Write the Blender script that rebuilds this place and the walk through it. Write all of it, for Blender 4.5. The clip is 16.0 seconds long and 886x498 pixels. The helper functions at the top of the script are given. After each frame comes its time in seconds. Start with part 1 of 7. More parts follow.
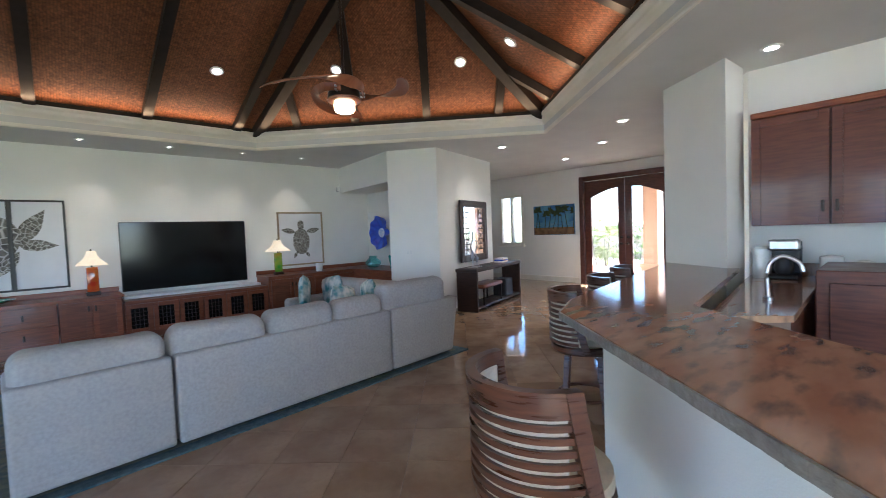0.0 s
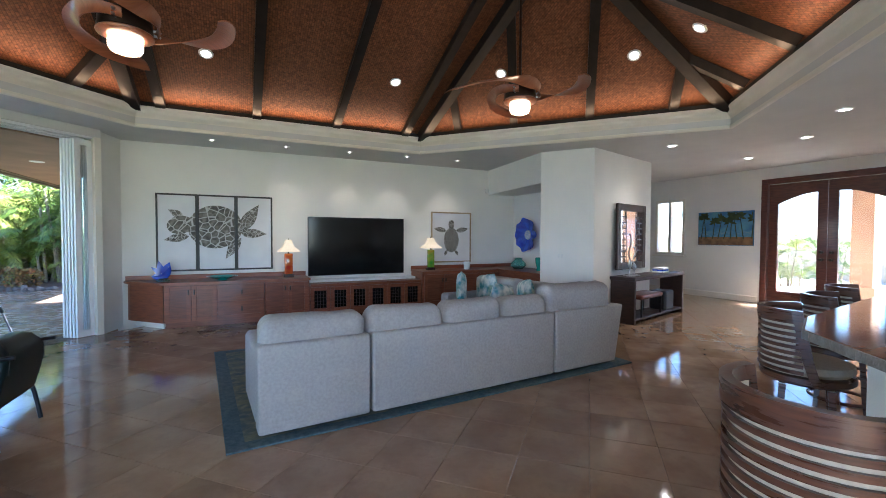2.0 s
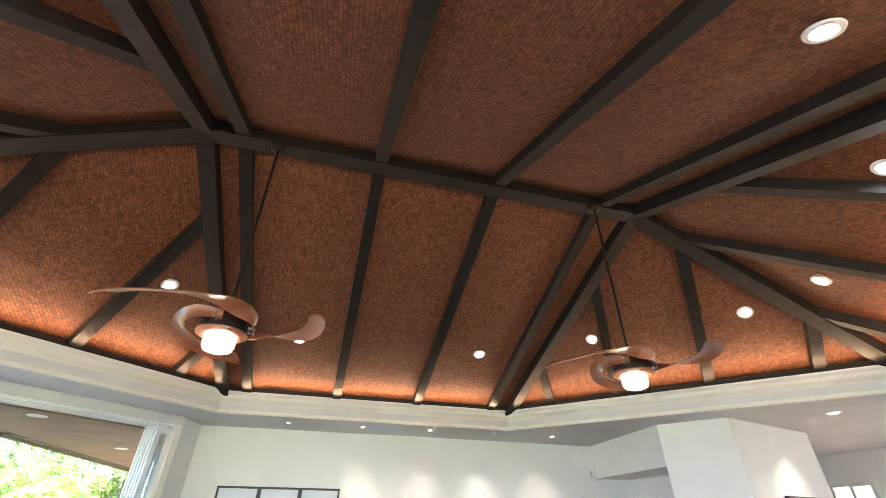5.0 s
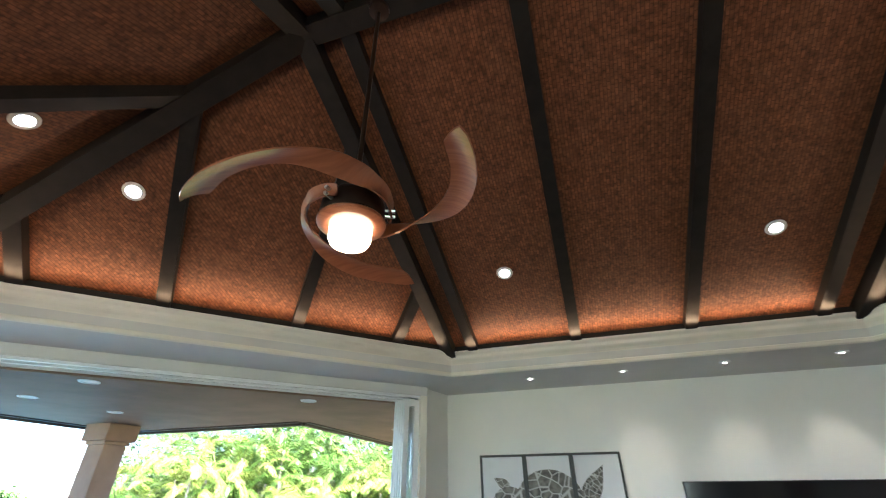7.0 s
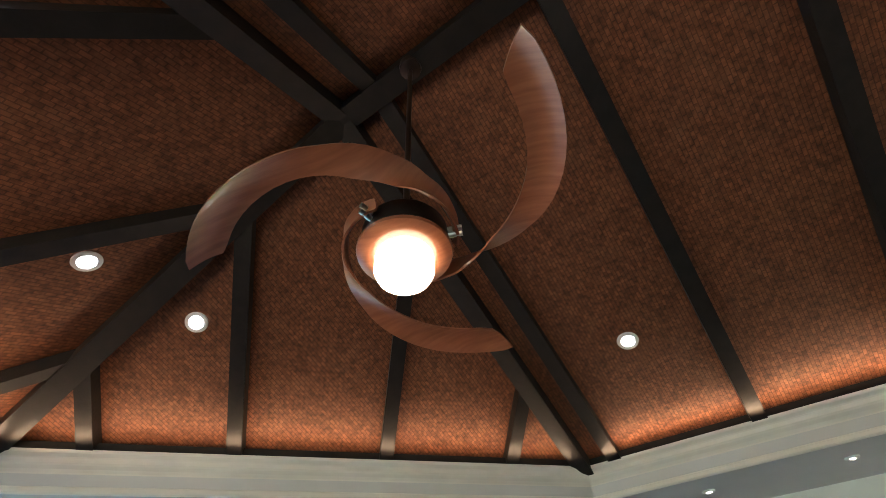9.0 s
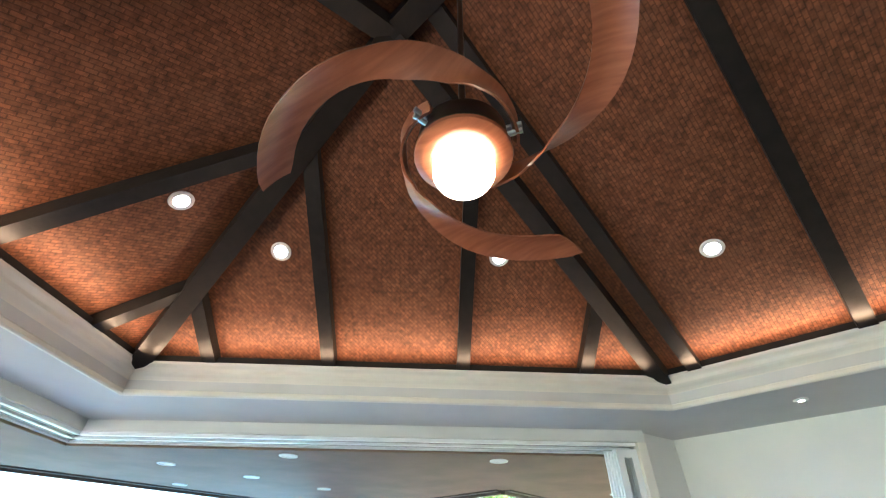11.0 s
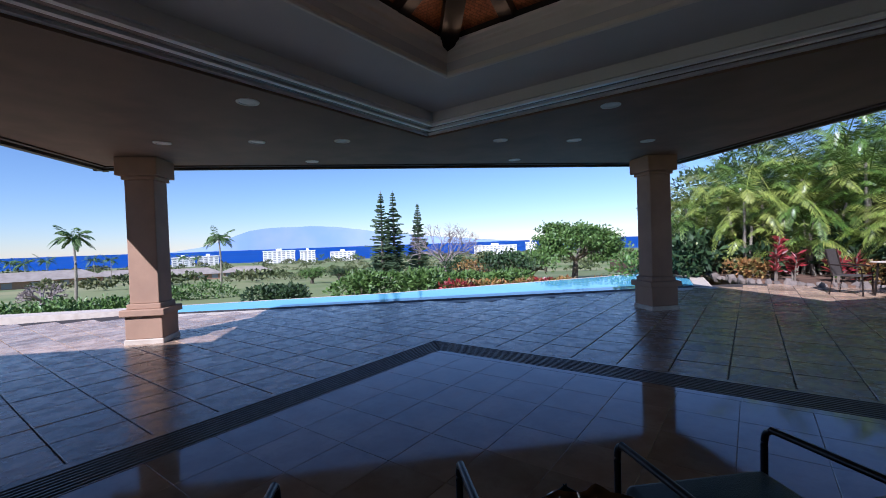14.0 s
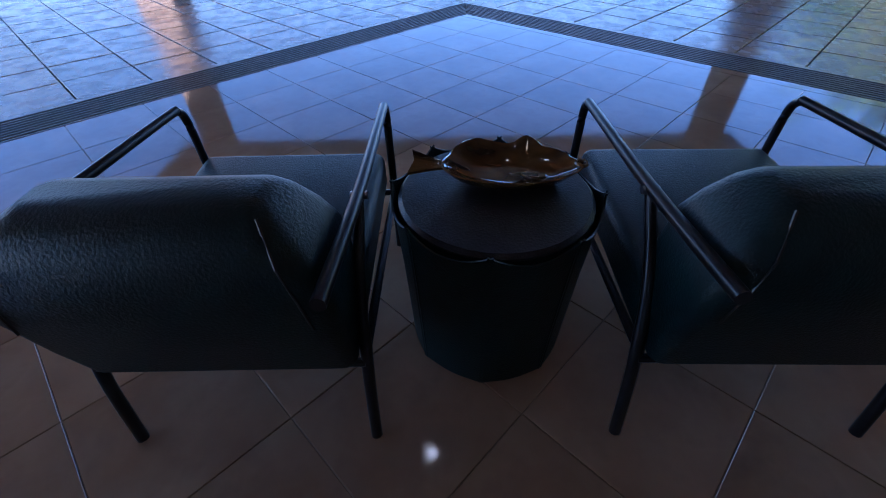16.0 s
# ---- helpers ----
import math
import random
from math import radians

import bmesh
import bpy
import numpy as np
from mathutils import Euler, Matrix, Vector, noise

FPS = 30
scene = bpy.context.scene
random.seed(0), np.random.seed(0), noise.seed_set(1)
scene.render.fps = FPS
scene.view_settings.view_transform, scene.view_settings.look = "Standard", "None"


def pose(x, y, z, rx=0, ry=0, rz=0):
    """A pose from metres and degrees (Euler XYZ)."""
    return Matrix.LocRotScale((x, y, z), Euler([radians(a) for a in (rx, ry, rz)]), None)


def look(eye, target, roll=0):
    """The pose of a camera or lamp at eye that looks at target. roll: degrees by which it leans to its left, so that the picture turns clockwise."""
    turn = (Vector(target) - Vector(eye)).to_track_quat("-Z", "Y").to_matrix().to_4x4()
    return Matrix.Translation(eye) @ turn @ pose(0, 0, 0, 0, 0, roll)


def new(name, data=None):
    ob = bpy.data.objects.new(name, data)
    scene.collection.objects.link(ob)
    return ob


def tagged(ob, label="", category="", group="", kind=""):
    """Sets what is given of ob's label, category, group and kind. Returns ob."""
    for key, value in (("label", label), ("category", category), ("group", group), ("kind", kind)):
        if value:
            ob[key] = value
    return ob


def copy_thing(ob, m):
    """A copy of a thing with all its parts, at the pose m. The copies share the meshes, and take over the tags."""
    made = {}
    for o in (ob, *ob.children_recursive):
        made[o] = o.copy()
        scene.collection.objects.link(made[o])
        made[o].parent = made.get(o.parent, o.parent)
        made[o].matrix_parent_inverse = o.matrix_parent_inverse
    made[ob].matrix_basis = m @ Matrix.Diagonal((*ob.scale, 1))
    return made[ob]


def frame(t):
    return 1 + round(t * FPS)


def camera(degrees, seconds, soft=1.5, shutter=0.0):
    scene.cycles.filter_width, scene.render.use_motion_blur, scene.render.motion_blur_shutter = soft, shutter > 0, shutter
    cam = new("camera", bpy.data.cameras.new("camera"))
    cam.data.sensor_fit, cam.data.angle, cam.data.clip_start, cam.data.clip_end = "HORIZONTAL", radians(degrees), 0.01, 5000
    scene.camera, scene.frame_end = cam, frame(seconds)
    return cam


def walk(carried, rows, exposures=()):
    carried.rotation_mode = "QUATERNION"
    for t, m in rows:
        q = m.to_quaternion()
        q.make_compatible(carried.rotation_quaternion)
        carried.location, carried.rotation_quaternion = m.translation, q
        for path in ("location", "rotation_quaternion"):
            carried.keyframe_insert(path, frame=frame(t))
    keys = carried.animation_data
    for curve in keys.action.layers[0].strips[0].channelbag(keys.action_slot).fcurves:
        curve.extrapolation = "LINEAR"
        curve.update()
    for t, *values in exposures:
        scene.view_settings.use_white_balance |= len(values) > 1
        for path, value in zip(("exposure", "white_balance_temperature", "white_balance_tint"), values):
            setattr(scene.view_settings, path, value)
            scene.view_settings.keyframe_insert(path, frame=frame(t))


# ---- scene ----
cam = camera(93.1, 16.0, soft=0.9, shutter=0.15)
PATH = [
    (0, (6.847, -3.781, 1.472), (8.209, -2.318, 1.389), -2.2),
    (0.5, (6.697, -3.671, 1.475), (7.825, -2.021, 1.423), -0.9),
    (1, (6.601, -3.615, 1.47), (7.571, -1.867, 1.413), -0.6),
    (1.5, (6.532, -3.581, 1.414), (7.44, -1.8, 1.361), -0.5),
    (2, (6.505, -3.571, 1.436), (7.372, -1.77, 1.381), 0.2),
    (2.5, (6.448, -3.561, 1.516), (7.138, -1.71, 1.824), -0.2),
    (3, (6.421, -3.57, 1.577), (6.968, -1.765, 2.244), 0.6),
    (3.5, (6.406, -3.573, 1.622), (6.94, -1.859, 2.503), -0.3),
    (3.7, (6.35, -3.562, 1.652), (6.887, -1.889, 2.609), 0.2),
    (6, (6.797, -2.216, 1.757), (7.005, -0.557, 2.855), 1.4),
    (6.5, (6.865, -1.735, 1.67), (6.77, 0.096, 2.47), 0.8),
    (7, (6.749, -1.475, 1.681), (6.212, 0.163, 2.696), -0.2),
    (7.5, (6.643, -1.229, 1.729), (5.919, 0.166, 2.966), 0.9),
    (8, (6.494, -1.0, 1.708), (5.852, 0.245, 3.136), -1.5),
    (8.2, (6.446, -0.895, 1.751), (5.784, 0.325, 3.191), -2.3),
    (10.3, (6.426, -0.746, 1.749), (5.683, 0.325, 3.266), -3.1),
    (10.5, (6.453, -0.748, 1.787), (5.632, 0.345, 3.246), -2.1),
    (11, (6.398, -0.713, 1.703), (5.302, 0.411, 2.942), 1.0),
    (11.5, (6.294, -0.688, 1.533), (5.045, 0.481, 2.569), -0.1),
    (12, (6.184, -0.741, 1.411), (4.762, 0.407, 2.223), -1.6),
    (12.5, (6.05, -0.79, 1.331), (4.5, 0.38, 1.809), -2.7),
    (13, (5.882, -0.797, 1.402), (4.127, 0.15, 1.563), -2.4),
    (13.5, (5.819, -0.777, 1.396), (3.897, -0.224, 1.427), -1.3),
    (14, (5.769, -0.716, 1.374), (3.792, -0.415, 1.337), -2.0),
    (14.5, (5.646, -0.586, 1.318), (3.657, -0.413, 1.201), -1.5),
    (15, (5.552, -0.425, 1.192), (3.679, -0.309, 0.503), -1.5),
    (15.5, (5.554, -0.293, 1.122), (3.905, -0.243, -0.007), 0.0),
    (16, (5.552, -0.279, 1.093), (4.054, -0.288, -0.231), -1.3),
]
EXPOSURES = [(0.0, 3.8, 5250, 13), (2.0, 3.8, 5200, 13), (3.5, 3.5, 5150, 13), (5.8, 5.25, 5500, 13), (6.5, 4.95, 5400, 13), (7.0, 3.9, 5200, 9), (8.2, 3.4, 5250, 9), (10.3, 4.65, 5200, 11), (11.6, 4.4, 4900, 10), (12.0, 3.6, 4850, 12), (12.5, 2.4, 4700, 16), (13.2, 1.2, 4850, 22), (14.5, 0.65, 5050, 22), (15.0, 0.5, 4900, 23), (15.5, 0.9, 4700, 27), (16.0, 2.6, 4650, 25)]

walk(cam, [(t, look(eye, target, roll)) for t, eye, target, roll in PATH], EXPOSURES)

# ---------------------------------------------------------------- world, sun
world = bpy.data.worlds.new("sky")
scene.world = world
world.use_nodes = True
wn = world.node_tree
sky = wn.nodes.new("ShaderNodeTexSky")
sky.sky_type = "NISHITA"
sky.sun_disc = False
SUN_TO = Vector((-2.6, 2.1, -2.78)).normalized()
sky.sun_elevation = math.asin(-SUN_TO.z)
sky.sun_rotation = math.atan2(-SUN_TO.x, -SUN_TO.y)
sky.air_density, sky.dust_density, sky.ozone_density = 1.0, 0.0, 3.0
wn.links.new(sky.outputs[0], wn.nodes["Background"].inputs[0])
wn.nodes["Background"].inputs[1].default_value = 0.066
sun = new("sun", bpy.data.lights.new("sun", "SUN"))
sun.data.energy, sun.data.angle, sun.data.color = 5.0, radians(0.53), (1.0, 0.91, 0.77)
sun.rotation_mode = "QUATERNION"
sun.rotation_quaternion = SUN_TO.to_track_quat("-Z", "Y")


# ---------------------------------------------------------------- materials
def material(name, color, rough=0.6, metal=0.0, color2=None, scale=8.0, detail=4.0, bump=0.0, bump_scale=60.0,
             spot=None, spot_scale=1.5, spot_amount=0.5, coords="Object", stretch=(1, 1, 1), per_object=0.0, per_island=0.0,
             coat=0.0, emit=None, emit_power=0.0, transmission=0.0, ior=1.45, spec=0.5, rough2=None):
    m = bpy.data.materials.new(name)
    m.use_nodes = True
    nt = m.node_tree
    n, l = nt.nodes, nt.links
    b = n["Principled BSDF"]
    b.inputs["Roughness"].default_value, b.inputs["Metallic"].default_value = rough, metal
    b.inputs["Coat Weight"].default_value, b.inputs["Specular IOR Level"].default_value = coat, spec
    b.inputs["Coat Roughness"].default_value = 0.08
    b.inputs["Transmission Weight"].default_value, b.inputs["IOR"].default_value = transmission, ior
    tc = n.new("ShaderNodeTexCoord")
    mp = n.new("ShaderNodeMapping")
    mp.inputs["Scale"].default_value = stretch
    l.new(tc.outputs[coords], mp.inputs[0])
    out = None
    base = n.new("ShaderNodeRGB")
    base.outputs[0].default_value = (*color, 1)
    out = base.outputs[0]

    def mix(a, col, fac):
        x = n.new("ShaderNodeMix")
        x.data_type = "RGBA"
        l.new(a, x.inputs["A"])
        x.inputs["B"].default_value = (*col, 1)
        l.new(fac, x.inputs["Factor"])
        return x.outputs["Result"]

    def noise_fac(sc, lo, hi, det):
        t = n.new("ShaderNodeTexNoise")
        t.inputs["Scale"].default_value, t.inputs["Detail"].default_value = sc, det
        l.new(mp.outputs[0], t.inputs["Vector"])
        r = n.new("ShaderNodeMapRange")
        r.inputs["From Min"].default_value, r.inputs["From Max"].default_value = lo, hi
        l.new(t.outputs["Fac"], r.inputs["Value"])
        return r.outputs[0]

    if color2:
        f1 = noise_fac(scale, 0.35, 0.65, detail)
        out = mix(out, color2, f1)
        if rough2 is not None:
            rr = n.new("ShaderNodeMapRange")
            rr.inputs["To Min"].default_value, rr.inputs["To Max"].default_value = rough, rough2
            l.new(f1, rr.inputs["Value"])
            l.new(rr.outputs[0], b.inputs["Roughness"])
    if spot:
        f = noise_fac(spot_scale, 0.5, 0.75, 3)
        mu = n.new("ShaderNodeMath")
        mu.operation = "MULTIPLY"
        mu.inputs[1].default_value = spot_amount
        l.new(f, mu.inputs[0])
        out = mix(out, spot, mu.outputs[0])
    if per_object or per_island:
        src = n.new("ShaderNodeObjectInfo").outputs["Random"] if per_object else n.new("ShaderNodeNewGeometry").outputs["Random Per Island"]
        amount = per_object or per_island
        r = n.new("ShaderNodeMapRange")
        r.inputs["To Min"].default_value, r.inputs["To Max"].default_value = 1 - amount, 1 + amount
        l.new(src, r.inputs["Value"])
        hs = n.new("ShaderNodeHueSaturation")
        l.new(r.outputs[0], hs.inputs["Value"])
        l.new(out, hs.inputs["Color"])
        out = hs.outputs[0]
    l.new(out, b.inputs["Base Color"])
    if bump:
        t = n.new("ShaderNodeTexNoise")
        t.inputs["Scale"].default_value, t.inputs["Detail"].default_value = bump_scale, 3
        l.new(mp.outputs[0], t.inputs["Vector"])
        bp = n.new("ShaderNodeBump")
        bp.inputs["Strength"].default_value, bp.inputs["Distance"].default_value = bump, 0.01
        l.new(t.outputs["Fac"], bp.inputs["Height"])
        l.new(bp.outputs[0], b.inputs["Normal"])
    if emit:
        b.inputs["Emission Color"].default_value = (*emit, 1)
        b.inputs["Emission Strength"].default_value = emit_power
    return m


def weave_material():
    """Woven bamboo matting: two crossing band waves that break each other up."""
    m = material("woven matting", (0.215, 0.08, 0.032), 0.62, color2=(0.105, 0.040, 0.017), scale=26, detail=6, spot=(0.23, 0.1, 0.045), spot_scale=7, spot_amount=0.5, spec=0.3)
    n, l = m.node_tree.nodes, m.node_tree.links
    tc = n.new("ShaderNodeTexCoord")
    bricks = n.new("ShaderNodeTexBrick")
    bricks.inputs["Scale"].default_value = 9
    bricks.inputs["Mortar Size"].default_value = 0.03
    bricks.inputs["Color1"].default_value, bricks.inputs["Color2"].default_value = (1, 1, 1, 1), (0.45, 0.45, 0.45, 1)
    bricks.inputs["Mortar"].default_value = (0.1, 0.1, 0.1, 1)
    mp = n.new("ShaderNodeMapping")
    mp.inputs["Rotation"].default_value = (0, 0, radians(90))
    l.new(tc.outputs["Object"], mp.inputs[0])
    l.new(mp.outputs[0], bricks.inputs["Vector"])
    mul = n.new("ShaderNodeMix")
    mul.data_type, mul.blend_type = "RGBA", "MULTIPLY"
    mul.inputs["Factor"].default_value = 0.55
    b = n["Principled BSDF"]
    l.new(b.inputs["Base Color"].links[0].from_socket, mul.inputs["A"])
    l.new(bricks.outputs["Color"], mul.inputs["B"])
    l.new(mul.outputs["Result"], b.inputs["Base Color"])
    bp = n.new("ShaderNodeBump")
    bp.inputs["Strength"].default_value, bp.inputs["Distance"].default_value = 0.5, 0.01
    l.new(bricks.outputs["Color"], bp.inputs["Height"])
    l.new(bp.outputs[0], b.inputs["Normal"])
    return m


def ink_material(name, scale):
    """A drawn turtle skin: dark scales parted by pale lines."""
    m = material(name, (0.16, 0.145, 0.12), 0.6, color2=(0.05, 0.045, 0.04), scale=scale * 1.6, detail=9, spot=(0.34, 0.32, 0.28), spot_scale=scale * 1.2, spot_amount=0.8)
    n, l = m.node_tree.nodes, m.node_tree.links
    tc = n.new("ShaderNodeTexCoord")
    vo = n.new("ShaderNodeTexVoronoi")
    vo.feature = "DISTANCE_TO_EDGE"
    vo.inputs["Scale"].default_value = scale
    l.new(tc.outputs["Object"], vo.inputs["Vector"])
    r = n.new("ShaderNodeMapRange")
    r.inputs["From Min"].default_value, r.inputs["From Max"].default_value = 0.03, 0.075
    l.new(vo.outputs["Distance"], r.inputs["Value"])
    mx = n.new("ShaderNodeMix")
    mx.data_type = "RGBA"
    b = n["Principled BSDF"]
    mx.inputs["A"].default_value = (0.5, 0.49, 0.47, 1)
    l.new(b.inputs["Base Color"].links[0].from_socket, mx.inputs["B"])
    l.new(r.outputs[0], mx.inputs["Factor"])
    l.new(mx.outputs["Result"], b.inputs["Base Color"])
    return m


def wood_material(name, dark, light, rough=0.35, coat=0.2, stretch=(1, 1, 9)):
    return material(name, dark, rough, color2=light, scale=6, detail=8, stretch=stretch, coat=coat, bump=0.08, bump_scale=30, per_object=0.12, rough2=rough + 0.12)


def pane_material(name, tint=(0.97, 0.99, 0.98)):
    return material(name, tint, 0.02, transmission=1.0, ior=1.45)


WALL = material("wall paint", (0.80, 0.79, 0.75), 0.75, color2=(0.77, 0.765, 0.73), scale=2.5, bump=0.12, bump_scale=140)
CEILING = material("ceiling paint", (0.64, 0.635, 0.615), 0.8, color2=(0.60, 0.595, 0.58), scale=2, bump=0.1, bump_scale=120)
TRIM = material("cream trim", (0.78, 0.75, 0.675), 0.45, color2=(0.73, 0.70, 0.62), scale=3)
WHITE_METAL = material("white metal", (0.82, 0.83, 0.84), 0.35, color2=(0.72, 0.73, 0.75), scale=4, stretch=(1, 1, 0.1))
MATTING = weave_material()
BEAM = material("dark beam", (0.0085, 0.0072, 0.0065), 0.55, color2=(0.014, 0.0115, 0.0095), scale=9, stretch=(1, 1, 1), bump=0.1, bump_scale=40, spec=0.3)
TRAVERTINE = material("polished travertine", (0.25, 0.155, 0.092), 0.05, color2=(0.33, 0.225, 0.14), scale=3.2, detail=7, spot=(0.19, 0.11, 0.068), spot_scale=7, spot_amount=0.55,
                      per_object=0.13, bump=0.008, bump_scale=7, rough2=0.09, spec=0.68)
TRAVERTINE_FAR = material("polished travertine far", (0.25, 0.155, 0.092), 0.05, color2=(0.33, 0.225, 0.14), scale=3.2, detail=7, spot=(0.19, 0.11, 0.068), spot_scale=7, spot_amount=0.55,
                          per_island=0.13, bump=0.008, bump_scale=7, rough2=0.09, spec=0.68)
GROUT = material("grout", (0.30, 0.22, 0.15), 0.8, color2=(0.25, 0.18, 0.13), scale=20)
PAVER = material("tumbled travertine paver", (0.47, 0.32, 0.205), 0.17, color2=(0.27, 0.185, 0.13), scale=5, detail=8, spot=(0.17, 0.12, 0.10), spot_scale=14, spot_amount=0.7,
                 per_object=0.32, bump=0.4, bump_scale=20, rough2=0.34)
PAVER_FAR = material("tumbled travertine paver far", (0.47, 0.32, 0.205), 0.17, color2=(0.27, 0.185, 0.13), scale=5, detail=8, spot=(0.17, 0.12, 0.10), spot_scale=14, spot_amount=0.7,
                     per_island=0.3, bump=0.4, bump_scale=20, rough2=0.34)
PAVER_JOINT = material("paver joint", (0.05, 0.038, 0.032), 0.95, color2=(0.03, 0.024, 0.02), scale=15)
STUCCO = material("warm stucco", (0.37, 0.23, 0.15), 0.85, color2=(0.31, 0.19, 0.125), scale=3, bump=0.3, bump_scale=70, spot=(0.33, 0.22, 0.16), spot_scale=1.2, spot_amount=0.5)
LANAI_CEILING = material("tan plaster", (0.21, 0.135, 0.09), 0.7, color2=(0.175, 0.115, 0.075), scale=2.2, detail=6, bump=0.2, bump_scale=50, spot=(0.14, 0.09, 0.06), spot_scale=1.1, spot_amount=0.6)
BRONZE_TRIM = material("dark eave trim", (0.045, 0.03, 0.022), 0.5, color2=(0.065, 0.045, 0.032), scale=10)
CHERRY = wood_material("cherry wood", (0.155, 0.042, 0.018), (0.235, 0.075, 0.032), 0.32, 0.25)
CHERRY_PANEL = wood_material("cherry panel", (0.13, 0.036, 0.016), (0.2, 0.062, 0.028), 0.34, 0.25)
# cherry copy with the kitchen's shade put into its colour
CHERRY_SHADED = wood_material("shade-darkened cherry wood", (0.085, 0.022, 0.012), (0.135, 0.04, 0.02), 0.34, 0.25)
MAHOGANY = wood_material("mahogany", (0.06, 0.017, 0.010), (0.105, 0.032, 0.018), 0.34, 0.25)
ESPRESSO = wood_material("espresso wood", (0.022, 0.012, 0.010), (0.045, 0.022, 0.016), 0.45, 0.05)
STOOL_WOOD = wood_material("walnut stool wood", (0.055, 0.019, 0.009), (0.115, 0.042, 0.019), 0.25, 0.4)
BLADE_WOOD = wood_material("fan blade wood", (0.20, 0.066, 0.028), (0.27, 0.098, 0.044), 0.28, 0.3, (9, 1, 1))
SOFA_CLOTH = material("grey chenille", (0.43, 0.41, 0.39), 0.95, color2=(0.36, 0.345, 0.33), scale=45, detail=6, bump=0.6, bump_scale=330, spot=(0.48, 0.455, 0.42), spot_scale=9, spot_amount=0.4, spec=0.15)
STOOL_CLOTH = material("beige seat cloth", (0.56, 0.50, 0.40), 0.9, color2=(0.50, 0.44, 0.35), scale=50, bump=0.3, bump_scale=300, spec=0.2)
TEAL_LEATHER = material("dark teal hide", (0.0045, 0.0165, 0.018), 0.42, color2=(0.003, 0.010, 0.0115), scale=22, detail=7, bump=0.2, bump_scale=170, spec=0.3)
DRUM_TOP = material("worn black leather", (0.010, 0.012, 0.016), 0.34, color2=(0.018, 0.02, 0.026), scale=30, detail=6, bump=0.15, bump_scale=160, spec=0.4)
BLACK_METAL = material("black steel", (0.02, 0.02, 0.022), 0.28, metal=0.6, color2=(0.03, 0.03, 0.034), scale=14)
DARK_METAL = material("oil rubbed bronze", (0.035, 0.025, 0.02), 0.35, metal=0.7, color2=(0.05, 0.034, 0.026), scale=12)
SILL_METAL = material("weathered sill metal", (0.20, 0.165, 0.14), 0.42, metal=0.4, color2=(0.15, 0.125, 0.105), scale=12)
STEEL = material("brushed steel", (0.55, 0.56, 0.58), 0.28, metal=1.0, color2=(0.45, 0.46, 0.48), scale=20)
ALUMINIUM = material("silver aluminium", (0.62, 0.63, 0.66), 0.3, metal=0.9, color2=(0.5, 0.51, 0.54), scale=18)
SCREEN = material("black screen", (0.004, 0.004, 0.005), 0.12, color2=(0.006, 0.006, 0.007), scale=2)
BLACK_PLASTIC = material("black plastic", (0.012, 0.012, 0.013), 0.4, color2=(0.018, 0.018, 0.02), scale=9)
PAPER = material("white art paper", (0.72, 0.72, 0.74), 0.35, color2=(0.66, 0.66, 0.69), scale=3)
INK = ink_material("sepia shell ink", 8.5)
INK_SMALL = ink_material("sepia scale ink", 17)
BLACK_FRAME = material("black frame", (0.012, 0.011, 0.011), 0.35, color2=(0.02, 0.018, 0.017), scale=12)
GILT = material("champagne frame", (0.40, 0.31, 0.2), 0.38, metal=0.4, color2=(0.3, 0.23, 0.15), scale=20)
MIRROR = material("mirror glass", (0.9, 0.9, 0.9), 0.02, metal=1.0)
GLASS = pane_material("clear glass")
AQUA_GLASS = material("aqua glass", (0.35, 0.75, 0.72), 0.04, transmission=0.85)
COBALT = material("cobalt glass", (0.012, 0.03, 0.42), 0.06, color2=(0.03, 0.10, 0.65), scale=9, detail=5, coat=0.6)
PALE_BLUE_GLASS = material("pale blue glass", (0.30, 0.46, 0.75), 0.08, color2=(0.7, 0.75, 0.85), scale=25, coat=0.6)
TURQUOISE = material("turquoise glaze", (0.02, 0.26, 0.22), 0.12, color2=(0.04, 0.38, 0.30), scale=10, coat=0.5)
CERAMIC = material("white ceramic", (0.8, 0.8, 0.78), 0.2, color2=(0.74, 0.74, 0.72), scale=8)
SHADE_CLOTH = material("cream shade", (0.78, 0.70, 0.55), 0.8, color2=(0.72, 0.64, 0.5), scale=30, emit=(1.0, 0.72, 0.42), emit_power=0.05)
RED_GLASS = material("red art glass", (0.42, 0.03, 0.012), 0.1, color2=(0.5, 0.16, 0.02), scale=8, detail=5, coat=0.6)
GREEN_GLASS = material("green art glass", (0.07, 0.30, 0.03), 0.1, color2=(0.30, 0.34, 0.03), scale=9, detail=5, spot=(0.4, 0.03, 0.01), spot_scale=6, spot_amount=0.8, coat=0.6)
GRANITE = material("red granite", (0.24, 0.105, 0.058), 0.09, color2=(0.32, 0.17, 0.10), spec=0.3, scale=3.5, detail=12, spot=(0.05, 0.04, 0.038), spot_scale=6, spot_amount=0.95, stretch=(1, 2.8, 1), rough2=0.1)
GRANITE_EDGE = material("chiselled granite edge", (0.20, 0.17, 0.15), 0.4, color2=(0.27, 0.24, 0.21), scale=30, detail=8, bump=0.5, bump_scale=60)
RUG = material("sea green rug", (0.17, 0.17, 0.11), 0.98, color2=(0.06, 0.095, 0.105), scale=7, detail=8, bump=0.5, bump_scale=200, spot=(0.27, 0.25, 0.16), spot_scale=16, spot_amount=0.7)
RUG_BORDER = material("teal rug border", (0.045, 0.085, 0.10), 0.98, color2=(0.09, 0.13, 0.14), scale=30, bump=0.5, bump_scale=200)
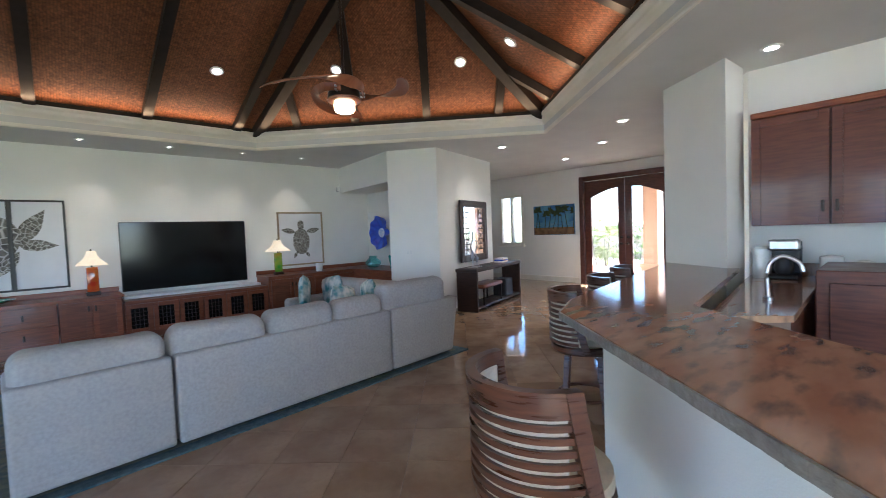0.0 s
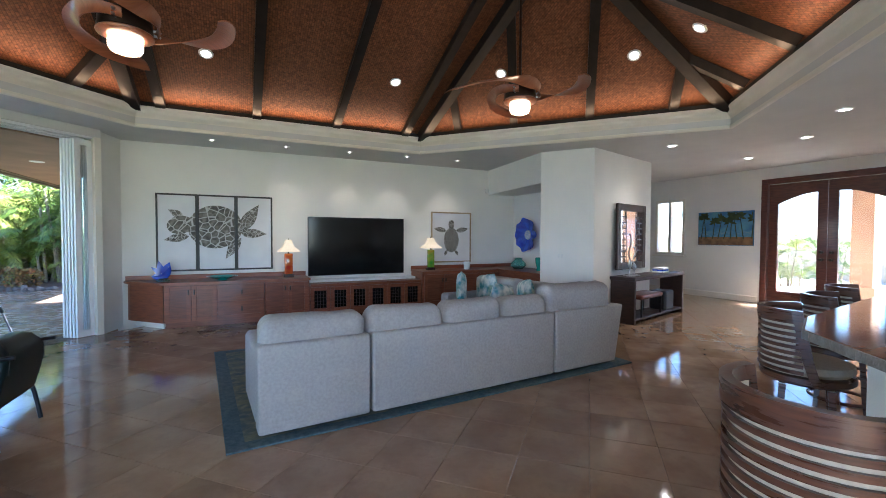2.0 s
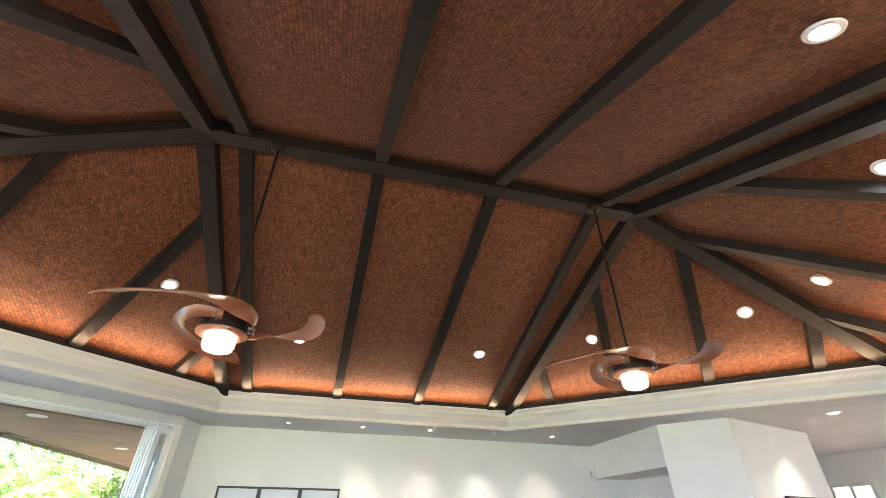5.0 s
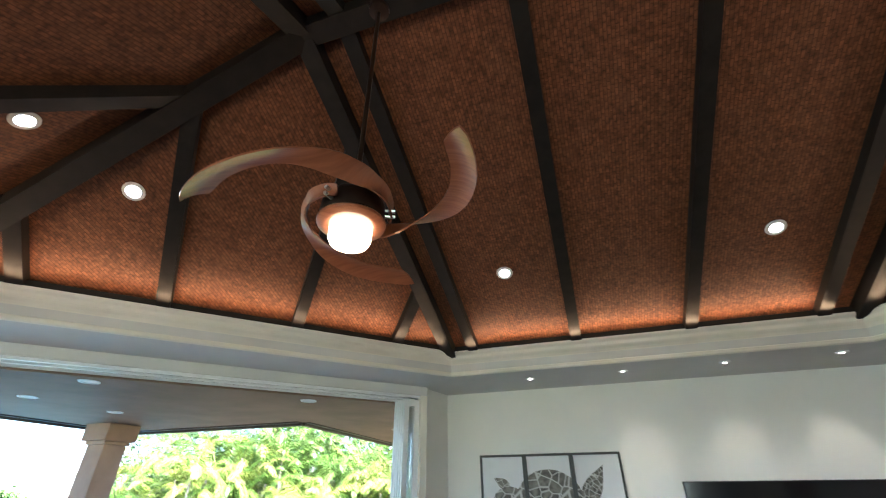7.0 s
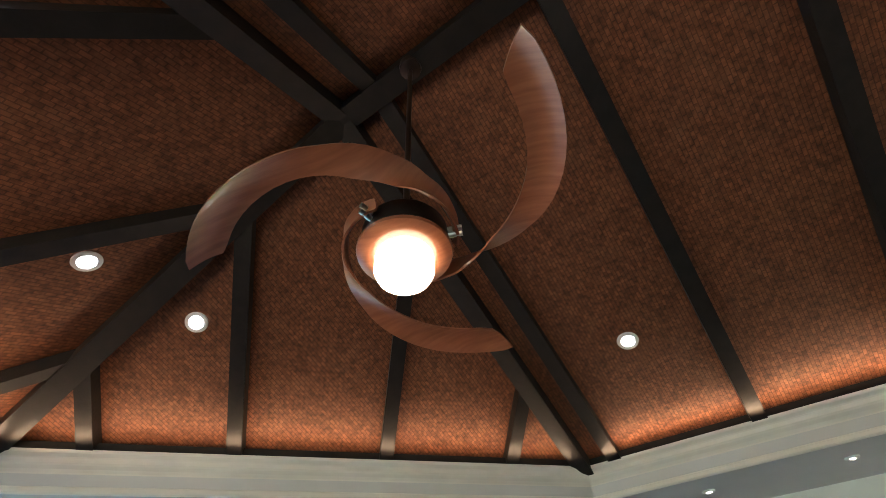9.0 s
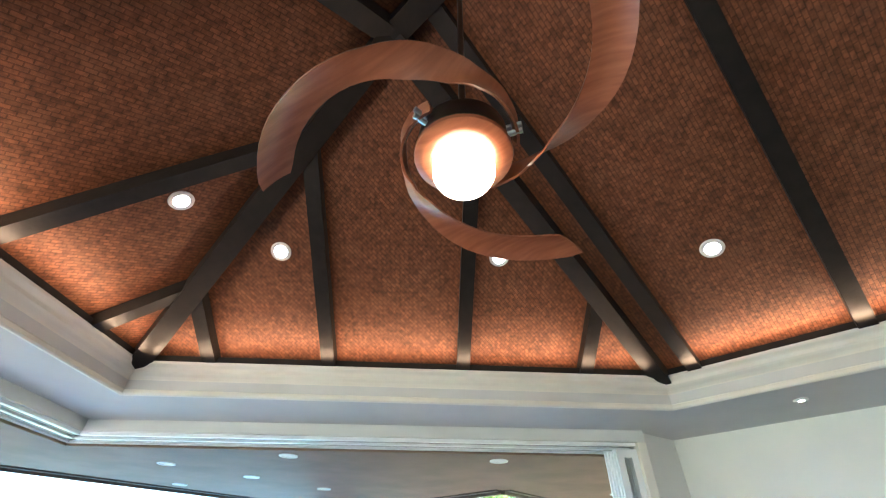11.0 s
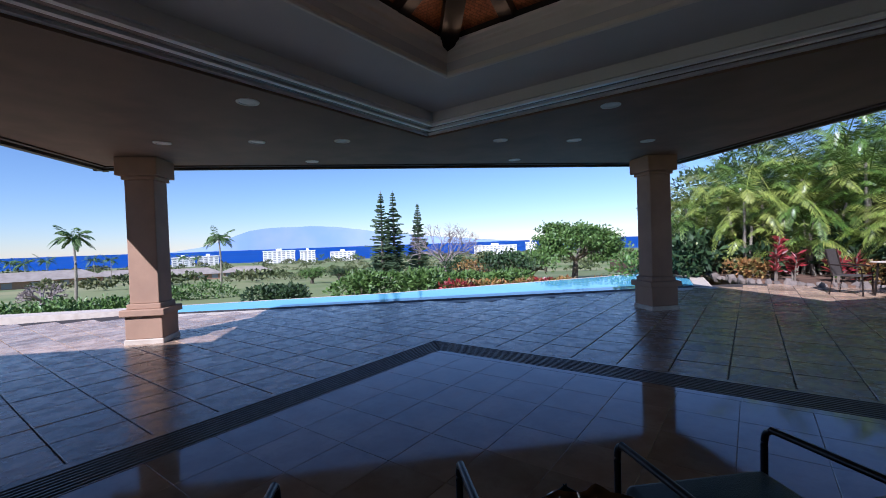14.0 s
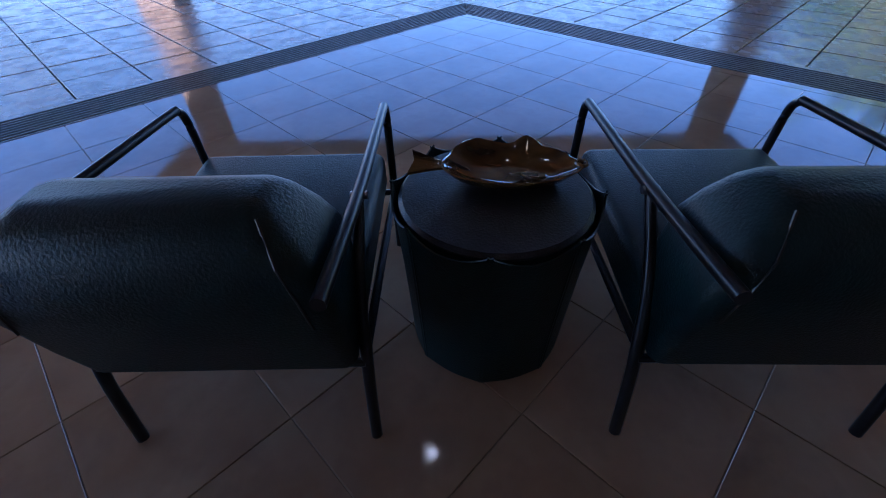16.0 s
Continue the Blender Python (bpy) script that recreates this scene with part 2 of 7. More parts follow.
FLORAL = material("leaf print cloth", (0.66, 0.64, 0.58), 0.9, color2=(0.05, 0.22, 0.26), scale=9, detail=2, spot=(0.12, 0.15, 0.03), spot_scale=6, spot_amount=0.9)
LAMP_GLOW = material("fan lamp glass", (0.9, 0.85, 0.75), 0.3, emit=(1.0, 0.74, 0.42), emit_power=1.3)
CAN_GLOW = material("recessed lamp", (0.9, 0.9, 0.85), 0.4, emit=(1.0, 0.93, 0.80), emit_power=3.0)
CAN_RING = material("white lamp ring", (0.75, 0.74, 0.72), 0.4, color2=(0.7, 0.69, 0.67), scale=20)
SPOT_GLOW = material("small spot lamp", (0.9, 0.9, 0.85), 0.4, emit=(1.0, 0.86, 0.62), emit_power=4.0)
WATER = material("pool water", (0.13, 0.43, 0.62), 0.04, color2=(0.17, 0.48, 0.66), scale=0.6, bump=0.15, bump_scale=3.5)
SEA = material("sea water", (0.006, 0.045, 0.24), 0.6, color2=(0.010, 0.06, 0.28), scale=0.004, detail=6, spec=0.08)
COPING = material("pool coping stone", (0.56, 0.48, 0.39), 0.6, color2=(0.47, 0.39, 0.31), scale=6, bump=0.3, bump_scale=40)
GRASS = material("grass ground", (0.115, 0.16, 0.04), 0.95, color2=(0.25, 0.235, 0.11), scale=0.035, detail=9, spot=(0.045, 0.085, 0.02), spot_scale=0.02, spot_amount=0.8)
SOIL = material("garden soil", (0.10, 0.055, 0.035), 0.95, color2=(0.16, 0.09, 0.055), scale=4, bump=0.4, bump_scale=20)
LEAF = material("leaf green", (0.06, 0.12, 0.02), 0.5, color2=(0.10, 0.16, 0.035), scale=3, per_island=0.35)
PALM_LEAF = material("palm leaflet", (0.062, 0.12, 0.016), 0.35, color2=(0.12, 0.175, 0.028), scale=0.8, per_island=0.4)
PALM_LIGHT = material("yellow green palm leaflet", (0.15, 0.20, 0.028), 0.35, color2=(0.25, 0.265, 0.055), scale=0.8, per_island=0.35)
PINE_LEAF = material("norfolk needle", (0.055, 0.09, 0.038), 0.7, color2=(0.08, 0.115, 0.055), scale=0.6, per_island=0.3)
DARK_LEAF = material("dark shrub leaf", (0.018, 0.04, 0.010), 0.6, color2=(0.035, 0.065, 0.018), scale=1.5, per_island=0.35)
SCRUB_LEAF = material("dry scrub leaf", (0.06, 0.085, 0.022), 0.7, color2=(0.12, 0.125, 0.05), scale=0.05, detail=4, per_island=0.4)
RED_LEAF = material("red ti leaf", (0.26, 0.02, 0.03), 0.4, color2=(0.14, 0.03, 0.02), scale=4, per_island=0.35)
CROTON_LEAF = material("croton leaf", (0.27, 0.11, 0.035), 0.5, color2=(0.13, 0.13, 0.03), scale=5, per_island=0.4)
BARK = material("grey bark", (0.20, 0.16, 0.12), 0.9, color2=(0.12, 0.095, 0.075), scale=9, bump=0.5, bump_scale=25)
PALM_TRUNK = material("pale palm trunk", (0.30, 0.26, 0.20), 0.85, color2=(0.19, 0.16, 0.12), scale=7, stretch=(1, 1, 6), bump=0.4, bump_scale=18)
TWIG = material("bare twigs", (0.27, 0.22, 0.2), 0.9, color2=(0.2, 0.16, 0.15), scale=3)
HOTEL = material("hotel render", (0.80, 0.77, 0.71), 0.8, color2=(0.74, 0.71, 0.65), scale=0.1)
HOTEL_GLASS = material("hotel window bays", (0.24, 0.25, 0.27), 0.4, color2=(0.32, 0.32, 0.33), scale=0.2)
ROOF_TILE = material("weathered shingle roof", (0.30, 0.26, 0.22), 0.85, color2=(0.23, 0.195, 0.165), scale=0.8, bump=0.4, bump_scale=6)
# distance haze is mixed into this blue; no haze is rendered
ISLAND = material("island with haze tint", (0.22, 0.31, 0.48), 1.0, color2=(0.28, 0.34, 0.45), scale=0.0025, detail=8, spec=0.0)
MESH_CLOTH = material("brown sling mesh", (0.05, 0.04, 0.035), 0.8, color2=(0.07, 0.055, 0.045), scale=40, bump=0.3, bump_scale=200)
STONE = material("lava stone", (0.13, 0.105, 0.09), 0.9, color2=(0.20, 0.16, 0.13), scale=4, bump=0.6, bump_scale=14, per_island=0.3)


# ---------------------------------------------------------------- mesh helpers
def box(bm, x0, y0, z0, x1, y1, z1, m=None, bevel=0.0, seg=2):
    r = bmesh.ops.create_cube(bm, size=1, matrix=Matrix.Translation(((x0 + x1) / 2, (y0 + y1) / 2, (z0 + z1) / 2)) @ Matrix.Diagonal((x1 - x0, y1 - y0, z1 - z0, 1)))
    vs = r["verts"]
    if bevel:
        es = list({e for v in vs for e in v.link_edges})
        g = bmesh.ops.bevel(bm, geom=es, offset=bevel, segments=seg, profile=0.5, affect="EDGES")
        vs = list({v for f in g["faces"] for v in f.verts} | {v for v in vs if v.is_valid})
    if m is not None:
        bmesh.ops.transform(bm, matrix=m, verts=[v for v in vs if v.is_valid])
    return bm


def prism(bm, pts, z0, z1, holes=()):
    """A flat-topped slab over a plan outline."""
    a = [bm.verts.new((x, y, z0)) for x, y in pts]
    b = [bm.verts.new((x, y, z1)) for x, y in pts]
    n = len(pts)
    bm.faces.new(a[::-1]), bm.faces.new(b)
    for i in range(n):
        bm.faces.new((a[i], a[(i + 1) % n], b[(i + 1) % n], b[i]))
    bmesh.ops.recalc_face_normals(bm, faces=bm.faces[:])
    return bm


def rod(bm, p, q, r0, r1=None, n=10):
    p, q = Vector(p), Vector(q)
    d = q - p
    m = Matrix.Translation((p + q) / 2) @ d.to_track_quat("Z", "Y").to_matrix().to_4x4()
    bmesh.ops.create_cone(bm, cap_ends=True, segments=n, radius1=r0, radius2=r0 if r1 is None else r1, depth=d.length, matrix=m)
    return bm


def tube(bm, pts, r, n=8):
    """A round bar along a bent line; r is one radius or one for each point."""
    pts = [Vector(p) for p in pts]
    rings = []
    for i, p in enumerate(pts):
        d = (pts[min(i + 1, len(pts) - 1)] - pts[max(i - 1, 0)]).normalized()
        u = d.cross(Vector((0, 0, 1)))
        u = u.normalized() if u.length > 0.05 else Vector((1, 0, 0))
        w = d.cross(u)
        rr = r[i] if isinstance(r, (list, tuple)) else r
        rings.append([bm.verts.new(p + rr * (math.cos(2 * math.pi * k / n) * u + math.sin(2 * math.pi * k / n) * w)) for k in range(n)])
    for a, b in zip(rings, rings[1:]):
        for k in range(n):
            bm.faces.new((a[k], a[(k + 1) % n], b[(k + 1) % n], b[k]))
    bm.faces.new(rings[0][::-1]), bm.faces.new(rings[-1])
    return bm


def lathe(bm, prof, n=24, m=None):
    rings = [[bm.verts.new((max(r, 0.0005) * math.cos(2 * math.pi * k / n), max(r, 0.0005) * math.sin(2 * math.pi * k / n), z)) for k in range(n)] for r, z in prof]
    for a, b in zip(rings, rings[1:]):
        for k in range(n):
            bm.faces.new((a[k], a[(k + 1) % n], b[(k + 1) % n], b[k]))
    bm.faces.new(rings[0][::-1]), bm.faces.new(rings[-1])
    if m is not None:
        bmesh.ops.transform(bm, matrix=m, verts=[v for ring in rings for v in ring])
    return bm


def bent(pts, steps=6):
    """A smooth line through the points (Catmull-Rom)."""
    pts = [Vector(p) for p in pts]
    out = []
    for i in range(len(pts) - 1):
        a, b, c, d = pts[max(i - 1, 0)], pts[i], pts[i + 1], pts[min(i + 2, len(pts) - 1)]
        for k in range(steps):
            t = k / steps
            out.append(0.5 * ((2 * b) + (c - a) * t + (2 * a - 5 * b + 4 * c - d) * t * t + (3 * b - a - 3 * c + d) * t ** 3))
    return out + [pts[-1]]


def mesh_of(name, bm, mat, smooth=False):
    me = bpy.data.meshes.new(name)
    bm.normal_update()
    bm.to_mesh(me)
    bm.free()
    me.materials.append(mat)
    if smooth:
        me.shade_smooth()
        me.set_sharp_from_angle(angle=radians(38))
    return me


def part(name, bm, mat, parent=None, label="", smooth=False):
    ob = new(name, mesh_of(name, bm, mat, smooth))
    if parent is not None:
        ob.parent = parent
    if label:
        ob["label"] = label
    return ob


def thing(name, label, category, m=None, group=""):
    ob = new(name)
    ob.empty_display_size = 0.1
    if m is not None:
        ob.matrix_basis = m
    return tagged(ob, label, category, group)


def structure(name, bm, mat, label="", category="", smooth=False):
    return tagged(part(name, bm, mat, smooth=smooth), label, category, kind="structure")


def B():
    return bmesh.new()


def wall_between(bm, p, q, z0, z1, thick):
    """An upright slab from p to q in plan, its thickness to the right of the way from p to q."""
    p, q = Vector(p), Vector(q)
    d = (q - p).normalized()
    s = Vector((d.y, -d.x)) * thick
    return prism(bm, [tuple(p), tuple(q), tuple(q + s), tuple(p + s)], z0, z1)


# ---------------------------------------------------------------- plan
E, C3 = (1.72, 0.0), (12.66, 0.0)
C1, C2 = (5.19, 3.61), (9.49, 3.61)
C1S, C2S = (5.19, -3.61), (9.49, -3.61)
HEX = [E, C1S, C2S, C3, C2, C1]
CEIL, CROWN_TOP, EAVE, RIDGE = 2.97, 3.25, 3.30, 4.76
RL, RR = 5.17, 9.62
TV_Y = 4.70
LANAI_Z = 2.80


def uv(u, v):
    """Plan point from distances off the two sliding-door lines, which meet at the origin at right angles."""
    return ((u + v) / math.sqrt(2), (u - v) / math.sqrt(2))


# floor bed and lanai bed
structure("floor", prism(B(), [uv(0.38, 0.38), uv(8.2, 0.38), (5.95, 4.9), (17.2, 5.6), (17.2, -7.0), (5.7, -7.0), uv(0.38, 8.2)], -0.25, -0.006), GROUT, "sand grout bed under polished stone tiles", "floor")
structure("pavement", prism(B(), [(-4.6, -5.9), (-4.2, 7.6), (-3.6, 12.2), (4.8, 13.4), (5.0, 5.2), (0.0, 0.2), (4.9, -5.2), (5.4, -13.0), (-3.2, -13.0), (-4.2, -8.0)], -0.3, -0.036), PAVER_JOINT, "dark joint bed under terrace pavers", "pavement")

# sliding-door sill: channel tracks along both door lines
for k, name in ((0, "sill_north"), (1, "sill_south")):
    def line(a, b, lo, hi, bm, z0, z1):
        pts = [uv(a, lo), uv(b, lo), uv(b, hi), uv(a, hi)] if k == 0 else [uv(lo, a), uv(lo, b), uv(hi, b), uv(hi, a)]
        return prism(bm, pts, z0, z1)
    base = structure(name, line(0.0 if k == 0 else 0.38, 6.2 if k == 0 else 6.9, 0.0, 0.38, B(), -0.2, -0.012), DARK_METAL, "dark bronze channel sill of the sliding doors", "sill")
    for i in range(9):
        lo = 0.004 + i * 0.044
        part("track", line(lo, 6.2 if k == 0 else 6.9, lo, lo + 0.015, B(), -0.012, 0.003), SILL_METAL, base)
    part("stone_edge", line(-0.13 if k == 0 else 0.0, 6.9, -0.13, 0.0, B(), -0.2, -0.02), PAVER, base, "worn stone edging strip")

# ceiling slab with the tray opening
bm = B()
OUT = [(0.02, 0.0), (5.05, 5.03), (5.05, 5.9), (17.3, 5.9), (17.3, -7.1), (5.05, -7.1), (5.05, -5.03)]
outer = [bm.verts.new((x, y, CEIL)) for x, y in OUT]
inner = [bm.verts.new((x, y, CEIL)) for x, y in HEX]
edges = [bm.edges.new((r[i], r[(i + 1) % len(r)])) for r in (outer, inner) for i in range(len(r))]
bmesh.ops.triangle_fill(bm, edges=edges, use_beauty=True)
bad = [f for f in bm.faces if all(v in inner for v in f.verts)]
bmesh.ops.delete(bm, geom=bad, context="FACES_ONLY")
ext = bmesh.ops.extrude_face_region(bm, geom=bm.faces[:])
bmesh.ops.translate(bm, verts=[v for v in ext["geom"] if isinstance(v, bmesh.types.BMVert)], vec=(0, 0, 0.36))
bmesh.ops.recalc_face_normals(bm, faces=bm.faces[:])
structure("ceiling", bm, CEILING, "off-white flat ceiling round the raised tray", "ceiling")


def run_profile(bm, path, prof, closed=True):
    """Sweep an upright profile (inward distance, height) round a plan outline that runs anticlockwise."""
    n = len(path)
    rings = []
    for i in range(n):
        p = Vector(path[i])
        a = (p - Vector(path[i - 1])).normalized()
        b = (Vector(path[(i + 1) % n]) - p).normalized()
        na, nb = Vector((-a.y, a.x)), Vector((-b.y, b.x))
        m = (na + nb) / (1 + na.dot(nb))
        rings.append([bm.verts.new((p.x + m.x * o, p.y + m.y * o, z)) for o, z in prof])
    for i in range(n if closed else n - 1):
        a, b = rings[i], rings[(i + 1) % n]
        for k in range(len(prof) - 1):
            bm.faces.new((a[k], b[k], b[k + 1], a[k + 1]))
    bmesh.ops.recalc_face_normals(bm, faces=bm.faces[:])
    return bm


crown = [(-0.03, 2.966), (0.0, 2.962), (0.012, 2.975), (0.012, 3.005), (0.0, 3.015), (-0.012, 3.03), (-0.012, 3.08), (-0.004, 3.09), (0.004, 3.11), (0.02, 3.13), (0.045, 3.15), (0.055, 3.165), (0.055, 3.195), (0.06, 3.205), (0.085, 3.225), (0.09, 3.235), (0.09, 3.25), (0.07, 3.25), (0.05, 3.24), (-0.10, 3.235)]
structure("trim_crown", run_profile(B(), HEX, crown), TRIM, "cream stepped crown moulding round the ceiling tray", "crown moulding", smooth=False)

# hipped roof lining of woven matting
def roof_z(x, y):
    """Height of the lining over a plan point."""
    t = abs(y) / 3.61
    if x < RL:
        t = (RL - x) / (RL - E[0]) + abs(y) / 3.61
    elif x > RR:
        t = (x - RR) / (C3[0] - RR) + abs(y) / 3.61
    return RIDGE + (EAVE - RIDGE) * t


def grown(p, k=1.04):
    return (7.2 + (p[0] - 7.2) * k, p[1] * k)


ridge_a, ridge_b = (RL, 0.0), (RR, 0.0)
for name, pts in (("ceiling_tray_north", (ridge_a, ridge_b, C2, C1)), ("ceiling_tray_south", (ridge_b, ridge_a, C1S, C2S)), ("ceiling_tray_north_west", (ridge_a, C1, E)), ("ceiling_tray_south_west", (ridge_a, E, C1S)),
                  ("ceiling_tray_north_east", (ridge_b, C3, C2)), ("ceiling_tray_south_east", (ridge_b, C2S, C3))):
    bm = B()
    lo, hi = [], []
    for p in pts:
        g = grown(p) if p[1] or p in (E, C3) else p
        z = RIDGE if p in (ridge_a, ridge_b) else EAVE - 0.055
        lo.append(bm.verts.new((g[0], g[1], z)))
        hi.append(bm.verts.new((g[0], g[1], z + 0.14)))
    bm.faces.new(lo), bm.faces.new(hi[::-1])
    for i in range(len(lo)):
        bm.faces.new((lo[i], lo[(i + 1) % len(lo)], hi[(i + 1) % len(hi)], hi[i]))
    bmesh.ops.recalc_face_normals(bm, faces=bm.faces[:])
    structure(name, bm, MATTING, "brown woven bamboo matting on the hipped ceiling", "ceiling")


def beam(bm, p, q, wide=0.125, deep=0.10, lift=0.02):
    """A squared timber under the lining from plan point p to plan point q."""
    a, b = Vector((*p, roof_z(*p) + lift)), Vector((*q, roof_z(*q) + lift))
    d = (b - a).normalized()
    side = d.cross(Vector((0, 0, 1))).normalized() * wide / 2
    down = side.cross(d).normalized()
    down = down * (deep + lift) if down.z < 0 else -down * (deep + lift)
    v = [bm.verts.new(w) for w in (a - side, a + side, b + side, b - side, a - side + down, a + side + down, b + side + down, b - side + down)]
    for f in ((0, 1, 2, 3), (4, 7, 6, 5), (0, 4, 5, 1), (1, 5, 6, 2), (2, 6, 7, 3), (3, 7, 4, 0)):
        bm.faces.new([v[i] for i in f])
    bmesh.ops.recalc_face_normals(bm, faces=bm.faces[:])
    return bm


def beam_thing(name, p, q, wide, deep):
    return tagged(part(name, beam(B(), p, q, wide, deep), BEAM), "dark-stained timber beam under the woven ceiling", "beam", "ceiling beams", "structure")


beam_thing("ridge_beam", ridge_a, ridge_b, 0.16, 0.15)
for p, q in ((ridge_a, E), (ridge_b, C3)):
    beam_thing("hip_beam", p, q, 0.17, 0.14)
for p, q in ((ridge_a, C1), (ridge_a, C1S), (ridge_b, C2), (ridge_b, C2S)):
    beam_thing("hip_beam", p, q, 0.15, 0.13)
for x in (5.50, 6.74, 7.95, 9.16):
    for s in (1, -1):
        beam_thing("rafter", (x, 0.0), (x, 3.6 * s), 0.12, 0.09)
for s in (1, -1):
    for foot, top in (((2.22, 0.5), (2.70, 0.02)), ((2.98, 1.29), (4.26, 0.01)), ((3.85, 2.2), (5.15, 0.88)), ((4.66, 3.04), (5.15, 2.54))):
        beam_thing("rafter", (top[0], top[1] * s), (foot[0], foot[1] * s), 0.12, 0.09)
    for foot, top in (((12.14, 0.5), (11.66, 0.02)), ((11.4, 1.37), (10.15, 0.01)), ((10.62, 2.27), (9.65, 0.98)), ((9.98, 3.03), (9.62, 2.54))):
        beam_thing("rafter", (top[0], top[1] * s), (foot[0], foot[1] * s), 0.12, 0.09)
bm = run_profile(B(), HEX, [(0.0, EAVE - 0.075), (0.075, EAVE - 0.06), (0.075, EAVE + 0.01), (0.0, EAVE + 0.03)])
structure("trim_eave_beam", bm, BEAM, "dark timber plate along the foot of the woven ceiling", "beam")

# warm lamp strips lie in the cove behind the crown, six sides
for i in range(6):
    p, q = Vector(HEX[i]), Vector(HEX[(i + 1) % 6])
    d = q - p
    nrm = Vector((-d.y, d.x)).normalized()
    mid = (p + q) / 2 + nrm * 0.20
    lamp = new("cove_lamp", bpy.data.lights.new("cove_lamp", "AREA"))
    lamp.data.shape, lamp.data.size, lamp.data.size_y = "RECTANGLE", d.length - 0.5, 0.03
    lamp.data.energy, lamp.data.color = 0.33 * d.length, (1.0, 0.60, 0.29)
    aim = Vector((nrm.x * 0.35, nrm.y * 0.35, 1)).normalized()
    xax = Vector((d.x, d.y, 0)).normalized()
    zax = -aim
    yax = zax.cross(xax).normalized()
    xax = yax.cross(zax)
    lamp.matrix_basis = Matrix.Translation((mid.x, mid.y, 3.235)) @ Matrix((xax, yax, zax)).transposed().to_4x4()

# ---------------------------------------------------------------- walls
structure("wall_north", prism(B(), [(4.72, TV_Y), (12.45, TV_Y), (12.45, TV_Y + 0.2), (4.72, TV_Y + 0.2)], -0.2, CEIL), WALL, "white painted plaster wall behind the television", "wall")
structure("wall_niche_back", prism(B(), [(12.35, 2.3), (12.5, 2.3), (12.5, TV_Y), (12.35, TV_Y)], -0.2, CEIL), WALL, "white painted back wall of the display niche", "wall")
structure("wall_niche_header", prism(B(), [(11.38, 2.50), (11.64, TV_Y), (12.35, TV_Y), (12.35, 2.5)], 2.42, CEIL), WALL, "white dropped header over the display niche", "wall")
structure("wall_block", prism(B(), [(11.38, 2.50), (11.92, 1.76), (14.05, 2.33), (14.05, 2.6), (12.36, 2.6), (12.36, 2.49)], -0.2, CEIL), WALL, "white plaster wall block that carries the mirror", "wall")
structure("wall_hall", prism(B(), [(13.9, 2.6), (14.05, 2.6), (14.05, 5.6), (13.9, 5.6)], -0.2, CEIL), WALL, "white side wall of the hall", "wall")
structure("wall_hall_end", prism(B(), [(14.05, 5.45), (17.0, 5.45), (17.0, 5.6), (14.05, 5.6)], -0.2, CEIL), WALL, "white end wall of the hall", "wall")
bm = B()
for y0, y1, z0, z1 in ((4.35, 5.45, -0.2, CEIL), (3.5, 4.35, -0.2, 1.0), (3.5, 4.35, 2.45, CEIL), (1.64, 3.5, -0.2, CEIL), (-0.48, 1.64, 2.65, CEIL), (-2.3, -0.48, -0.2, CEIL)):
    box(bm, 16.85, y0, z0, 17.03, y1, z1)
structure("wall_east", bm, WALL, "white entry wall with door and window openings", "wall")
structure("wall_pillar", prism(B(), [(12.0, -2.0), (11.47, -2.72), (11.95, -2.76), (12.45, -2.15), (17.0, -2.15), (17.0, -2.0)], -0.2, CEIL), WALL, "white wall end beside the kitchen bar", "wall")
structure("wall_kitchen", prism(B(), [(12.1, -2.77), (12.1, -6.9), (12.3, -6.9), (12.3, -2.6)], -0.2, CEIL), WALL, "white kitchen wall behind the cabinets", "wall")
# unseen south wall; its wide opening is added to hold a fill lamp
bm = B()
for x0, x1, z0, z1 in ((5.2, 5.6, -0.2, CEIL), (5.6, 9.4, 2.6, CEIL), (9.4, 12.1, -0.2, CEIL)):
    box(bm, x0, -6.9, z0, x1, -6.75, z1)
# added area lamp stands in for daylight from the unseen south side
fill_lamp = new("garden_opening_lamp", bpy.data.lights.new("garden_opening_lamp", "AREA"))
fill_lamp.data.shape, fill_lamp.data.size, fill_lamp.data.size_y = "RECTANGLE", 3.7, 2.5
fill_lamp.data.energy, fill_lamp.data.color = 2.5, (0.74, 0.87, 1.0)
fill_lamp.matrix_basis = look((7.5, -6.82, 1.3), (7.5, 0.0, 1.3))
structure("wall_south", bm, WALL, "plain white kitchen wall", "wall")
structure("wall_south_west", prism(B(), [uv(0.0, 6.95), uv(0.2, 6.95), (5.4, -6.75), (5.2, -6.75)], -0.2, CEIL), WALL, "plain white wall beside the sliding doors", "wall")
# casing between the pocket doors and the television wall
bm = B()
prism(bm, [uv(6.22, 0.34), (4.79, TV_Y + 0.01), (4.61, TV_Y + 0.2), uv(6.7, -0.25), uv(6.22, -0.25)], -0.02, CEIL)
structure("wall_door_end", bm, WALL, "white plaster return beside the stacked sliding doors", "wall")
structure("trim_door_casing", prism(B(), [uv(6.13, 0.30), uv(6.217, 0.30), uv(6.217, 0.41), uv(6.13, 0.41)], 0, 2.96), TRIM, "cream painted casing beside the sliding doors", "trim")

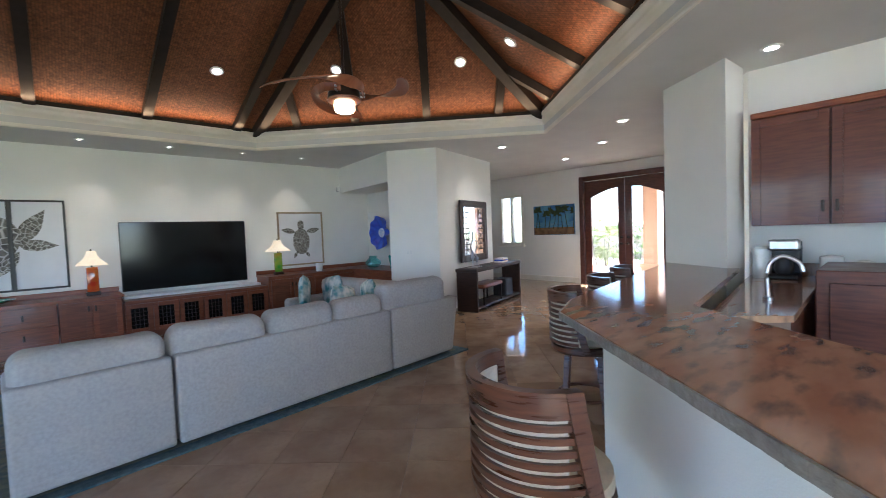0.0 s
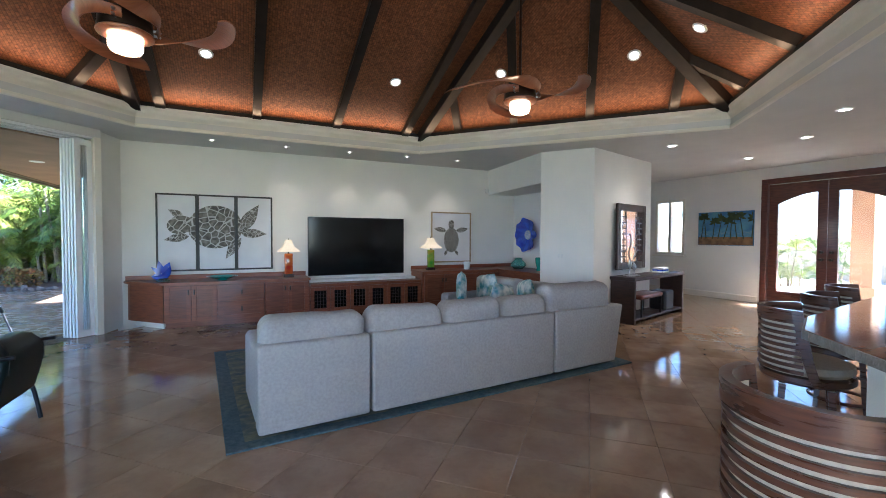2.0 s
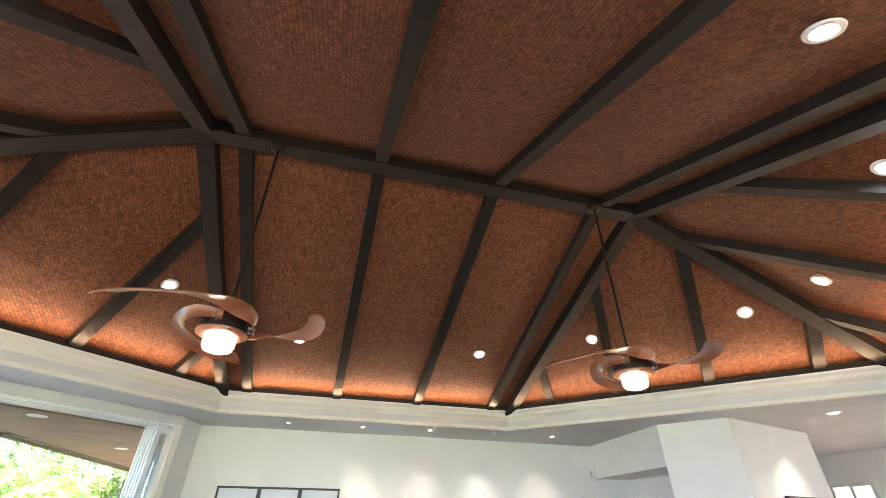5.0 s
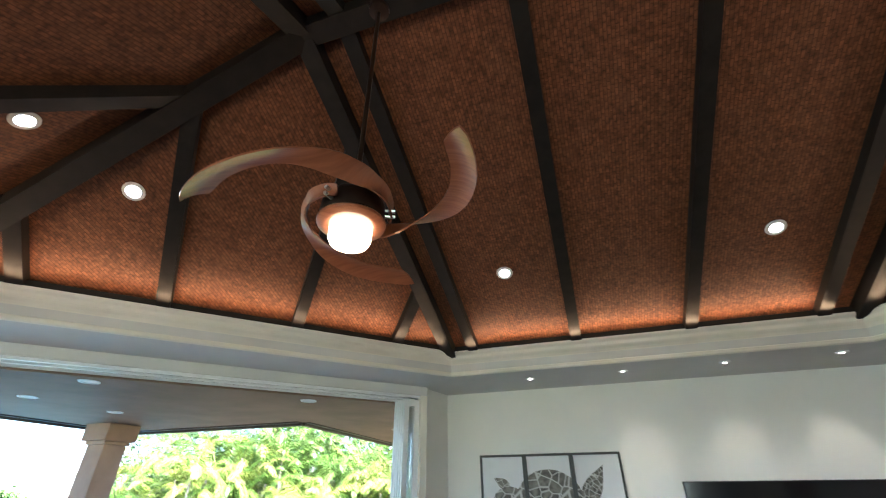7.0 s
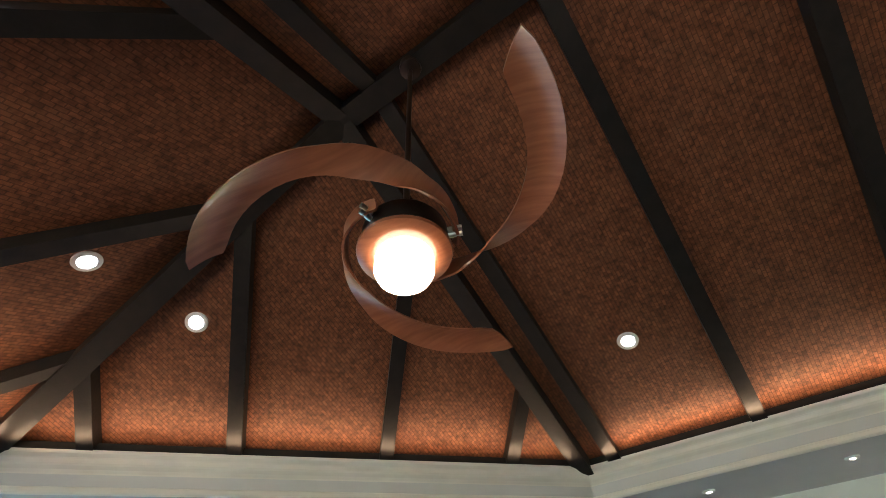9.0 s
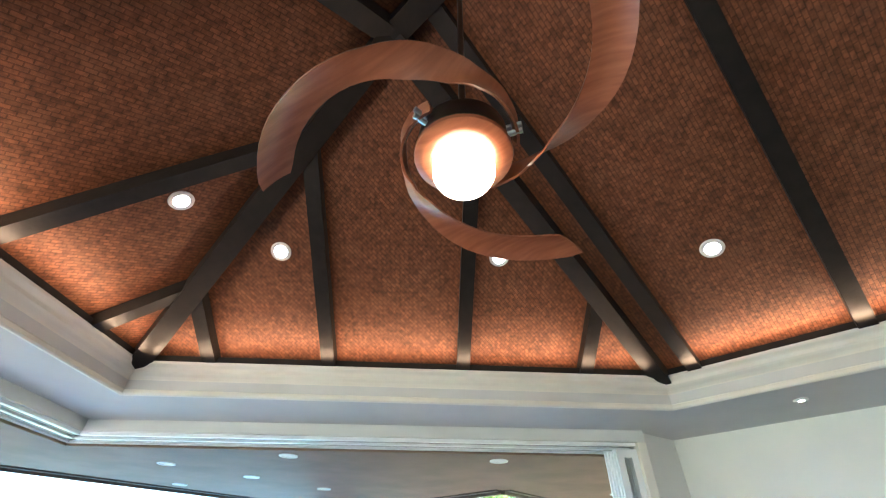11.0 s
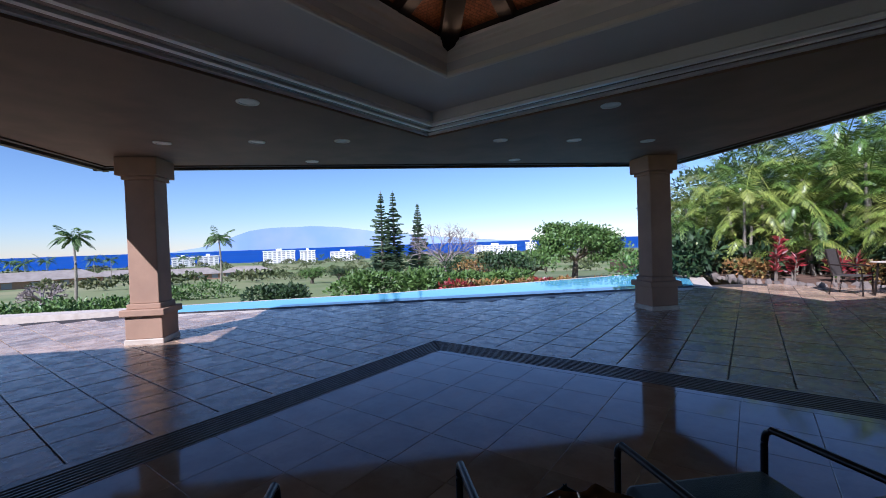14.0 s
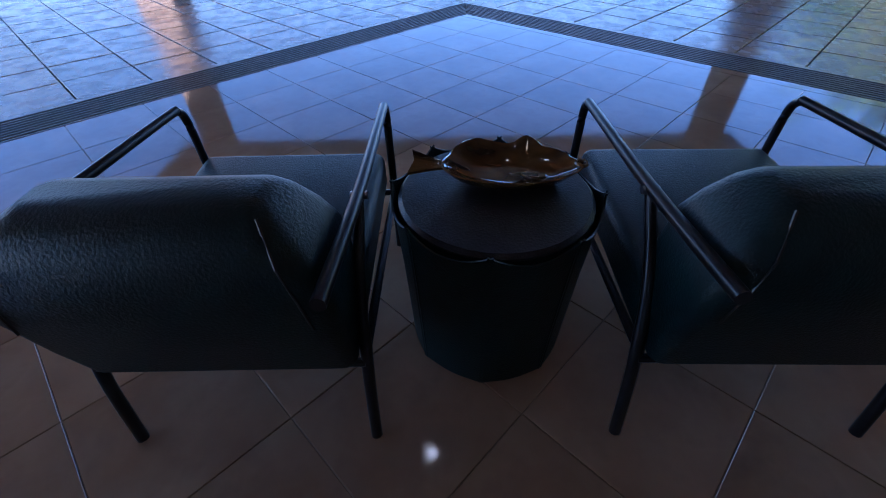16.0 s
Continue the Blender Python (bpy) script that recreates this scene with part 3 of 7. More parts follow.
# header and tracks of the sliding doors
for k, name in ((0, "wall_header_north"), (1, "wall_header_south")):
    def strip(a, b, lo, hi, z0, z1, bm):
        return prism(bm, [uv(a, lo), uv(b, lo), uv(b, hi), uv(a, hi)] if k == 0 else [uv(lo, a), uv(lo, b), uv(hi, b), uv(hi, a)], z0, z1)
    s0 = -0.02 if k == 0 else 0.42
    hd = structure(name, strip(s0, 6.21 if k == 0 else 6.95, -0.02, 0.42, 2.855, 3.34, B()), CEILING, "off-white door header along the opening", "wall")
    for i, mat in enumerate((WHITE_METAL, DARK_METAL, WHITE_METAL, DARK_METAL, WHITE_METAL)):
        lo = 0.0 + i * 0.083
        part("track", strip(lo, 6.12 if k == 0 else 6.9, lo, lo + 0.05, 2.825 if i % 2 == 0 else 2.84, 2.855, B()), mat, hd)

# stacked sliding glass doors at the north end
door = thing("sliding_door", "white metal framed glass sliding doors, stacked open", "door", None)
for i in range(5):
    v = 0.13 + i * 0.048
    for a, b in ((5.86 + 0.012 * i, 5.93 + 0.012 * i), (6.06, 6.125)):
        part("stile", prism(B(), [uv(a, v), uv(b, v), uv(b, v + 0.036), uv(a, v + 0.036)], 0.006, 2.80), WHITE_METAL, door)
    for z0, z1 in ((0.006, 0.10), (2.72, 2.80)):
        part("rail", prism(B(), [uv(5.93 + 0.012 * i, v), uv(6.06, v), uv(6.06, v + 0.036), uv(5.93 + 0.012 * i, v + 0.036)], z0, z1), WHITE_METAL, door)
    p = part("pane", prism(B(), [uv(5.93 + 0.012 * i, v + 0.02), uv(6.06, v + 0.02), uv(6.06, v + 0.03), uv(5.93 + 0.012 * i, v + 0.03)], 0.10, 2.72), GLASS, door)
    p.visible_shadow = False

# baseboards
bm = B()
box(bm, 16.828, 1.78, 0, 16.848, 5.4, 0.14, bevel=0.004, seg=1)
box(bm, 16.828, -2.0, 0, 16.848, -0.62, 0.14, bevel=0.004, seg=1)
structure("baseboard", bm, TRIM, "white painted baseboard", "baseboard")

# ---------------------------------------------------------------- entry door, hall window
door = thing("entry_door", "mahogany double entry door with arched glass panes", "door")
bm = B()
for y0, y1, z0, z1 in ((-0.56, -0.44, 0, 2.72), (1.60, 1.72, 0, 2.72), (-0.44, 1.60, 2.60, 2.72)):
    box(bm, 16.79, y0, z0, 16.99, y1, z1, bevel=0.008)
part("door_frame", bm, MAHOGANY, door)


def arch_leaf(bm, y0, y1, z0, z1, x0, x1, rise, lean):
    """A door leaf with one pane hole whose head is an arch that rises towards the door's middle."""
    st, top, bot, n = 0.16, 0.22, 0.30, 10
    hole = [(y0 + st, z0 + bot), (y1 - st, z0 + bot)]
    for i in range(n + 1):
        t = i / n
        y = (y1 - st) + (y0 + st - (y1 - st)) * t
        s = 1 - t if lean > 0 else t
        hole.append((y, z1 - top - rise * (1 - math.sin(s * math.pi / 2))))
    rim = [(y0, z0), (y1, z0)] + [(y1 + (y0 - y1) * i / n, z1) for i in range(n + 1)]
    fr = [[bm.verts.new((x, y, z)) for y, z in ring] for x in (x0, x1) for ring in (rim, hole)]
    m = len(rim)
    for i in range(m):
        j = (i + 1) % m
        bm.faces.new((fr[0][i], fr[0][j], fr[1][j], fr[1][i]))
        bm.faces.new((fr[2][i], fr[3][i], fr[3][j], fr[2][j]))
        bm.faces.new((fr[1][i], fr[1][j], fr[3][j], fr[3][i]))
        bm.faces.new((fr[0][i], fr[2][i], fr[2][j], fr[0][j]))
    bmesh.ops.recalc_face_normals(bm, faces=bm.faces[:])
    return bm


for y0, y1, lean in ((0.585, 1.595, 1), (-0.435, 0.575, -1)):
    leaf = part("leaf", arch_leaf(B(), y0, y1, 0.01, 2.595, 16.87, 16.93, 0.2, -lean), MAHOGANY, door)
    g = part("pane", box(B(), 16.895, y0 + 0.13, 0.28, 16.903, y1 - 0.13, 2.42), GLASS, leaf)
    g.visible_shadow = False
    ky = y0 + 0.075 if lean > 0 else y1 - 0.075
    for z in (1.02, 1.17):
        part("door_knob", lathe(B(), [(0.028, 0), (0.03, 0.008), (0.012, 0.015), (0.012, 0.04), (0.028, 0.05), (0.026, 0.07), (0.0, 0.075)], 14, pose(16.87, ky, z, 0, -90, 0)), DARK_METAL, leaf, "dark bronze knob", True)
    part("bottom_panel", box(B(), 16.858, y0 + 0.16, 0.10, 16.872, y1 - 0.16, 0.24, bevel=0.006), MAHOGANY, leaf)
win = tagged(thing("window_1", "white framed hall window over the garden", "window"), kind="structure")
bm = B()
for y0, y1, z0, z1 in ((3.5, 3.57, 1.0, 2.45), (4.28, 4.35, 1.0, 2.45), (3.57, 4.28, 1.0, 1.07), (3.57, 4.28, 2.38, 2.45), (3.89, 3.96, 1.07, 2.38)):
    box(bm, 16.83, y0, z0, 16.98, y1, z1, bevel=0.006)
part("window_frame", bm, TRIM, win)
for y0, y1 in ((3.57, 3.89), (3.96, 4.28)):
    p = part("pane", box(B(), 16.91, y0, 1.07, 16.916, y1, 2.38), GLASS, win)
    p.visible_shadow = False
part("window_sill", box(B(), 16.76, 3.46, 0.95, 16.85, 4.39, 0.998, bevel=0.008), TRIM, win)


# ---------------------------------------------------------------- lamps in the ceilings
def can_light(m, label, glow, r=0.052, group="recessed lamps"):
    t = thing("recessed_light", label, "ceiling light", m, group)
    part("trim_ring", lathe(B(), [(r, 0.004), (r + 0.004, -0.008), (r + 0.03, -0.006), (r + 0.034, 0.004)], 24), CAN_RING, t, smooth=True)
    part("lens", lathe(B(), [(0.0, -0.001), (r, -0.001), (r, 0.003), (0.0, 0.003)], 24), glow, t, "glowing lamp lens" if glow in (CAN_GLOW, SPOT_GLOW) else "unlit lamp lens")
    return t


ROOF_LAMPS = [(4.74, 1.68), (3.44, 0.35), (3.49, -0.47), (4.74, -1.65), (6.13, 2.52), (8.61, 2.46), (10.0, 1.73), (11.19, 0.38), (11.17, -0.51), (10.03, -1.84), (6.13, -2.52), (8.61, -2.46)]
for x, y in ROOF_LAMPS:
    e = 0.05
    nx = -(roof_z(x + e, y) - roof_z(x - e, y)) / (2 * e)
    ny = -(roof_z(x, y + e) - roof_z(x, y - e)) / (2 * e)
    q = Vector((nx, ny, 1)).normalized().to_track_quat("Z", "Y").to_matrix().to_4x4()
    can_light(Matrix.Translation((x, y, roof_z(x, y) - 0.012)) @ q, "round recessed lamp glowing in the woven ceiling", CAN_GLOW)
for x, y in ((12.95, -1.12), (15.22, 1.15), (12.95, 1.09), (11.54, -3.05), (10.3, -3.15), (14.2, -0.2)):
    can_light(pose(x, y, CEIL - 0.004), "round recessed lamp in the flat ceiling", CAN_GLOW)
for x, y in ((7.21, 4.03), (8.28, 3.98), (9.36, 3.94), (10.41, 3.9), (6.1, 4.05)):
    can_light(pose(x, y, CEIL - 0.004), "small recessed spot over the television wall", SPOT_GLOW, 0.022, "wall spots")
for x, y in ((7.3, 4.05), (8.35, 4.05), (9.3, 4.05), (10.45, 4.05)):
    sp = new("wall_spot", bpy.data.lights.new("wall_spot", "SPOT"))
    sp.data.energy, sp.data.spot_size, sp.data.spot_blend, sp.data.color, sp.data.shadow_soft_size = 1.5, radians(62), 0.9, (1, 0.80, 0.55), 0.03
    sp.matrix_basis = look((x, y, CEIL - 0.02), (x, TV_Y, 1.6))
sp = new("wall_spot", bpy.data.lights.new("wall_spot", "SPOT"))
sp.data.energy, sp.data.spot_size, sp.data.spot_blend, sp.data.color, sp.data.shadow_soft_size = 1.5, radians(60), 0.9, (1, 0.80, 0.55), 0.03
sp.matrix_basis = look((13.0, 1.4, CEIL - 0.02), (13.1, 2.1, 1.8))
for x, y in ((12.95, -1.12), (15.22, 1.15), (12.95, 1.09), (14.2, -0.2)):
    sp = new("hall_lamp", bpy.data.lights.new("hall_lamp", "SPOT"))
    sp.data.energy, sp.data.spot_size, sp.data.spot_blend, sp.data.color, sp.data.shadow_soft_size = 5.8, radians(130), 1.0, (1, 0.82, 0.6), 0.05
    sp.matrix_basis = look((x, y, CEIL - 0.02), (x, y + 0.01, 0))


# ---------------------------------------------------------------- ceiling fans
def ceiling_fan(x, y, turn, label):
    top = roof_z(x, 0) - 0.13
    hub = 2.845
    t = thing("ceiling_fan", label, "ceiling fan", pose(x, y, hub, 0, 0, turn), "ceiling fans")
    part("canopy", lathe(B(), [(0.0, top - hub), (0.075, top - hub), (0.07, top - hub - 0.05), (0.02, top - hub - 0.07), (0.0, top - hub - 0.07)], 20), DARK_METAL, t, smooth=True)
    part("down_rod", rod(B(), (0, 0, 0.1), (0, 0, top - hub - 0.06), 0.014, n=12), DARK_METAL, t, smooth=True)
    part("motor_housing", lathe(B(), [(0.0, 0.15), (0.05, 0.148), (0.085, 0.125), (0.13, 0.105), (0.152, 0.07), (0.158, 0.0), (0.158, -0.02), (0.14, -0.026), (0.0, -0.026)], 36), DARK_METAL, t, "dark bronze motor housing", True)
    part("lamp_collar", lathe(B(), [(0.098, -0.024), (0.16, -0.026), (0.166, -0.034), (0.163, -0.046), (0.14, -0.058), (0.108, -0.064), (0.1, -0.06)], 36), BLADE_WOOD, t, "copper brown collar ring", True)
    part("lamp_glass", lathe(B(), [(0.0, -0.045), (0.096, -0.05), (0.101, -0.075), (0.1, -0.125), (0.088, -0.150), (0.055, -0.163), (0.0, -0.167)], 32), LAMP_GLOW, t, "lit frosted glass drum", True)
    back = [0, 16, 38, 64, 90, 115, 150, 185]
    reach = [0.71, 0.62, 0.50, 0.365, 0.275, 0.228, 0.198, 0.185]
    for k in range(3):
        tip = radians(120 * k - 135)
        bm = B()
        rows = []
        n = 34
        for i in range(n + 1):
            s = i / n
            b = 185 * (1 - s) ** 1.12
            ang = tip + radians(b)
            r = float(np.interp(b, back, reach))
            flat = min(1.0, max(0.0, (125 - b) / 95))
            flat = flat * flat * (3 - 2 * flat)
            wid = (0.062 + 0.03 * min(1, (185 - b) / 60) + 0.062 * flat) * (1 if i < n else 0.86)
            tilt = radians(88 - 106 * flat)
            c = Vector((r * math.cos(ang), r * math.sin(ang), 0.03 + 0.03 * math.sin(min(1, s * 1.2) * math.pi) - 0.012 * flat))
            radial = Vector((math.cos(ang), math.sin(ang), 0))
            lead = Vector((-radial.y, radial.x, 0)) * -0.25 * flat
            out = (radial + lead).normalized()
            up = Vector((0, 0, 1))
            across = out * math.cos(tilt) + up * math.sin(tilt)
            nrm = -out * math.sin(tilt) + up * math.cos(tilt)
            row = []
            for w, h in ((-0.5, 0), (-0.25, 0.010), (0, 0.014), (0.25, 0.010), (0.5, 0)):
                row.append(bm.verts.new(c + across * wid * w + nrm * (h + 0.0045)))
            for w, h in ((0.5, 0), (0.25, 0.010), (0, 0.014), (-0.25, 0.010), (-0.5, 0)):
                row.append(bm.verts.new(c + across * wid * w + nrm * (h - 0.0045)))
            rows.append(row)
        for a, b in zip(rows, rows[1:]):
            for j in range(10):
                bm.faces.new((a[j], a[(j + 1) % 10], b[(j + 1) % 10], b[j]))
        bm.faces.new(rows[0][::-1]), bm.faces.new(rows[-1])
        bmesh.ops.recalc_face_normals(bm, faces=bm.faces[:])
        bl = part("blade", bm, BLADE_WOOD, t, "curved scimitar-shaped wood blade", True)
        a0 = tip + radians(172)
        for dz in (0.012, 0.045):
            part("screw", rod(B(), (0.15 * math.cos(a0), 0.15 * math.sin(a0), dz), (0.205 * math.cos(a0), 0.205 * math.sin(a0), dz), 0.010, n=8), STEEL, bl)
    return t


ceiling_fan(5.81, -0.02, 105, "bronze ceiling fan with three curved wood blades and lit lamp")
ceiling_fan(9.05, -0.06, 60, "bronze ceiling fan with three curved wood blades and lit lamp")


# ---------------------------------------------------------------- media cabinets
def cab_door(bm_parent, x0, x1, z0, z1, y, panel, pull=None, fret=False):
    """A framed door on a cabinet front that faces -y."""
    d = part("door", box(B(), x0, y - 0.022, z0, x1, y - 0.001, z1, bevel=0.003, seg=1), CHERRY, bm_parent)
    fw = 0.065
    part("panel", box(B(), x0 + fw, y - 0.026, z0 + fw, x1 - fw, y - 0.0225, z1 - fw), panel, d)
    bm = B()
    for a in ((x0, z0, x0 + fw, z1), (x1 - fw, z0, x1, z1), (x0 + fw, z0, x1 - fw, z0 + fw), (x0 + fw, z1 - fw, x1 - fw, z1)):
        box(bm, a[0] + 0.001, y - 0.036, a[1] + 0.001, a[2] - 0.001, y - 0.0225, a[3] - 0.001)
    part("frame", bm, CHERRY, d)
    if fret:
        bm = B()
        for i in range(1, 4):
            xx = x0 + fw + (x1 - x0 - 2 * fw) * i / 4
            box(bm, xx - 0.004, y - 0.031, z0 + fw, xx + 0.004, y - 0.0262, z1 - fw)
        for i in range(1, 5):
            zz = z0 + fw + (z1 - z0 - 2 * fw) * i / 5
            box(bm, x0 + fw, y - 0.0335, zz - 0.003, x1 - fw, y - 0.0315, zz + 0.003)
        part("lattice", bm, ESPRESSO, d, "dark open lattice")
    if pull:
        part("handle", box(B(), pull[0] - 0.011, y - 0.058, pull[1] - 0.04, pull[0] + 0.011, y - 0.037, pull[1] + 0.04, bevel=0.006), DARK_METAL, d, "dark bronze pull")
    return d


def cabinet(name, x0, x1, top, front, label, fronts):
    c = thing(name, label, "cabinet", None, "media cabinets")
    part("body", box(B(), x0 + 0.004, front, 0.09, x1 - 0.004, TV_Y - 0.004, top - 0.04), CHERRY, c)
    part("toe_kick", box(B(), x0 + 0.02, front + 0.05, 0.0, x1 - 0.02, TV_Y - 0.02, 0.089), CHERRY_PANEL, c)
    for f in fronts:
        cab_door(c, f[0], f[1], f[2], f[3], front, f[4], f[5], f[6])
    return c


FY = 4.10
c = cabinet("cabinet", 5.42, 6.86, 0.72, FY, "cherry wood cabinet with two doors and two drawers", [
    (5.44, 5.79, 0.10, 0.66, CHERRY_PANEL, (5.755, 0.56), False), (5.80, 6.15, 0.10, 0.66, CHERRY_PANEL, (5.835, 0.56), False),
    (6.17, 6.85, 0.40, 0.66, CHERRY_PANEL, (6.51, 0.53), False), (6.17, 6.85, 0.10, 0.385, CHERRY_PANEL, (6.51, 0.26), False)])
# slanting end of the cabinet run
bm = prism(B(), [(4.86, TV_Y - 0.02), (4.9, 4.62), (5.415, FY), (5.415, TV_Y - 0.02)], 0.09, 0.68)
part("end_panel", bm, CHERRY, c, "plain slanting end panel")
part("end_kick", prism(B(), [(4.95, TV_Y - 0.03), (4.97, 4.64), (5.415, FY + 0.06), (5.415, TV_Y - 0.03)], 0.0, 0.088), TRIM, c)
cabinet("cabinet", 6.86, 7.58, 0.72, FY, "cherry wood cabinet with two panelled doors", [
    (6.88, 7.22, 0.10, 0.66, CHERRY_PANEL, (7.185, 0.56), False), (7.23, 7.56, 0.10, 0.66, CHERRY_PANEL, (7.265, 0.56), False)])
w = (9.72 - 7.60) / 6
cabinet("cabinet", 7.58, 9.74, 0.60, FY + 0.04, "low cherry wood media cabinet with six lattice doors", [
    (7.60 + w * i + 0.006, 7.60 + w * (i + 1) - 0.006, 0.10, 0.54, SCREEN, None, True) for i in range(6)])
w = (11.5 - 9.78) / 4
cabinet("cabinet", 9.74, 11.55, 0.76, FY, "cherry wood cabinet with four panelled doors", [
    (9.78 + w * i + 0.006, 9.78 + w * (i + 1) - 0.006, 0.10, 0.69, CHERRY_PANEL, (9.78 + w * (i + (0.92 if i % 2 == 0 else 0.08)), 0.58), False) for i in range(4)])
c = thing("cabinet", "cherry wood cabinet turning into the niche", "cabinet", None, "media cabinets")
part("body", prism(B(), [(11.555, FY), (11.62, 2.54), (12.34, 2.54), (12.34, TV_Y - 0.01), (11.555, TV_Y - 0.01)], 0.0, 0.72), CHERRY, c)
for name, pts, z in (("counter_top", [(4.80, TV_Y - 0.004), (4.86, 4.58), (5.38, FY - 0.06), (7.60, FY - 0.06), (7.60, TV_Y - 0.004)], 0.72), ("counter_top", [(7.605, FY - 0.02), (9.72, FY - 0.02), (9.72, TV_Y - 0.004), (7.605, TV_Y - 0.004)], 0.60),
                     ("counter_top", [(9.725, FY - 0.06), (11.50, FY - 0.06), (11.57, 2.53), (12.345, 2.53), (12.345, TV_Y - 0.004), (9.725, TV_Y - 0.004)], 0.76)):
    bm = prism(B(), pts, z - 0.038, z)
    bmesh.ops.bevel(bm, geom=bm.edges[:], offset=0.006, segments=2, affect="EDGES")
    t = tagged(part(name, bm, CHERRY), "polished cherry wood counter top on the media cabinets", "counter top")
bm = B()
for x0, x1, z in ((4.83, 7.60, 0.72), (9.73, 12.34, 0.76)):
    box(bm, x0, TV_Y - 0.03, z + 0.001, x1, TV_Y - 0.003, z + 0.075, bevel=0.004, seg=1)
structure("trim_backsplash", bm, CHERRY, "cherry wood upstand along the wall", "trim")


# ---------------------------------------------------------------- television and pictures
tv = thing("television", "large flat black television, switched off", "television", pose(8.595, TV_Y - 0.05, 1.258))
part("casing", box(B(), -0.955, -0.02, -0.56, 0.955, 0.045, 0.56, bevel=0.008), BLACK_PLASTIC, tv)
part("screen", box(B(), -0.945, -0.024, -0.548, 0.945, -0.0205, 0.55), SCREEN, tv)
# pale bar modelled in place of the wall's reflection below the screen
bm = box(B(), 7.62, TV_Y - 0.35, 0.601, 9.70, TV_Y - 0.02, 0.645, bevel=0.01)
tagged(part("soundbar", bm, WHITE_METAL), "pale bar standing in for a wall reflection under the television", "soundbar")


def outline(bm, pts, y0, y1):
    """A thin raised shape in the picture's plane (x, z)."""
    a = [bm.verts.new((x, y0, z)) for x, z in pts]
    b = [bm.verts.new((x, y1, z)) for x, z in pts]
    bm.faces.new(a), bm.faces.new(b[::-1])
    for i in range(len(pts)):
        bm.faces.new((a[i], b[i], b[(i + 1) % len(pts)], a[(i + 1) % len(pts)]))
    bmesh.ops.recalc_face_normals(bm, faces=bm.faces[:])
    return bm


def oval(cx, cz, rx, rz, n=22, turn=0.0, wob=0.0):
    out = []
    for i in range(n):
        a = 2 * math.pi * i / n
        k = 1 + wob * math.sin(5 * a + 1)
        x, z = rx * k * math.cos(a), rz * k * math.sin(a)
        out.append((cx + x * math.cos(turn) - z * math.sin(turn), cz + x * math.sin(turn) + z * math.cos(turn)))
    return out


def flipper(x, z, length, wide, turn):
    pts = []
    for i in range(9):
        s = i / 8
        pts.append((s * length, wide * math.sin(math.pi * min(1, s * 1.1 + 0.05)) * 0.5 * (1 - 0.4 * s)))
    for i in range(8, -1, -1):
        s = i / 8
        pts.append((s * length, -wide * math.sin(math.pi * min(1, s * 1.1 + 0.05)) * 0.5 * (1 - 0.4 * s)))
    return [(x + a * math.cos(turn) - b * math.sin(turn), z + a * math.sin(turn) + b * math.cos(turn)) for a, b in pts[:-1]]


def picture(name, label, m, w, h, frame_mat, fw, paper=PAPER, group=""):
    t = thing(name, label, "picture", m, group)
    bm = B()
    for a in ((-w / 2, -h / 2, -w / 2 + fw, h / 2), (w / 2 - fw, -h / 2, w / 2, h / 2), (-w / 2 + fw, -h / 2, w / 2 - fw, -h / 2 + fw), (-w / 2 + fw, h / 2 - fw, w / 2 - fw, h / 2)):
        box(bm, a[0], -0.035, a[1], a[2], 0, a[3], bevel=0.004, seg=1)
    part("frame", bm, frame_mat, t)
    part("print", box(B(), -w / 2 + fw, -0.016, -h / 2 + fw, w / 2 - fw, -0.004, h / 2 - fw), paper, t)
    return t


def clip_to(pts, x0, x1):
    """Cut an outline to an upright strip."""
    for lim, keep in ((x0, 1), (x1, -1)):
        out = []
        for i in range(len(pts)):
            a, b = pts[i - 1], pts[i]
            ia, ib = keep * (a[0] - lim) >= 0, keep * (b[0] - lim) >= 0
            if ia != ib:
                t = (lim - a[0]) / (b[0] - a[0])
                out.append((lim, a[1] + t * (b[1] - a[1])))
            if ib:
                out.append(b)
        pts = out
        if len(pts) < 3:
            return []
    return pts


# three-part turtle: one drawing that runs across three frames
TW, TH = 0.592, 1.30
shapes = [(oval(-0.02, 0.10, 0.42, 0.37, 26, 0.05), INK), (oval(-0.54, 0.13, 0.2, 0.15, 16, 0.25), INK), (flipper(-0.42, -0.05, 0.42, 0.17, radians(192)), INK_SMALL), (flipper(-0.5, 0.26, 0.28, 0.14, radians(150)), INK_SMALL),
          (flipper(0.36, 0.02, 0.66, 0.26, radians(58)), INK_SMALL), (flipper(0.36, 0.0, 0.5, 0.2, radians(-2)), INK_SMALL), (flipper(0.36, -0.08, 0.5, 0.2, radians(-122)), INK_SMALL)]
for k in range(3):
    cx = (k - 1) * 0.592
    t = picture("framed_print", "black framed panel of a three-part sea turtle drawing", pose(6.135 + cx, TV_Y - 0.002, 1.502), TW, TH, BLACK_FRAME, 0.028, group="turtle triptych")
    for layer, (pts, mat) in enumerate(shapes):
        cut = clip_to(pts, cx - 0.27, cx + 0.27)
        if len(cut) > 2:
            part("drawing", outline(B(), [(x - cx, z) for x, z in cut], -0.026 + 0.0012 * layer, -0.0165), mat, t)
t = picture("framed_print", "champagne framed print of a sea turtle", pose(10.68, TV_Y - 0.002, 1.44), 0.98, 1.10, GILT, 0.03)
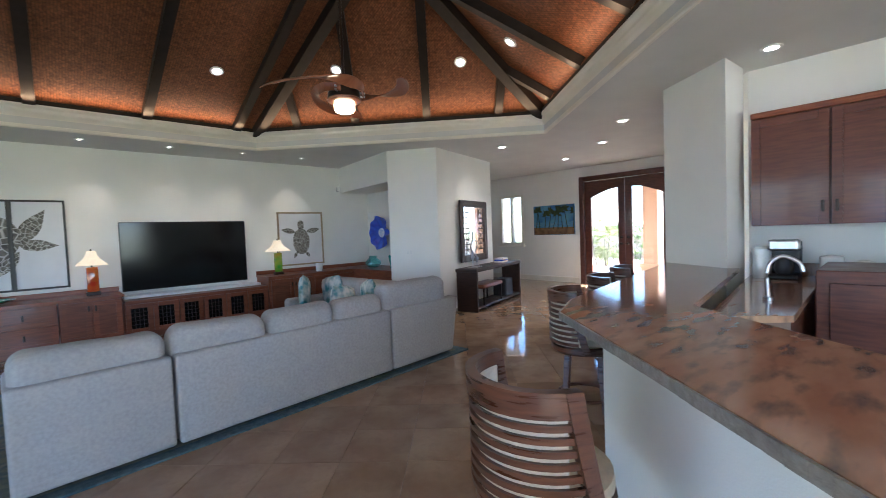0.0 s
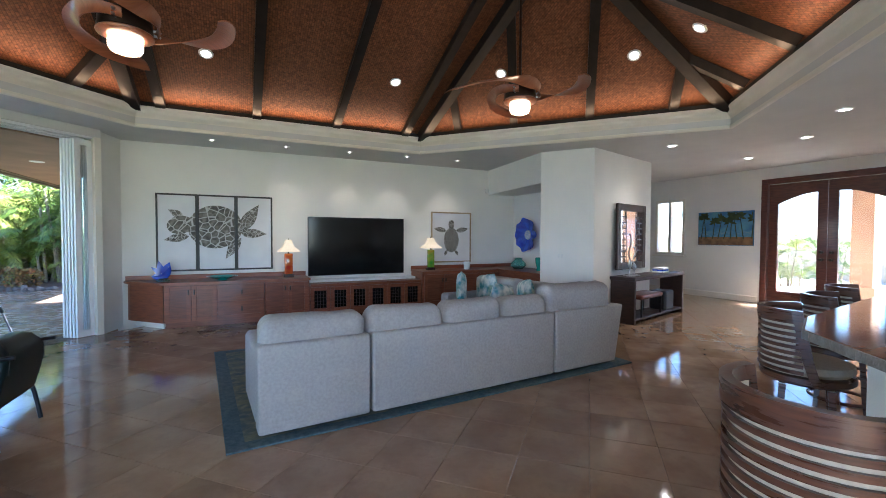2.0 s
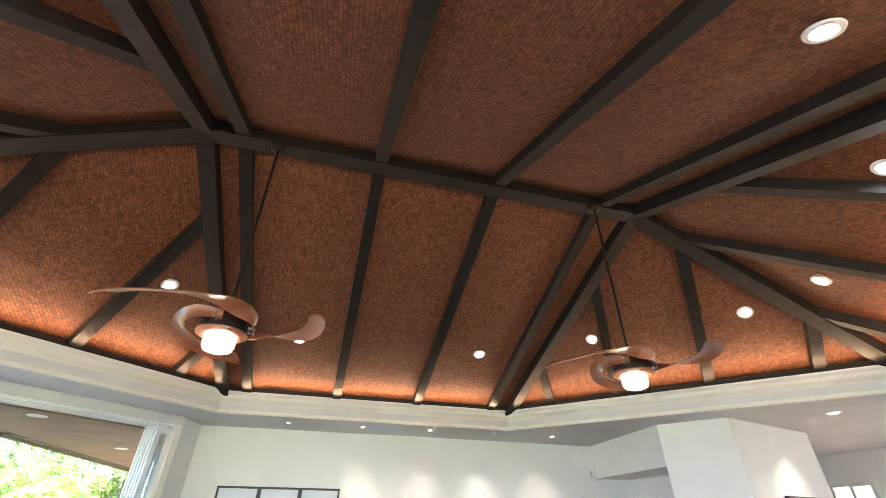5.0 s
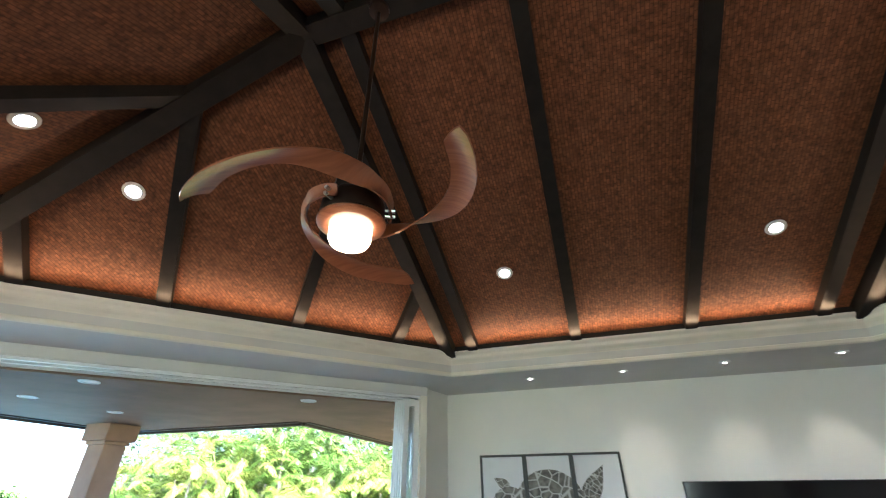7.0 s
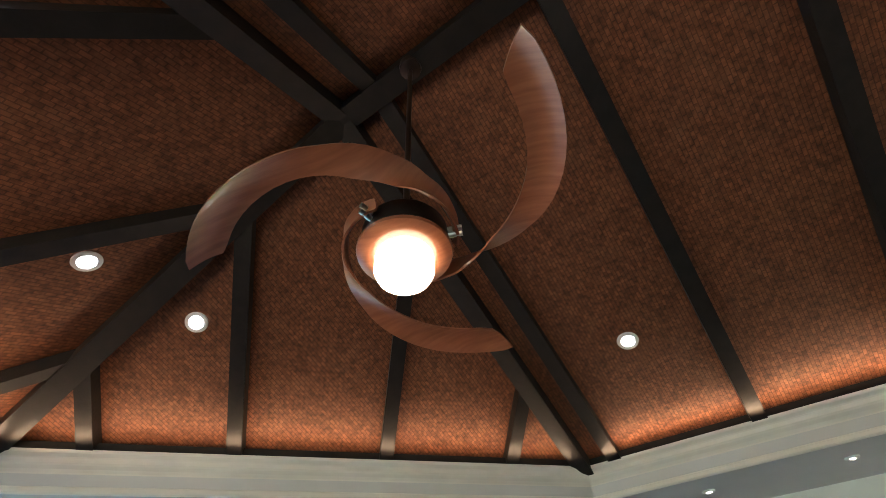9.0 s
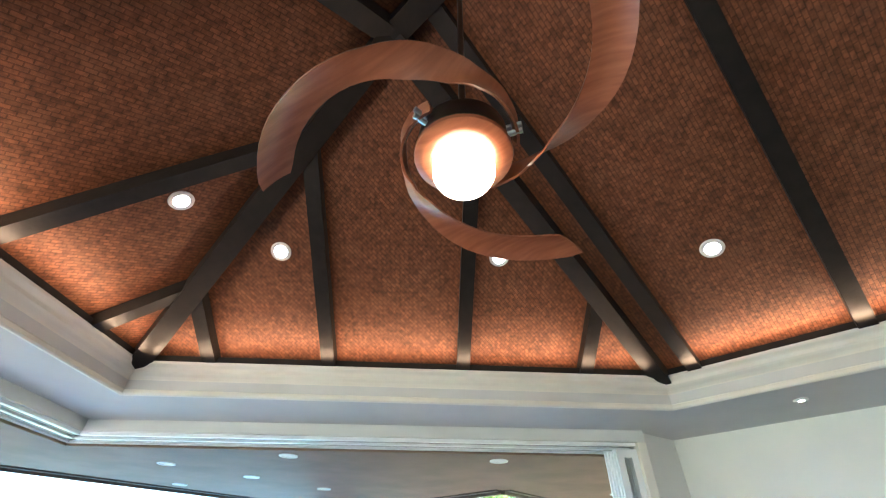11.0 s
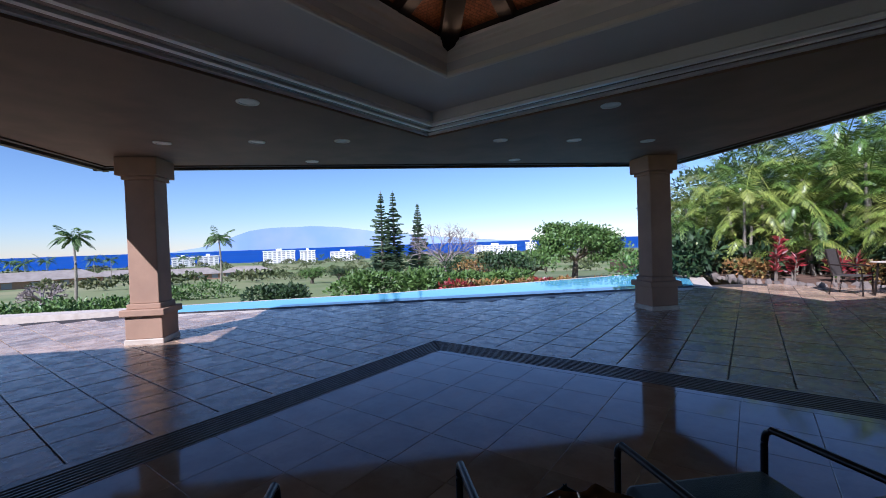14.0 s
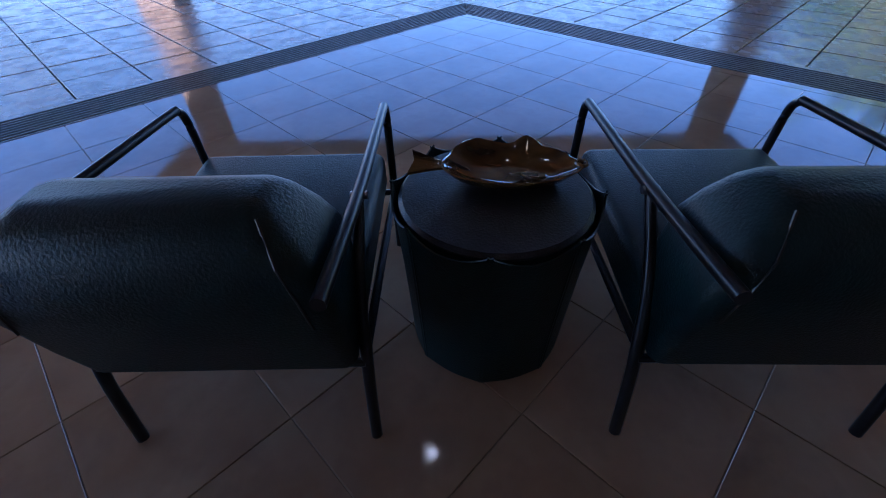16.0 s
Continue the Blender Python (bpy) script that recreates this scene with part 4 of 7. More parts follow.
for layer, pts in enumerate((oval(0, -0.06, 0.18, 0.27, 22), oval(0, 0.28, 0.07, 0.10, 14), flipper(-0.12, 0.14, 0.36, 0.13, radians(170)), flipper(0.12, 0.14, 0.36, 0.13, radians(10)), flipper(-0.1, -0.28, 0.16, 0.08, radians(240)), flipper(0.1, -0.28, 0.16, 0.08, radians(-60)))):
    part("drawing", outline(B(), pts, -0.025 + 0.0012 * layer, -0.0165), INK_SMALL, t)

# canvas of palms on the entry wall
t = thing("canvas_print", "unframed canvas of dark palms on a beach", "picture", pose(16.846, 2.5, 1.67, 0, 0, -90))
part("canvas", box(B(), -0.63, -0.03, -0.40, 0.63, -0.001, 0.40, bevel=0.004, seg=1), material("canvas sky", (0.05, 0.16, 0.36), 0.6, color2=(0.12, 0.30, 0.42), scale=4), t)
part("painted_sand", box(B(), -0.62, -0.0325, -0.39, 0.62, -0.0305, -0.20), material("painted sand", (0.28, 0.16, 0.07), 0.6, color2=(0.15, 0.085, 0.04), scale=9), t)
part("painted_sea", box(B(), -0.62, -0.0325, -0.195, 0.62, -0.0305, -0.06), material("painted sea", (0.06, 0.22, 0.42), 0.6, color2=(0.2, 0.33, 0.42), scale=12, stretch=(1, 1, 6)), t)
PGREEN = material("painted palms", (0.02, 0.035, 0.012), 0.6, color2=(0.06, 0.085, 0.02), scale=14, detail=6)
rng = random.Random(5)
for i in range(9):
    x = -0.55 + i * 0.14 + rng.uniform(-0.03, 0.03)
    lean = rng.uniform(-0.12, 0.12)
    top = rng.uniform(0.12, 0.3)
    part("painted_trunk", outline(B(), [(x - 0.012, -0.24), (x + 0.012, -0.24), (x + lean + 0.007, top), (x + lean - 0.007, top)], -0.035, -0.033), PGREEN, t)
    for k in range(7):
        a = radians(-20 + 37 * k + rng.uniform(-10, 10))
        pts = [(px, pz) for px, pz in flipper(x + lean, top, rng.uniform(0.13, 0.22), 0.07, a) if abs(px) < 0.62 and abs(pz) < 0.39]
        if len(pts) > 4:
            part("painted_frond", outline(B(), pts, -0.0375 - 0.0004 * k, -0.0355), PGREEN, t)

# glass disc on the niche wall
t = thing("glass_disc", "cobalt blue wavy art glass disc hung on the wall", "wall art", pose(12.345, 4.08, 1.50, 0, -90, 0))
bm = B()
rings = []
for i in range(7):
    r = 0.37 * i / 6
    rings.append([bm.verts.new((r * math.cos(a) * (1 + 0.05 * math.sin(7 * a) * i / 6), r * math.sin(a) * (1 + 0.05 * math.sin(7 * a) * i / 6), 0.03 + 0.10 * (i / 6) ** 2 + 0.02 * math.sin(9 * a) * i / 6)) for a in [2 * math.pi * k / 48 for k in range(48)]])
for a, b in zip(rings, rings[1:]):
    for k in range(48):
        bm.faces.new((a[k], a[(k + 1) % 48], b[(k + 1) % 48], b[k]))
part("disc", bm, COBALT, t, smooth=True)
part("centre", lathe(B(), [(0.0, 0.02), (0.11, 0.045), (0.1, 0.065), (0.0, 0.06)], 30), PALE_BLUE_GLASS, t, "pale speckled centre", True)


# ---------------------------------------------------------------- lamps and ornaments on the cabinets
def table_lamp(x, z, glass, label):
    t = thing("table_lamp", label, "table lamp", pose(x, 4.40, z, 0, 0, 0), "table lamps")
    part("foot", box(B(), -0.085, -0.05, 0, 0.085, 0.05, 0.05, bevel=0.006), ESPRESSO, t)
    bm = B()
    box(bm, -0.07, -0.035, 0.05, 0.07, 0.035, 0.42, bevel=0.012)
    part("body", bm, glass, t, "swirled art glass slab", True)
    part("neck", rod(B(), (0, 0, 0.42), (0, 0, 0.47), 0.012, n=10), DARK_METAL, t)
    part("shade", lathe(B(), [(0.26, 0.455), (0.235, 0.475), (0.15, 0.53), (0.10, 0.59), (0.075, 0.66), (0.068, 0.665), (0.092, 0.588), (0.142, 0.525), (0.228, 0.47), (0.255, 0.452)], 4, pose(0, 0, 0, 0, 0, 45)), SHADE_CLOTH, t, "cream flared square shade")
    part("bulb", lathe(B(), [(0.0, 0.47), (0.03, 0.49), (0.035, 0.52), (0.0, 0.55)], 12), CAN_GLOW, t, smooth=True)
    part("finial", lathe(B(), [(0.0, 0.655), (0.012, 0.66), (0.012, 0.68), (0.0, 0.70)], 10), DARK_METAL, t, smooth=True)


table_lamp(7.27, 0.72, RED_GLASS, "table lamp of red art glass with a cream flared shade")
table_lamp(10.06, 0.76, GREEN_GLASS, "table lamp of green art glass with a cream flared shade")
t = tagged(part("bowl", lathe(B(), [(0.0, 0.0), (0.07, 0.0), (0.08, 0.012), (0.17, 0.035), (0.24, 0.065), (0.235, 0.068), (0.16, 0.045), (0.07, 0.022), (0.0, 0.02)], 32), TURQUOISE, smooth=True), "shallow turquoise glazed bowl on the cabinet", "bowl")
t.location = (6.22, 4.28, 0.72)
sf = thing("glass_sculpture", "cobalt blue leaping fish of art glass on a clear base", "sculpture", pose(5.38, 4.38, 0.72, 0, 0, 10))
part("base", lathe(B(), [(0.0, 0), (0.09, 0), (0.1, 0.02), (0.06, 0.05), (0.0, 0.055)], 20), AQUA_GLASS, sf, smooth=True)
bm = tube(B(), bent([(-0.14, 0, 0.08), (-0.05, 0, 0.06), (0.04, 0, 0.10), (0.09, 0, 0.2), (0.08, 0, 0.3)]), [0.012 + 0.04 * math.sin(math.pi * min(1, i / 20)) for i in range(25)], 10)
for a, l, wd in ((60, 0.24, 0.09), (100, 0.25, 0.1), (140, 0.2, 0.08), (195, 0.16, 0.08)):
    outline(bm, flipper(-0.02, 0.12, l, wd, radians(a)), -0.008, 0.008)
part("body", bm, COBALT, sf, smooth=True)
t = tagged(part("candle_jar", lathe(B(), [(0.0, 0), (0.06, 0), (0.075, 0.16), (0.07, 0.16), (0.06, 0.12), (0.0, 0.12)], 24), CERAMIC, smooth=True), "white fluted ceramic jar on the cabinet", "jar")
t.location = (10.85, 4.28, 0.76)
t = tagged(part("glass_vase", lathe(B(), [(0.0, 0), (0.10, 0.0), (0.17, 0.07), (0.165, 0.12), (0.08, 0.2), (0.09, 0.24), (0.075, 0.24), (0.07, 0.2), (0.15, 0.12), (0.155, 0.07), (0.09, 0.012), (0.0, 0.012)], 28), AQUA_GLASS, smooth=True), "squat pale aqua glass vase on the cabinet", "vase")
t.location = (11.95, 3.95, 0.76)
t = tagged(part("glass_goblet", lathe(B(), [(0.0, 0), (0.055, 0), (0.06, 0.02), (0.05, 0.06), (0.075, 0.16), (0.085, 0.25), (0.075, 0.27), (0.07, 0.26), (0.06, 0.16), (0.0, 0.1)], 24), TURQUOISE, smooth=True), "dark teal glass vase on the cabinet", "vase")
t.location = (12.0, 3.30, 0.76)
for nm, mtx in (("light_switch", Matrix.Translation((11.6, 2.22, 1.12)) @ pose(0, 0, 0, 0, 0, -54)),):
    t = thing(nm, "white double wall switch plate", "switch", mtx)
    part("plate", box(B(), -0.06, -0.008, -0.06, 0.06, 0.0, 0.06, bevel=0.003, seg=1), CERAMIC, t)
    for x in (-0.028, 0.028):
        part("rocker", box(B(), x - 0.017, -0.013, -0.033, x + 0.017, -0.008, 0.033), CERAMIC, t)
t = thing("alarm_sensor", "small white motion sensor on the wall", "sensor", pose(11.58, TV_Y - 0.03, 2.5))
part("shell", box(B(), -0.035, -0.04, -0.05, 0.035, 0.028, 0.05, bevel=0.012), CERAMIC, t)


# ---------------------------------------------------------------- rug and sofa
rug = thing("rug", "sea-green and sand patterned wool rug under the sofa", "rug", Matrix.Translation((6.60, -0.44, 0)) @ pose(0, 0, 0, 0, 0, 4.3) @ pose(1.98, 1.32, 0))
part("field", box(B(), -2.06, -1.27, 0.001, 1.85, 1.3, 0.014), RUG, rug)
bm = B()
for a in ((-2.18, -1.38, -2.06, 1.42), (1.85, -1.38, 1.97, 1.42), (-2.06, -1.38, 1.85, -1.27), (-2.06, 1.3, 1.85, 1.42)):
    box(bm, a[0], a[1], 0.001, a[2], a[3], 0.015)
part("border", bm, RUG_BORDER, rug, "dark teal border")

sofa = thing("sofa", "long grey chenille sectional sofa with loose back cushions", "sofa", pose(6.60, -0.44, 0.015, 0, 0, 4.3))
SL = 3.74


for x0, x1 in ((0.0, 0.82), (0.84, 2.79), (2.81, SL)):
    bm = B()
    box(bm, x0, 0.0, 0.03, x1, 0.16, 0.665, bevel=0.025, seg=3)
    if x1 == SL:
        for v in bm.verts:
            if v.co.x > SL - 0.1:
                v.co.x += 0.12 * (v.co.z / 0.66) ** 2
    part("back_panel", bm, SOFA_CLOTH, sofa, smooth=True)
part("seat_base", box(B(), 0.02, 0.17, 0.03, SL - 0.02, 0.95, 0.27, bevel=0.02), SOFA_CLOTH, sofa, smooth=True)
part("arm", box(B(), 0.0, 0.17, 0.03, 0.2, 0.97, 0.6, bevel=0.05, seg=4), SOFA_CLOTH, sofa, smooth=True)
rng = random.Random(3)
for x0, x1 in ((0.02, 0.80), (0.83, 1.52), (1.54, 2.16), (2.18, 2.74), (2.77, 3.72)):
    bm = B()
    top = 0.83 if x0 < 2.7 else 0.91
    box(bm, x0, 0.05, 0.52, x1, 0.30, top, bevel=0.085, seg=5)
    for v in bm.verts:
        k = math.sin(math.pi * (v.co.x - x0) / (x1 - x0))
        v.co.z += 0.02 * k * (v.co.z > 0.7) + noise.noise(v.co * 5) * 0.018
        v.co.y += noise.noise(v.co * 4 + Vector((7, 0, 0))) * 0.015
    bmesh.ops.subdivide_edges(bm, edges=[e for e in bm.edges if e.calc_length() > 0.2], cuts=5, use_grid_fill=True)
    for v in bm.verts:
        v.co += v.normal * noise.noise(v.co * 6) * 0.012
    part("back_cushion", bm, SOFA_CLOTH, sofa, smooth=True)
for x0, x1 in ((0.22, 1.08), (1.10, 1.95), (1.97, 2.82)):
    part("seat_cushion", box(B(), x0, 0.30, 0.27, x1, 0.98, 0.43, bevel=0.05, seg=4), SOFA_CLOTH, sofa, smooth=True)
# return of the sectional, running towards the wall
part("return_base", box(B(), 2.84, 0.17, 0.03, SL - 0.02, 2.25, 0.27, bevel=0.02), SOFA_CLOTH, sofa, smooth=True)
part("return_back", box(B(), SL - 0.16, 0.17, 0.03, SL + 0.06, 2.25, 0.66, bevel=0.03, seg=3), SOFA_CLOTH, sofa, smooth=True)
for y0, y1 in ((0.34, 1.28), (1.3, 2.24)):
    part("seat_cushion", box(B(), 2.86, y0, 0.27, SL - 0.18, y1, 0.43, bevel=0.05, seg=4), SOFA_CLOTH, sofa, smooth=True)
    part("back_cushion", box(B(), SL - 0.42, y0, 0.42, SL - 0.14, y1, 0.85, bevel=0.09, seg=5), SOFA_CLOTH, sofa, smooth=True)
part("arm", box(B(), 2.84, 2.26, 0.03, SL + 0.05, 2.46, 0.58, bevel=0.05, seg=4), SOFA_CLOTH, sofa, smooth=True)
for x, y, rz, s in ((9.35, 1.72, 60, 0.46), (9.72, 1.62, 100, 0.42), (9.3, 0.62, 20, 0.4), (9.75, 0.75, 75, 0.42)):
    bm = B()
    n = 12
    grid = {}
    for side in (1, -1):
        for i in range(n + 1):
            for j in range(n + 1):
                u, w = i / n * 2 - 1, j / n * 2 - 1
                edge = (1 - u ** 4) * (1 - w ** 4)
                grid[side, i, j] = bm.verts.new((u * s / 2 * (1 - 0.06 * w * w), side * 0.075 * edge ** 0.6, w * s / 2 * (1 - 0.06 * u * u)))
        for i in range(n):
            for j in range(n):
                q = [grid[side, i, j], grid[side, i + 1, j], grid[side, i + 1, j + 1], grid[side, i, j + 1]]
                bm.faces.new(q if side > 0 else q[::-1])
    bmesh.ops.remove_doubles(bm, verts=bm.verts[:], dist=0.001)
    t = tagged(part("throw_pillow", bm, FLORAL, smooth=True), "leaf-print throw pillow on the grey sofa", "pillow", "throw pillows")
    t.matrix_basis = pose(x, y, 0.45 + s / 2 + 0.03, 0, 12, rz)

# ---------------------------------------------------------------- console, mirror
MW = Matrix.Translation((13.08, 2.01, 0)) @ pose(0, 0, 0, 0, 0, 15)
t = thing("mirror", "espresso framed wall mirror over the console", "mirror", MW @ pose(0, -0.004, 1.46))
bm = B()
for a in ((-0.56, -0.6, -0.43, 0.6), (0.43, -0.6, 0.56, 0.6), (-0.43, -0.6, 0.43, -0.47), (-0.43, 0.47, 0.43, 0.6)):
    box(bm, a[0], -0.05, a[1], a[2], 0, a[3], bevel=0.012)
part("frame", bm, ESPRESSO, t)
part("glass", box(B(), -0.43, -0.02, -0.47, 0.43, -0.012, 0.47), MIRROR, t, "mirror glass")
# bars modelled in place of the shutters that the mirror reflects
bm = B()
for i in range(1, 9):
    z = -0.47 + 0.94 * i / 9
    for sx in (-1, 1):
        box(bm, min(sx * 0.42, sx * 0.2), -0.03, z - 0.012, max(sx * 0.42, sx * 0.2), -0.021, z + 0.012)
for x in (-0.21, 0.21, -0.31, 0.31):
    box(bm, x - 0.01, -0.035, -0.47, x + 0.01, -0.0305, 0.47)
part("lattice", bm, ESPRESSO, t, "dark bars standing in for shutters reflected in the glass")
con = thing("console_table", "espresso wood console table with a low shelf", "console table", MW @ pose(0.12, -0.33, 0))
part("top", box(B(), -1.05, -0.21, 0.72, 1.05, 0.23, 0.78, bevel=0.008), ESPRESSO, con)
for x in (-1.03, 0.99):
    part("side_panel", box(B(), x, -0.2, 0.0, x + 0.05, 0.22, 0.719, bevel=0.005), ESPRESSO, con)
part("shelf", box(B(), -0.98, -0.19, 0.05, 0.99, 0.21, 0.09, bevel=0.004), ESPRESSO, con)
bench = thing("bench", "low dark bench with leather seat under the console", "bench", MW @ pose(-0.25, -0.38, 0.09))
part("seat", box(B(), -0.42, -0.17, 0.30, 0.42, 0.2, 0.38, bevel=0.03, seg=3), CHERRY_PANEL, bench, "brown leather seat", True)
for x in (-0.38, 0.38):
    for y in (-0.14, 0.17):
        part("leg", box(B(), x - 0.012, y - 0.012, 0.0, x + 0.012, y + 0.012, 0.31), BLACK_METAL, bench)
t = tagged(part("speaker", box(B(), 0.42, -0.5, 0.092, 0.8, -0.2, 0.45, MW, bevel=0.03), BLACK_PLASTIC), "black floor box standing on the console shelf", "speaker")
st = thing("metal_sculpture", "pair of silver egret figures on the console", "sculpture", MW @ pose(-0.62, -0.3, 0.78))
for dx, h in ((0.0, 0.72), (0.17, 0.5)):
    part("bird", tube(B(), bent([(dx, 0, 0.01), (dx + 0.01, 0, h * 0.35), (dx - 0.05, 0, h * 0.55), (dx + 0.04, 0, h * 0.8), (dx - 0.01, 0, h), (dx - 0.1, 0, h * 0.97)]), [0.008, 0.008, 0.01, 0.012, 0.03, 0.034, 0.03, 0.022] + [0.014] * 12 + [0.012] * 6 + [0.009] * 4 + [0.004], 8), STEEL, st, smooth=True)
    part("plate", lathe(B(), [(0.0, 0), (0.1, 0), (0.1, 0.012), (0.0, 0.014)], 20, pose(dx, 0, 0)), STEEL, st)
for i, (w, col) in enumerate(((0.28, CERAMIC), (0.26, COBALT), (0.24, CERAMIC))):
    t = tagged(part("book", box(B(), 0.66 - w / 2, -0.4, 0.781 + 0.03 * i, 0.66 + w / 2, -0.2, 0.809 + 0.03 * i, MW, bevel=0.003, seg=1), col), "large flat book stacked on the console", "book", "console books")

# ---------------------------------------------------------------- bar, kitchen
TIP = Vector((8.80, -2.58))
ARM = Vector((-0.65, -0.76))
INN = Vector((0.76, -0.65))
p1, p2 = TIP + ARM * 2.7, TIP + ARM * 2.7 + INN * 0.8
pin = TIP + INN * 0.72
bar_pts = [tuple(TIP), tuple(p1), tuple(p2), tuple(pin), (9.6, -3.02), (11.55, -2.80), (11.46, -2.725), (11.95, -2.02), (9.2, -2.42)]
bm = prism(B(), bar_pts, 0.985, 1.025)
bar_top = tagged(part("bar_counter", bm, GRANITE), "polished red-brown granite bar top with chiselled edge", "bar counter")
bm = B()
loop = [tuple(p1), tuple(TIP), (9.2, -2.42), (11.95, -2.02)]
for a, b in zip(loop, loop[1:]):
    d = (Vector(b) - Vector(a))
    n = int(d.length / 0.05)
    for i in range(n):
        q0, q1 = Vector(a) + d * i / n, Vector(a) + d * (i + 1) / n
        nrm = Vector((-d.y, d.x)).normalized() * (0.010 + 0.006 * noise.noise((q0.x * 9, q0.y * 9, 0)))
        prism(bm, [tuple(q0 - nrm * 0.2), tuple(q1 - nrm * 0.2), tuple(q1 + nrm), tuple(q0 + nrm)], 0.983, 1.0215)
part("chiselled_edge", bm, GRANITE_EDGE, bar_top, "rough chiselled stone edge")
W0 = Vector((8.9, -2.76))
structure("wall_bar", prism(B(), [tuple(W0), tuple(W0 + ARM * 2.6), tuple(W0 + ARM * 2.6 + INN * 0.13), tuple(W0 + INN * 0.13 + Vector((0.02, 0))), (11.6, -2.70), (11.55, -2.58)], -0.1, 0.985), WALL, "white painted half wall under the bar", "wall")
t = thing("kitchen_counter", "granite kitchen counter on dark wood base cabinets", "counter")
part("counter_top", prism(B(), [(11.44, -2.85), (12.09, -2.80), (12.09, -6.7), (11.44, -6.7)], 0.88, 0.92), GRANITE, t)
part("base_cabinet", prism(B(), [(11.5, -2.9), (12.08, -2.9), (12.08, -6.7), (11.5, -6.7)], 0.0, 0.879), MAHOGANY, t)
part("backsplash", prism(B(), [(12.06, -2.83), (12.09, -2.83), (12.09, -6.7), (12.06, -6.7)], 0.921, 1.04), GRANITE, t)
t = thing("sink_counter", "granite worktop behind the bar with dark cabinets", "counter")
part("counter_top", prism(B(), [(9.6, -3.04), (11.42, -2.86), (11.42, -3.36), (9.9, -3.40)], 0.88, 0.92), GRANITE, t)
part("base_cabinet", prism(B(), [(9.66, -3.08), (11.40, -2.9), (11.40, -3.34), (9.94, -3.38)], 0.0, 0.879), MAHOGANY, t)
t = thing("oven_cabinet", "tall-backed dark mahogany kitchen island cabinet", "cabinet")
part("body", box(B(), 10.55, -4.7, 0.0, 11.3, -3.43, 1.12, bevel=0.006), MAHOGANY, t)
part("front_panel", box(B(), 10.53, -4.62, 0.12, 10.549, -3.5, 1.04, bevel=0.004, seg=1), MAHOGANY, t)
for i in range(4):
    y1 = -2.86 - i * 0.56
    t = thing("wall_cabinet", "cherry wall cabinet, coloured darker for shade, above the kitchen counter", "cabinet", None, "kitchen wall cabinets")
    part("body", box(B(), 11.74, y1 - 0.556, 1.41, 12.095, y1, 2.40), MAHOGANY, t)
    d = part("door", box(B(), 11.718, y1 - 0.55, 1.415, 11.739, y1 - 0.006, 2.395, bevel=0.003, seg=1), CHERRY_SHADED, t)
    bm = B()
    for a in ((y1 - 0.55, 1.415, y1 - 0.48, 2.395), (y1 - 0.076, 1.415, y1 - 0.006, 2.395), (y1 - 0.48, 1.415, y1 - 0.076, 1.49), (y1 - 0.48, 2.32, y1 - 0.076, 2.395)):
        box(bm, 11.703, a[0] + 0.001, a[1] + 0.001, 11.717, a[2] - 0.001, a[3] - 0.001)
    part("frame", bm, CHERRY_SHADED, d)
    part("handle", box(B(), 11.685, y1 - (0.05 if i % 2 else 0.52), 1.52, 11.702, y1 - (0.03 if i % 2 else 0.50), 1.62, bevel=0.006), DARK_METAL, d)
structure("trim_cabinet", box(B(), 11.70, -5.1, 2.401, 12.09, -2.86, 2.46, bevel=0.012), CHERRY, "cherry cornice on the wall cabinets", "trim")
t = thing("coffee_maker", "black and steel coffee maker on the counter", "coffee maker", pose(11.8, -3.1, 0.92))
part("base", box(B(), -0.13, -0.11, 0, 0.13, 0.11, 0.04, bevel=0.01), BLACK_PLASTIC, t)
part("tower", box(B(), 0.02, -0.11, 0.04, 0.13, 0.11, 0.34, bevel=0.015), BLACK_PLASTIC, t)
part("head", box(B(), -0.13, -0.11, 0.26, 0.03, 0.11, 0.36, bevel=0.02), STEEL, t)
part("carafe", lathe(B(), [(0.0, 0.042), (0.06, 0.042), (0.075, 0.1), (0.06, 0.18), (0.05, 0.2), (0.0, 0.2)], 20, pose(-0.06, 0, 0)), BLACK_PLASTIC, t, smooth=True)
for y, r, h, nm, lab in ((-2.93, 0.075, 0.30, "canister", "white paper roll on the counter"), (-3.42, 0.08, 0.22, "canister", "white ceramic canister on the counter"), (-3.62, 0.06, 0.18, "canister", "white ceramic canister on the counter")):
    t = tagged(part(nm, lathe(B(), [(0.0, 0), (r, 0), (r, h * 0.92), (r * 0.9, h * 0.95), (r * 0.3, h), (0.0, h)], 24), CERAMIC, smooth=True), lab, "canister", "counter canisters")
    t.location = (11.78, y, 0.92)
t = tagged(part("knife_block", box(B(), 11.74, -4.12, 0.93, 11.9, -4.0, 1.14, Matrix.Identity(4), bevel=0.01), CHERRY), "wooden knife block on the counter", "knife block")
t = thing("faucet", "curved steel faucet behind the bar", "faucet", pose(10.4, -3.2, 0.92))
part("spout", tube(B(), bent([(0, 0, 0), (0, 0, 0.22), (0.02, -0.07, 0.3), (0.03, -0.16, 0.26), (0.03, -0.18, 0.2)]), 0.013, 10), STEEL, t, smooth=True)
part("flange", lathe(B(), [(0.0, 0), (0.03, 0), (0.03, 0.02), (0.0, 0.03)], 16), STEEL, t, smooth=True)


